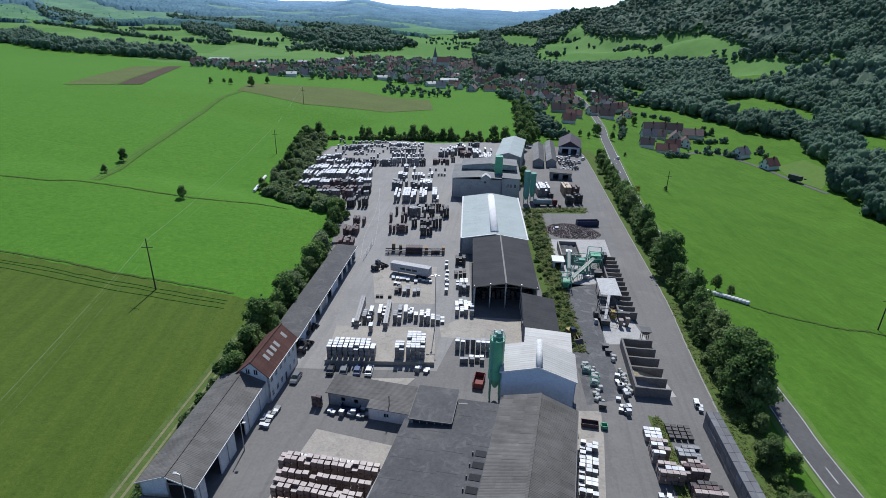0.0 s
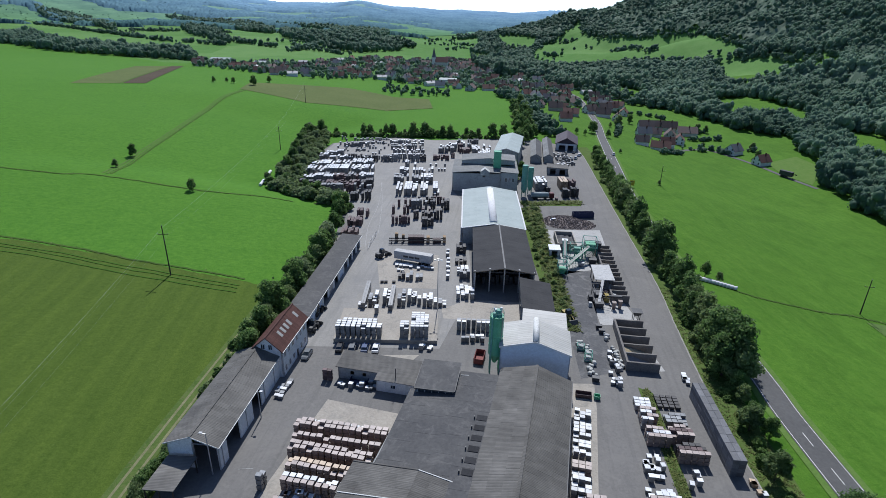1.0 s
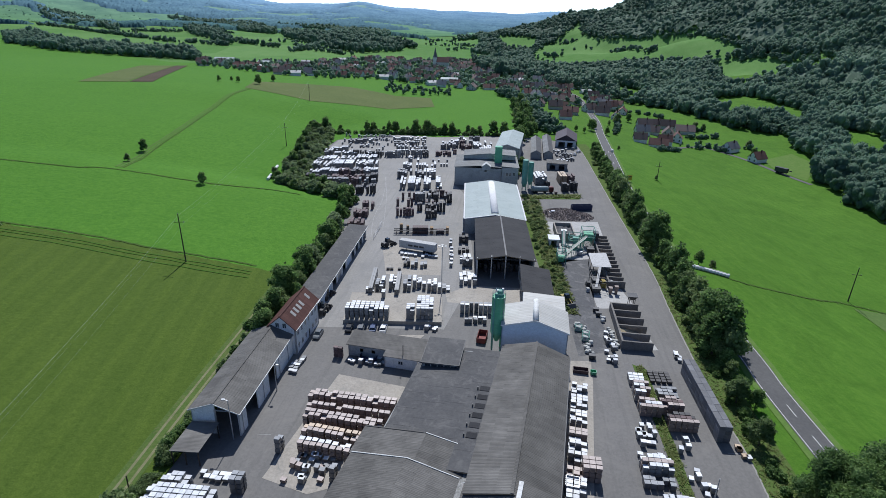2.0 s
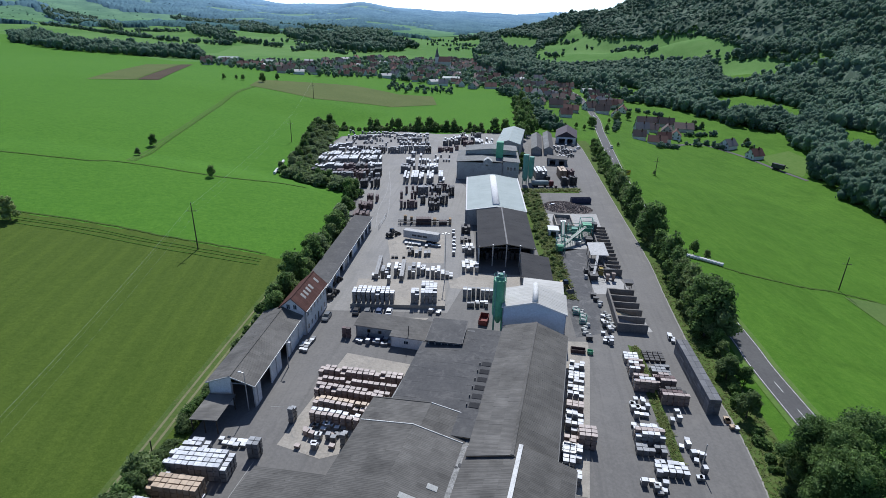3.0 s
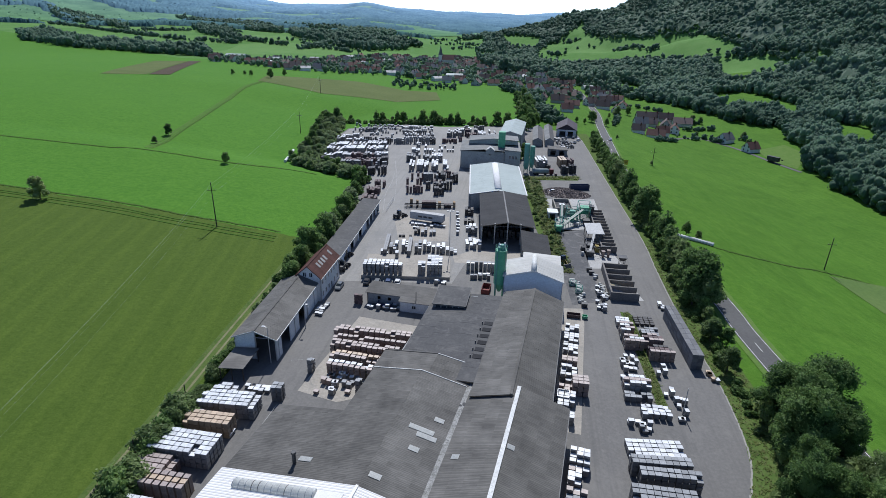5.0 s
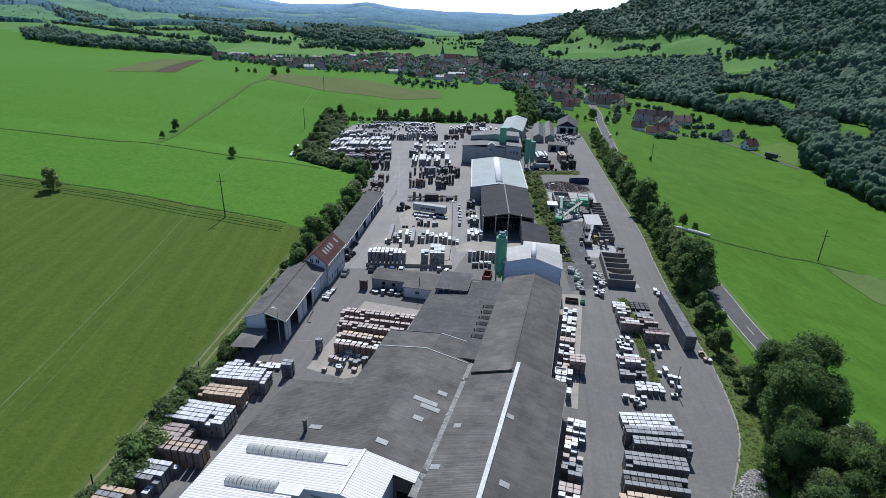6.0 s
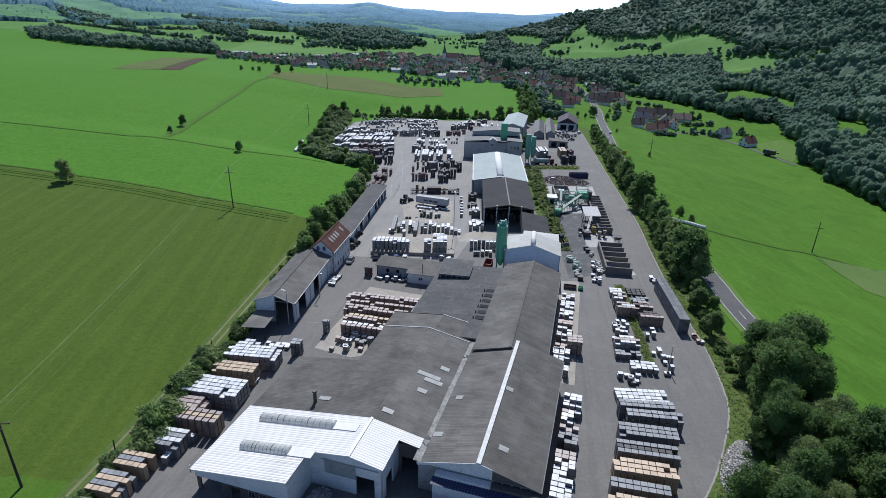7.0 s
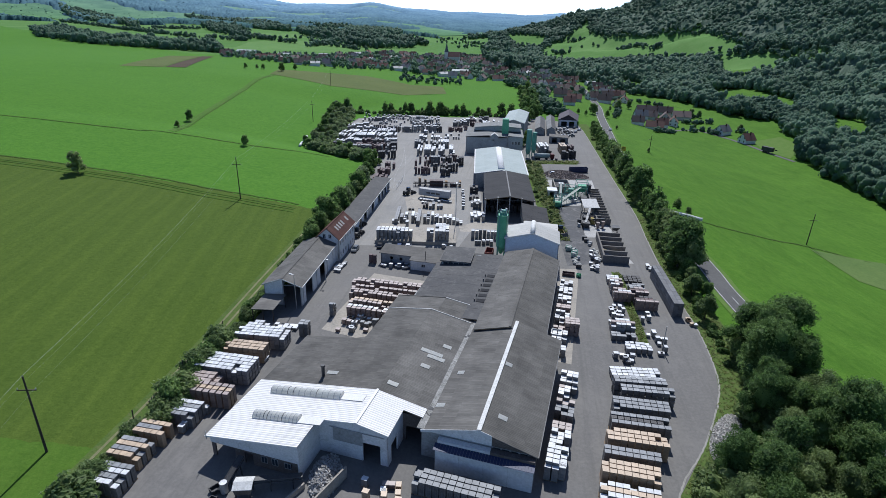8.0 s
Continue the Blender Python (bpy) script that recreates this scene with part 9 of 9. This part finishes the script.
def on_hill(x, y):
    return (x > np.where(y < 640, foot_of(y) - 60, np.where(y < 830, 196 + 12 * np.sin(y / 31.0), foot_of(y) - 10 + 25 * np.sin(y / 90.0)))) & (x < 0.83 * y + 70)


x, y = spread_over(180, 500, 180, 520, 6.2, lambda x, y: on_hill(x, y) & (x < 345))
s = (3.8 + 2.6 * rng_far.uniform(0, 1, len(x)) ** 1.5) * grove(x, y, 19, 0.18)
woods("wood_edge", "dense dark broadleaf wood at the foot of the hill", x, y, s, s * rng_far.uniform(1.05, 1.45, len(x)), HERO_TUFTS)
x, y = spread_over(150, 640, 200, 830, 6.3, lambda x, y: on_hill(x, y) & ~((y < 520) & (x < 345)))
s = (3.9 + 2.8 * rng_far.uniform(0, 1, len(x)) ** 1.6) * grove(x, y, 23, 0.2)
woods("hillside_wood", "dense dark broadleaf wood on the near hillside", x, y, s, s * rng_far.uniform(1.1, 1.5, len(x)), MID_TUFTS)
x, y = spread_over(90, 900, 830, 1700, 8.2, on_hill)
s = (4.4 + 3.0 * rng_far.uniform(0, 1, len(x)) ** 1.5) * grove(x, y, 34, 0.2)
woods("hillside_wood", "dense dark broadleaf wood on the far hillside", x, y, s, s * rng_far.uniform(0.85, 1.15, len(x)), FAR_TUFTS)


# an added leaf-coloured sheet lightens the dark gaps between the crowns
ux, uy = np.meshgrid(np.arange(150, 900, 6.0), np.arange(200, 1690, 6.0))
ux, uy = ux + rng_far.uniform(-2, 2, ux.shape), uy + rng_far.uniform(-2, 2, uy.shape)
closed = on_hill(ux - 8, uy) & on_hill(ux + 8, uy)
for outline in CLEAR:
    for a, b in ((0, 0), (9, 0), (-9, 0), (0, 9), (0, -9)):
        closed &= ~within(ux + a, uy + b, outline)
at_ = np.arange(ux.size).reshape(ux.shape)
quads = np.stack([at_[:-1, :-1], at_[:-1, 1:], at_[1:, 1:], at_[1:, :-1]], -1).reshape(-1, 4)
quads = quads[closed.reshape(-1)[quads].all(1)]
leaves = bpy.data.meshes.new("closed_canopy")
leaves.from_pydata(np.stack([ux, uy, terrain(ux, uy) + 6.0 + rng_far.uniform(-2.6, 2.6, ux.shape)], -1).reshape(-1, 3).tolist(), [], quads.tolist())
leaves.materials.append(LEAF_FAR_HAZED)
tagged(new("closed_canopy", leaves), "added leaf-coloured sheet filling dark gaps between the hillside crowns", "woods", kind="stuff")


def stand(outline, gap, size, label, name="valley_wood"):
    """A closed stand of trees within an outline."""
    xs, ys = [q[0] for q in outline], [q[1] for q in outline]
    px, py = spread_over(min(xs), max(xs), min(ys), max(ys), gap, lambda x, y: within(x, y, outline))
    s = size * rng_far.uniform(0.7, 1.3, len(px)) * grove(px, py, 40, 0.15)
    woods(name, label, px, py, s, s * rng_far.uniform(1.0, 1.45, len(px)), MID_TUFTS if min(ys) < 900 else FAR_TUFTS)


stand([(-723, 952), (-552, 840), (-461, 806), (-335, 766), (-369, 857), (-430, 909), (-530, 931), (-670, 1025), (-967, 1280)], 8.0, 5.6, "belt of large dark trees along the edge of the fields", "field_edge_wood")
for outline in (
    [(-1412, 2102), (-1157, 1903), (-861, 1556), (-970, 1742), (-1331, 2233), (-1590, 2319)],
    [(-773, 1727), (-723, 1767), (-478, 1279), (-406, 1112), (-449, 1155), (-574, 1334)],
    [(-1135, 2402), (-719, 1936), (-410, 1383), (-554, 1934), (-806, 2358)],
    [(-636, 2154), (-444, 2020), (-233, 1611), (-149, 1533), (-193, 1983), (-384, 2110)],
    [(-356, 1281), (-262, 1158), (-230, 1253), (-164, 1296), (-114, 1291), (-106, 1436), (-225, 1551), (-387, 1754), (-512, 1845)],
    [(-223, 1047), (-150, 1026), (-82, 1197), (-67, 1350), (-122, 1384), (-189, 1300), (-208, 1131)],
    [(48, 1154), (105, 1117), (129, 1308), (109, 1474), (74, 1483)],
    [(13, 1736), (100, 1900), (229, 1448), (305, 1440), (330, 1560), (240, 1640)],
    [(45, 955), (108, 1031), (165, 1014), (195, 918), (221, 844), (228, 754), (183, 690), (139, 678), (123, 744), (80, 752), (47, 814)],
):
    stand(outline, 11.5 if min(q[1] for q in outline) > 900 else 8.5, 6.4, "dark wood between valley meadows")


def belt(line, half, spacing, size, name="tree_belt", label="belt of dark trees between valley meadows"):
    """Trees along a line across the valley, scattered to half its width."""
    px, py = [], []
    for (x0, y0), (x1, y1) in zip(line, line[1:]):
        n = max(3, int(math.hypot(x1 - x0, y1 - y0) * 2 * half / spacing**2))
        u = rng_far.uniform(0, 1, n)
        px.append(x0 + (x1 - x0) * u + rng_far.uniform(-half, half, n))
        py.append(y0 + (y1 - y0) * u + rng_far.uniform(-half, half, n))
    px, py = np.concatenate(px), np.concatenate(py)
    s = rng_far.uniform(size * 0.6, size * 1.3, len(px))
    woods(name, label, px, py, s, s * rng_far.uniform(0.95, 1.35, len(px)), FAR_TUFTS if py.mean() > 1000 else MID_TUFTS)


for line in ([(-1207, 1741), (-996, 1608), (-786, 1431)], [(-751, 1365), (-643, 1255)], [(-612, 1216), (-534, 1148)], [(-519, 1150), (-409, 1089)], [(-435, 1178), (-307, 1060)], [(-858, 1622), (-692, 1544)], [(133, 1289), (205, 1278)], [(222, 1394), (275, 1273)], [(184, 1172), (226, 1133)], [(-265, 980), (-247, 1112), (-249, 1291)], [(-169, 1164), (-108, 1228)], [(403, 827), (435, 745), (464, 713)], [(312, 1113), (342, 1028), (351, 986)]):
    belt(line, 7, 6.5, 4.4, "hedge_row", "row of trees and bushes along a field boundary")
belt([(58, 590), (74, 520), (76, 440), (74, 380)], 7, 4.6, 3.6, "brook_wood", "dense trees along the brook below the village")
belt([(205, 570), (190, 640), (215, 660)], 9, 6.5, 4.2)
# hedges and single trees of the open valley follow a few slanting lines
for k in range(30):
    hx, hy = rng_far.uniform(-0.62, 0.08) * 1500, rng_far.uniform(960, 1900)
    hx *= hy / 1500
    turn, far_end = rng_far.normal(-0.55, 0.35), rng_far.uniform(30, 150)
    if hy > 900 - 0.8 * min(hx + 330, 0) + 60:
        belt([(hx, hy), (hx + far_end * math.cos(turn), hy + far_end * math.sin(turn))], 4, 6.5, 3.6, "hedge_row", "row of trees and bushes along a field boundary")
x, y = spread_over(-60, 60, 560, 640, 9.0, lambda x, y: within(x, y, [(-86, 640), (-9, 610), (10, 600), (0, 560), (-77, 572)]), False)
woods("orchard", "small orchard trees on a meadow below the village", x, y, rng_far.uniform(1.8, 3.0, len(x)), rng_far.uniform(2.2, 3.4, len(x)), MID_TUFTS)

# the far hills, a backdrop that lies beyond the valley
# aerial haze is mixed into both base colours, stronger with distance
HAZY_WOOD, HAZY_FIELD = hazy("haze_painted_wood", (0.062, 0.125, 0.118), (0.215, 0.345, 0.48)), hazy("haze_painted_field", (0.095, 0.20, 0.07), (0.27, 0.40, 0.40))
bearing, away = np.meshgrid(np.linspace(-0.86, 0.5, 620), 1720 * (4500 / 1720) ** np.linspace(0, 1, 150))
px, py = bearing * away + rng_far.uniform(-3, 3, away.shape), away + rng_far.uniform(-6, 6, away.shape)
pattern = np.sin(px / 230 + 1.4 * np.sin(py / 170)) * np.cos(py / 105 + 0.8 * np.sin(px / 190)) + 0.6 * np.sin(px / 83 + 2) * np.sin(py / 61 + px / 300) + 0.3 * np.sin(px / 31) * np.sin(py / 27)
wooded = pattern > 0.2 - 0.75 * rise(1900, 3100, py) - 0.5 * rise(3300, 3900, py)
for outline in CLEAR:
    wooded &= ~within(px, py, outline)
base = terrain(px, py)
soft_edge = wooded.astype(float)
for _ in range(2):
    soft_edge = (soft_edge + np.roll(soft_edge, 1, 0) + np.roll(soft_edge, -1, 0) + np.roll(soft_edge, 1, 1) + np.roll(soft_edge, -1, 1)) / 5
soft_edge[:4], soft_edge[:, :4], soft_edge[:, -4:] = 0, 0, 0
wooded[:4], wooded[:, :4], wooded[:, -4:] = False, False, False
lift = -2.5 + 13 * soft_edge + rng_far.uniform(-3, 3, away.shape) * wooded
canopy_at = np.arange(away.size).reshape(away.shape)
quads = np.stack([canopy_at[:-1, :-1], canopy_at[:-1, 1:], canopy_at[1:, 1:], canopy_at[1:, :-1]], -1).reshape(-1, 4)
for name, label, pick, up, leaf in (("backdrop_wood", "woods on the distant hills with blue haze painted in", quads[wooded.reshape(-1)[quads].any(1)], lift, HAZY_WOOD), ("backdrop", "green fields on the distant hills with haze painted in", quads[(py.reshape(-1)[quads] > 1950).all(1)], 1.2, HAZY_FIELD)):
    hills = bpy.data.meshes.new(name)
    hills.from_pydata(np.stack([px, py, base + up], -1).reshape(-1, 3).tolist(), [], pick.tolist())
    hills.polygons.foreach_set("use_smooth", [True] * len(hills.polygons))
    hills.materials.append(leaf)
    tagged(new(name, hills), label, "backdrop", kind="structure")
garden_lines = [[(188, 427), (204, 431), (219, 433)], [(145, 366), (169, 381)], [(176, 398), (194, 398)], [(197, 404), (207, 387)], [(150, 520), (188, 524), (203, 506)], [(125, 400), (136, 430), (142, 452)], [(206, 458), (218, 456)], [(225, 402), (232, 398)]]
for line in garden_lines:
    belt(line, 1.6, 2.0, 1.7, "garden_hedge", "dark garden hedge by the roadside houses")
for px, py, s in ((142, 452, 1.0), (209, 456, 0.85), (117, 391, 0.55), (108, 402, 0.7), (217, 457, 0.5), (158, 473, 0.7), (193, 406, 0.45), (229, 403, 0.7), (112, 343, 0.3), (224, 385, 0.4), (170, 470, 0.5), (132, 440, 0.5), (176, 446, 0.4), (148, 404, 0.35)):
    tree(px, py, s, words=" in a roadside garden", group="garden trees")
x, y = spread_over(110, 460, 640, 1500, 24, lambda x, y: (within(x, y, CLEAR[0]) | within(x, y, CLEAR[4])) & (lumps(x, y, 37, 0.2) > 0.75), False)
woods("meadow_trees", "rows of trees across the hillside meadows", x, y, rng_far.uniform(2.6, 4.4, len(x)), rng_far.uniform(3.0, 5.0, len(x)), MID_TUFTS)
# ---- the village ----
village_rng = random.Random(21)
HOUSES = {}


def village_house(x, y, heading, kind, scale=1.0):
    """A two-storey house with a tiled saddle roof; each kind is built once and copied."""
    where = pose(x, y, height(x, y) - 0.2, 0, 0, -heading)
    if kind in HOUSES:
        return copy_thing(HOUSES[kind], where)
    w, l, e, r, tiles, words = (
        (7.8, 9.5, 3.3, 7.4, VILLAGE_RED, "red"),
        (8.6, 12, 3.5, 8.0, VILLAGE_BROWN, "brown"),
        (7.2, 9, 3.1, 6.9, VILLAGE_BROWN, "dark brown"),
        (9.8, 15, 3.3, 7.4, VILLAGE_BROWN, "weathered brown"),
        (8.2, 10.5, 3.4, 7.6, SLATE, "grey"),
        (7.6, 13, 3.0, 6.6, VILLAGE_RED, "faded red"),
        # pale roof colour stands in for sun glinting off village roofs
        (8.4, 12, 3.6, 5.6, TRAILER_GREY, "pale, glint-coloured"),
    )[kind]
    ob = thing("village_house", f"plastered village house with a {words} roof", "house", 0, 0, group="village houses")
    bm = bmesh.new()
    extrude(bm, [(-w / 2, -2), (w / 2, -2), (w / 2, e), (0, r - 0.1), (-w / 2, e)], -l / 2, l / 2)
    part("wall", bm, WHITE_WALL if kind in (0, 4, 6) else PLASTER, ob)
    for s in (-1, 1):
        bm = bmesh.new()
        k = (r - e) / (w / 2)
        outer = s * (w / 2 + 0.5)
        ring = [(0, -l / 2 - 0.4, r + 0.1), (outer, -l / 2 - 0.4, e - 0.5 * k + 0.1), (outer, l / 2 + 0.4, e - 0.5 * k + 0.1), (0, l / 2 + 0.4, r + 0.1)]
        slab(bm, ring if s > 0 else ring[::-1], 0.2)
        part("roof", bm, tiles, ob)
    bm = bmesh.new()
    box(bm, 0.6, 1.3, 1.0, 1.7, r - 1.2, r + 1.1)
    part("chimney", bm, TILE_RED, ob)
    for u in (-w / 4, w / 4):
        for z in (1.0, 3.6):
            bm = bmesh.new()
            box(bm, u - 0.5, u + 0.5, -l / 2 - 0.04, -l / 2 + 0.1, z, z + 1.3)
            part("window", bm, GLASS, ob)
    for v in np.arange(-l / 2 + 1.6, l / 2 - 1, 2.8) if kind == 0 else ():
        bm = bmesh.new()
        box(bm, -w / 2 - 0.04, -w / 2 + 0.1, v, v + 1.0, 1.2, 2.5)
        part("window", bm, GLASS, ob)
    ob.matrix_basis = where
    HOUSES[kind] = ob
    return ob


house_spots = []


def settle(count, outline, gap):
    """Houses at random within the village, nowhere closer to each other than the gap."""
    xs, ys = [q[0] for q in outline], [q[1] for q in outline]
    for _ in range(count * 40):
        if len(house_spots) >= count:
            break
        x, y = village_rng.uniform(min(xs), max(xs)), village_rng.uniform(min(ys), max(ys))
        if within(np.array(x), np.array(y), outline) and all(math.hypot(x - a, y - b) > gap for a, b in house_spots) and abs(x - road_at(y)) > 9:
            house_spots.append((x, y))
            village_house(x, y, village_rng.choice((20, 100, 80, 115, 65, 155)) + village_rng.uniform(-14, 14), village_rng.choice((0, 0, 1, 1, 2, 2, 3, 4, 4, 5, 5, 6)))


settle(180, VILLAGE, 15.5)
gx_, gy_ = spread_over(-335, 200, 490, 1000, 8.2, lambda x, y: within(x, y, VILLAGE) & (np.abs(x - 124 - 0.13 * (y - 460)) > 6), False)
free = np.array([min(math.hypot(a - c, b - d) for c, d in house_spots) > 7.0 for a, b in zip(gx_, gy_)]) & (rng_far.random(len(gx_)) < 0.7)
gx_, gy_ = gx_[free], gy_[free]
s = rng_far.uniform(1.7, 4.0, len(gx_))
woods("village_trees", "garden trees between the village houses", gx_, gy_, s, s * rng_far.uniform(0.95, 1.4, len(gx_)), MID_TUFTS)
for x, y, h, k in ((139, 490, 100, 1), (166, 455, 95, 1), (180, 467, 80, 2), (188, 462, 100, 1), (154, 424, 90, 4), (166, 432, 110, 2), (177, 430, 20, 1), (141, 389, 100, 2), (163, 398, 100, 0), (179, 416, 20, 0), (197, 447, 100, 3), (152, 381, 110, 5), (211, 394, 60, 4), (218, 368, 70, 0), (148, 478, 20, 2), (130, 500, 60, 1), (120, 563, 80, 0), (101, 551, 100, 4), (98, 497, 95, 1), (107, 474, 100, 5), (87, 513, 20, 2), (97, 446, 90, 0), (155, 559, 60, 4), (162, 542, 100, 0), (165, 516, 20, 5), (128, 637, 80, 1), (101, 640, 100, 4)):
    village_house(x, y, h, k)
church = thing("village_church", "village church with a red roof and a dark pointed spire", "church", -6, 866, 96, height(-6, 866) - 0.3)
bm = bmesh.new()
extrude(bm, [(-6, -1), (6, -1), (6, 9), (0, 15.4), (-6, 9)], -9, 9)
part("nave", bm, PLASTER, church)
for s in (-1, 1):
    bm = bmesh.new()
    ring = [(0, -9.4, 15.6), (s * 6.6, -9.4, 8.6), (s * 6.6, 9.4, 8.6), (0, 9.4, 15.6)]
    slab(bm, ring if s > 0 else ring[::-1], 0.2)
    part("roof", bm, VILLAGE_RED, church)
bm = bmesh.new()
box(bm, -2.8, 2.8, -14.8, -9.2, -1, 15)
part("tower", bm, PLASTER, church)
bm = bmesh.new()
tube(bm, (0, -12, 15), (0, -12, 17.5), 4.0, 2.6, 8)
tube(bm, (0, -12, 17.5), (0, -12, 29), 2.6, 0.1, 8)
part("spire", bm, SLATE, church)
for v in np.arange(-7, 7, 3.4):
    bm = bmesh.new()
    box(bm, -6.06, -5.9, v, v + 1.3, 2.5, 7.0)
    part("window", bm, GLASS, church)
for x, y, w, l, h in ((3, 668, 20, 11, 6), (-288, 742, 26, 12, 6), (-232, 728, 18, 10, 5)):
    barn = thing("white_hall", "long white village hall with a pale roof", "hall", x, y, 96, height(x, y) - 0.3)
    bm = bmesh.new()
    extrude(bm, [(-l / 2, -1), (l / 2, -1), (l / 2, h), (0, h + 1.6), (-l / 2, h)], -w / 2, w / 2)
    part("wall", bm, WHITE_WALL, barn)
    for s in (-1, 1):
        bm = bmesh.new()
        ring = [(0, -w / 2 - 0.3, h + 1.75), (s * (l / 2 + 0.4), -w / 2 - 0.3, h + 0.05), (s * (l / 2 + 0.4), w / 2 + 0.3, h + 0.05), (0, w / 2 + 0.3, h + 1.75)]
        slab(bm, ring if s > 0 else ring[::-1], 0.15)
        part("roof", bm, SILVER_SHEET, barn)
    for v in np.arange(-w / 2 + 2, w / 2 - 2, 4):
        bm = bmesh.new()
        box(bm, l / 2 - 0.05, l / 2 + 0.05, v, v + 2, 1.5, 3.5)
        part("window", bm, GLASS, barn)

tagged(part("lane", ribbon(curve_through([(150, 372), (176, 395), (195, 402), (208, 381), (215, 362), (220, 341), (227, 318)]), 3.0, 0.14), ROAD, None, "narrow grey lane to the roadside houses"), "", "lane", kind="structure")
laid("dry_meadow", [(223, 371), (255, 390), (258, 362), (228, 325), (221, 344)], verge, "dry mown patch of meadow", "meadow", 0.12, 10)
trailer(218.0, 344.0, 150, "dark bus parked on the lane by the meadow", DARK_STEEL, 8.0)
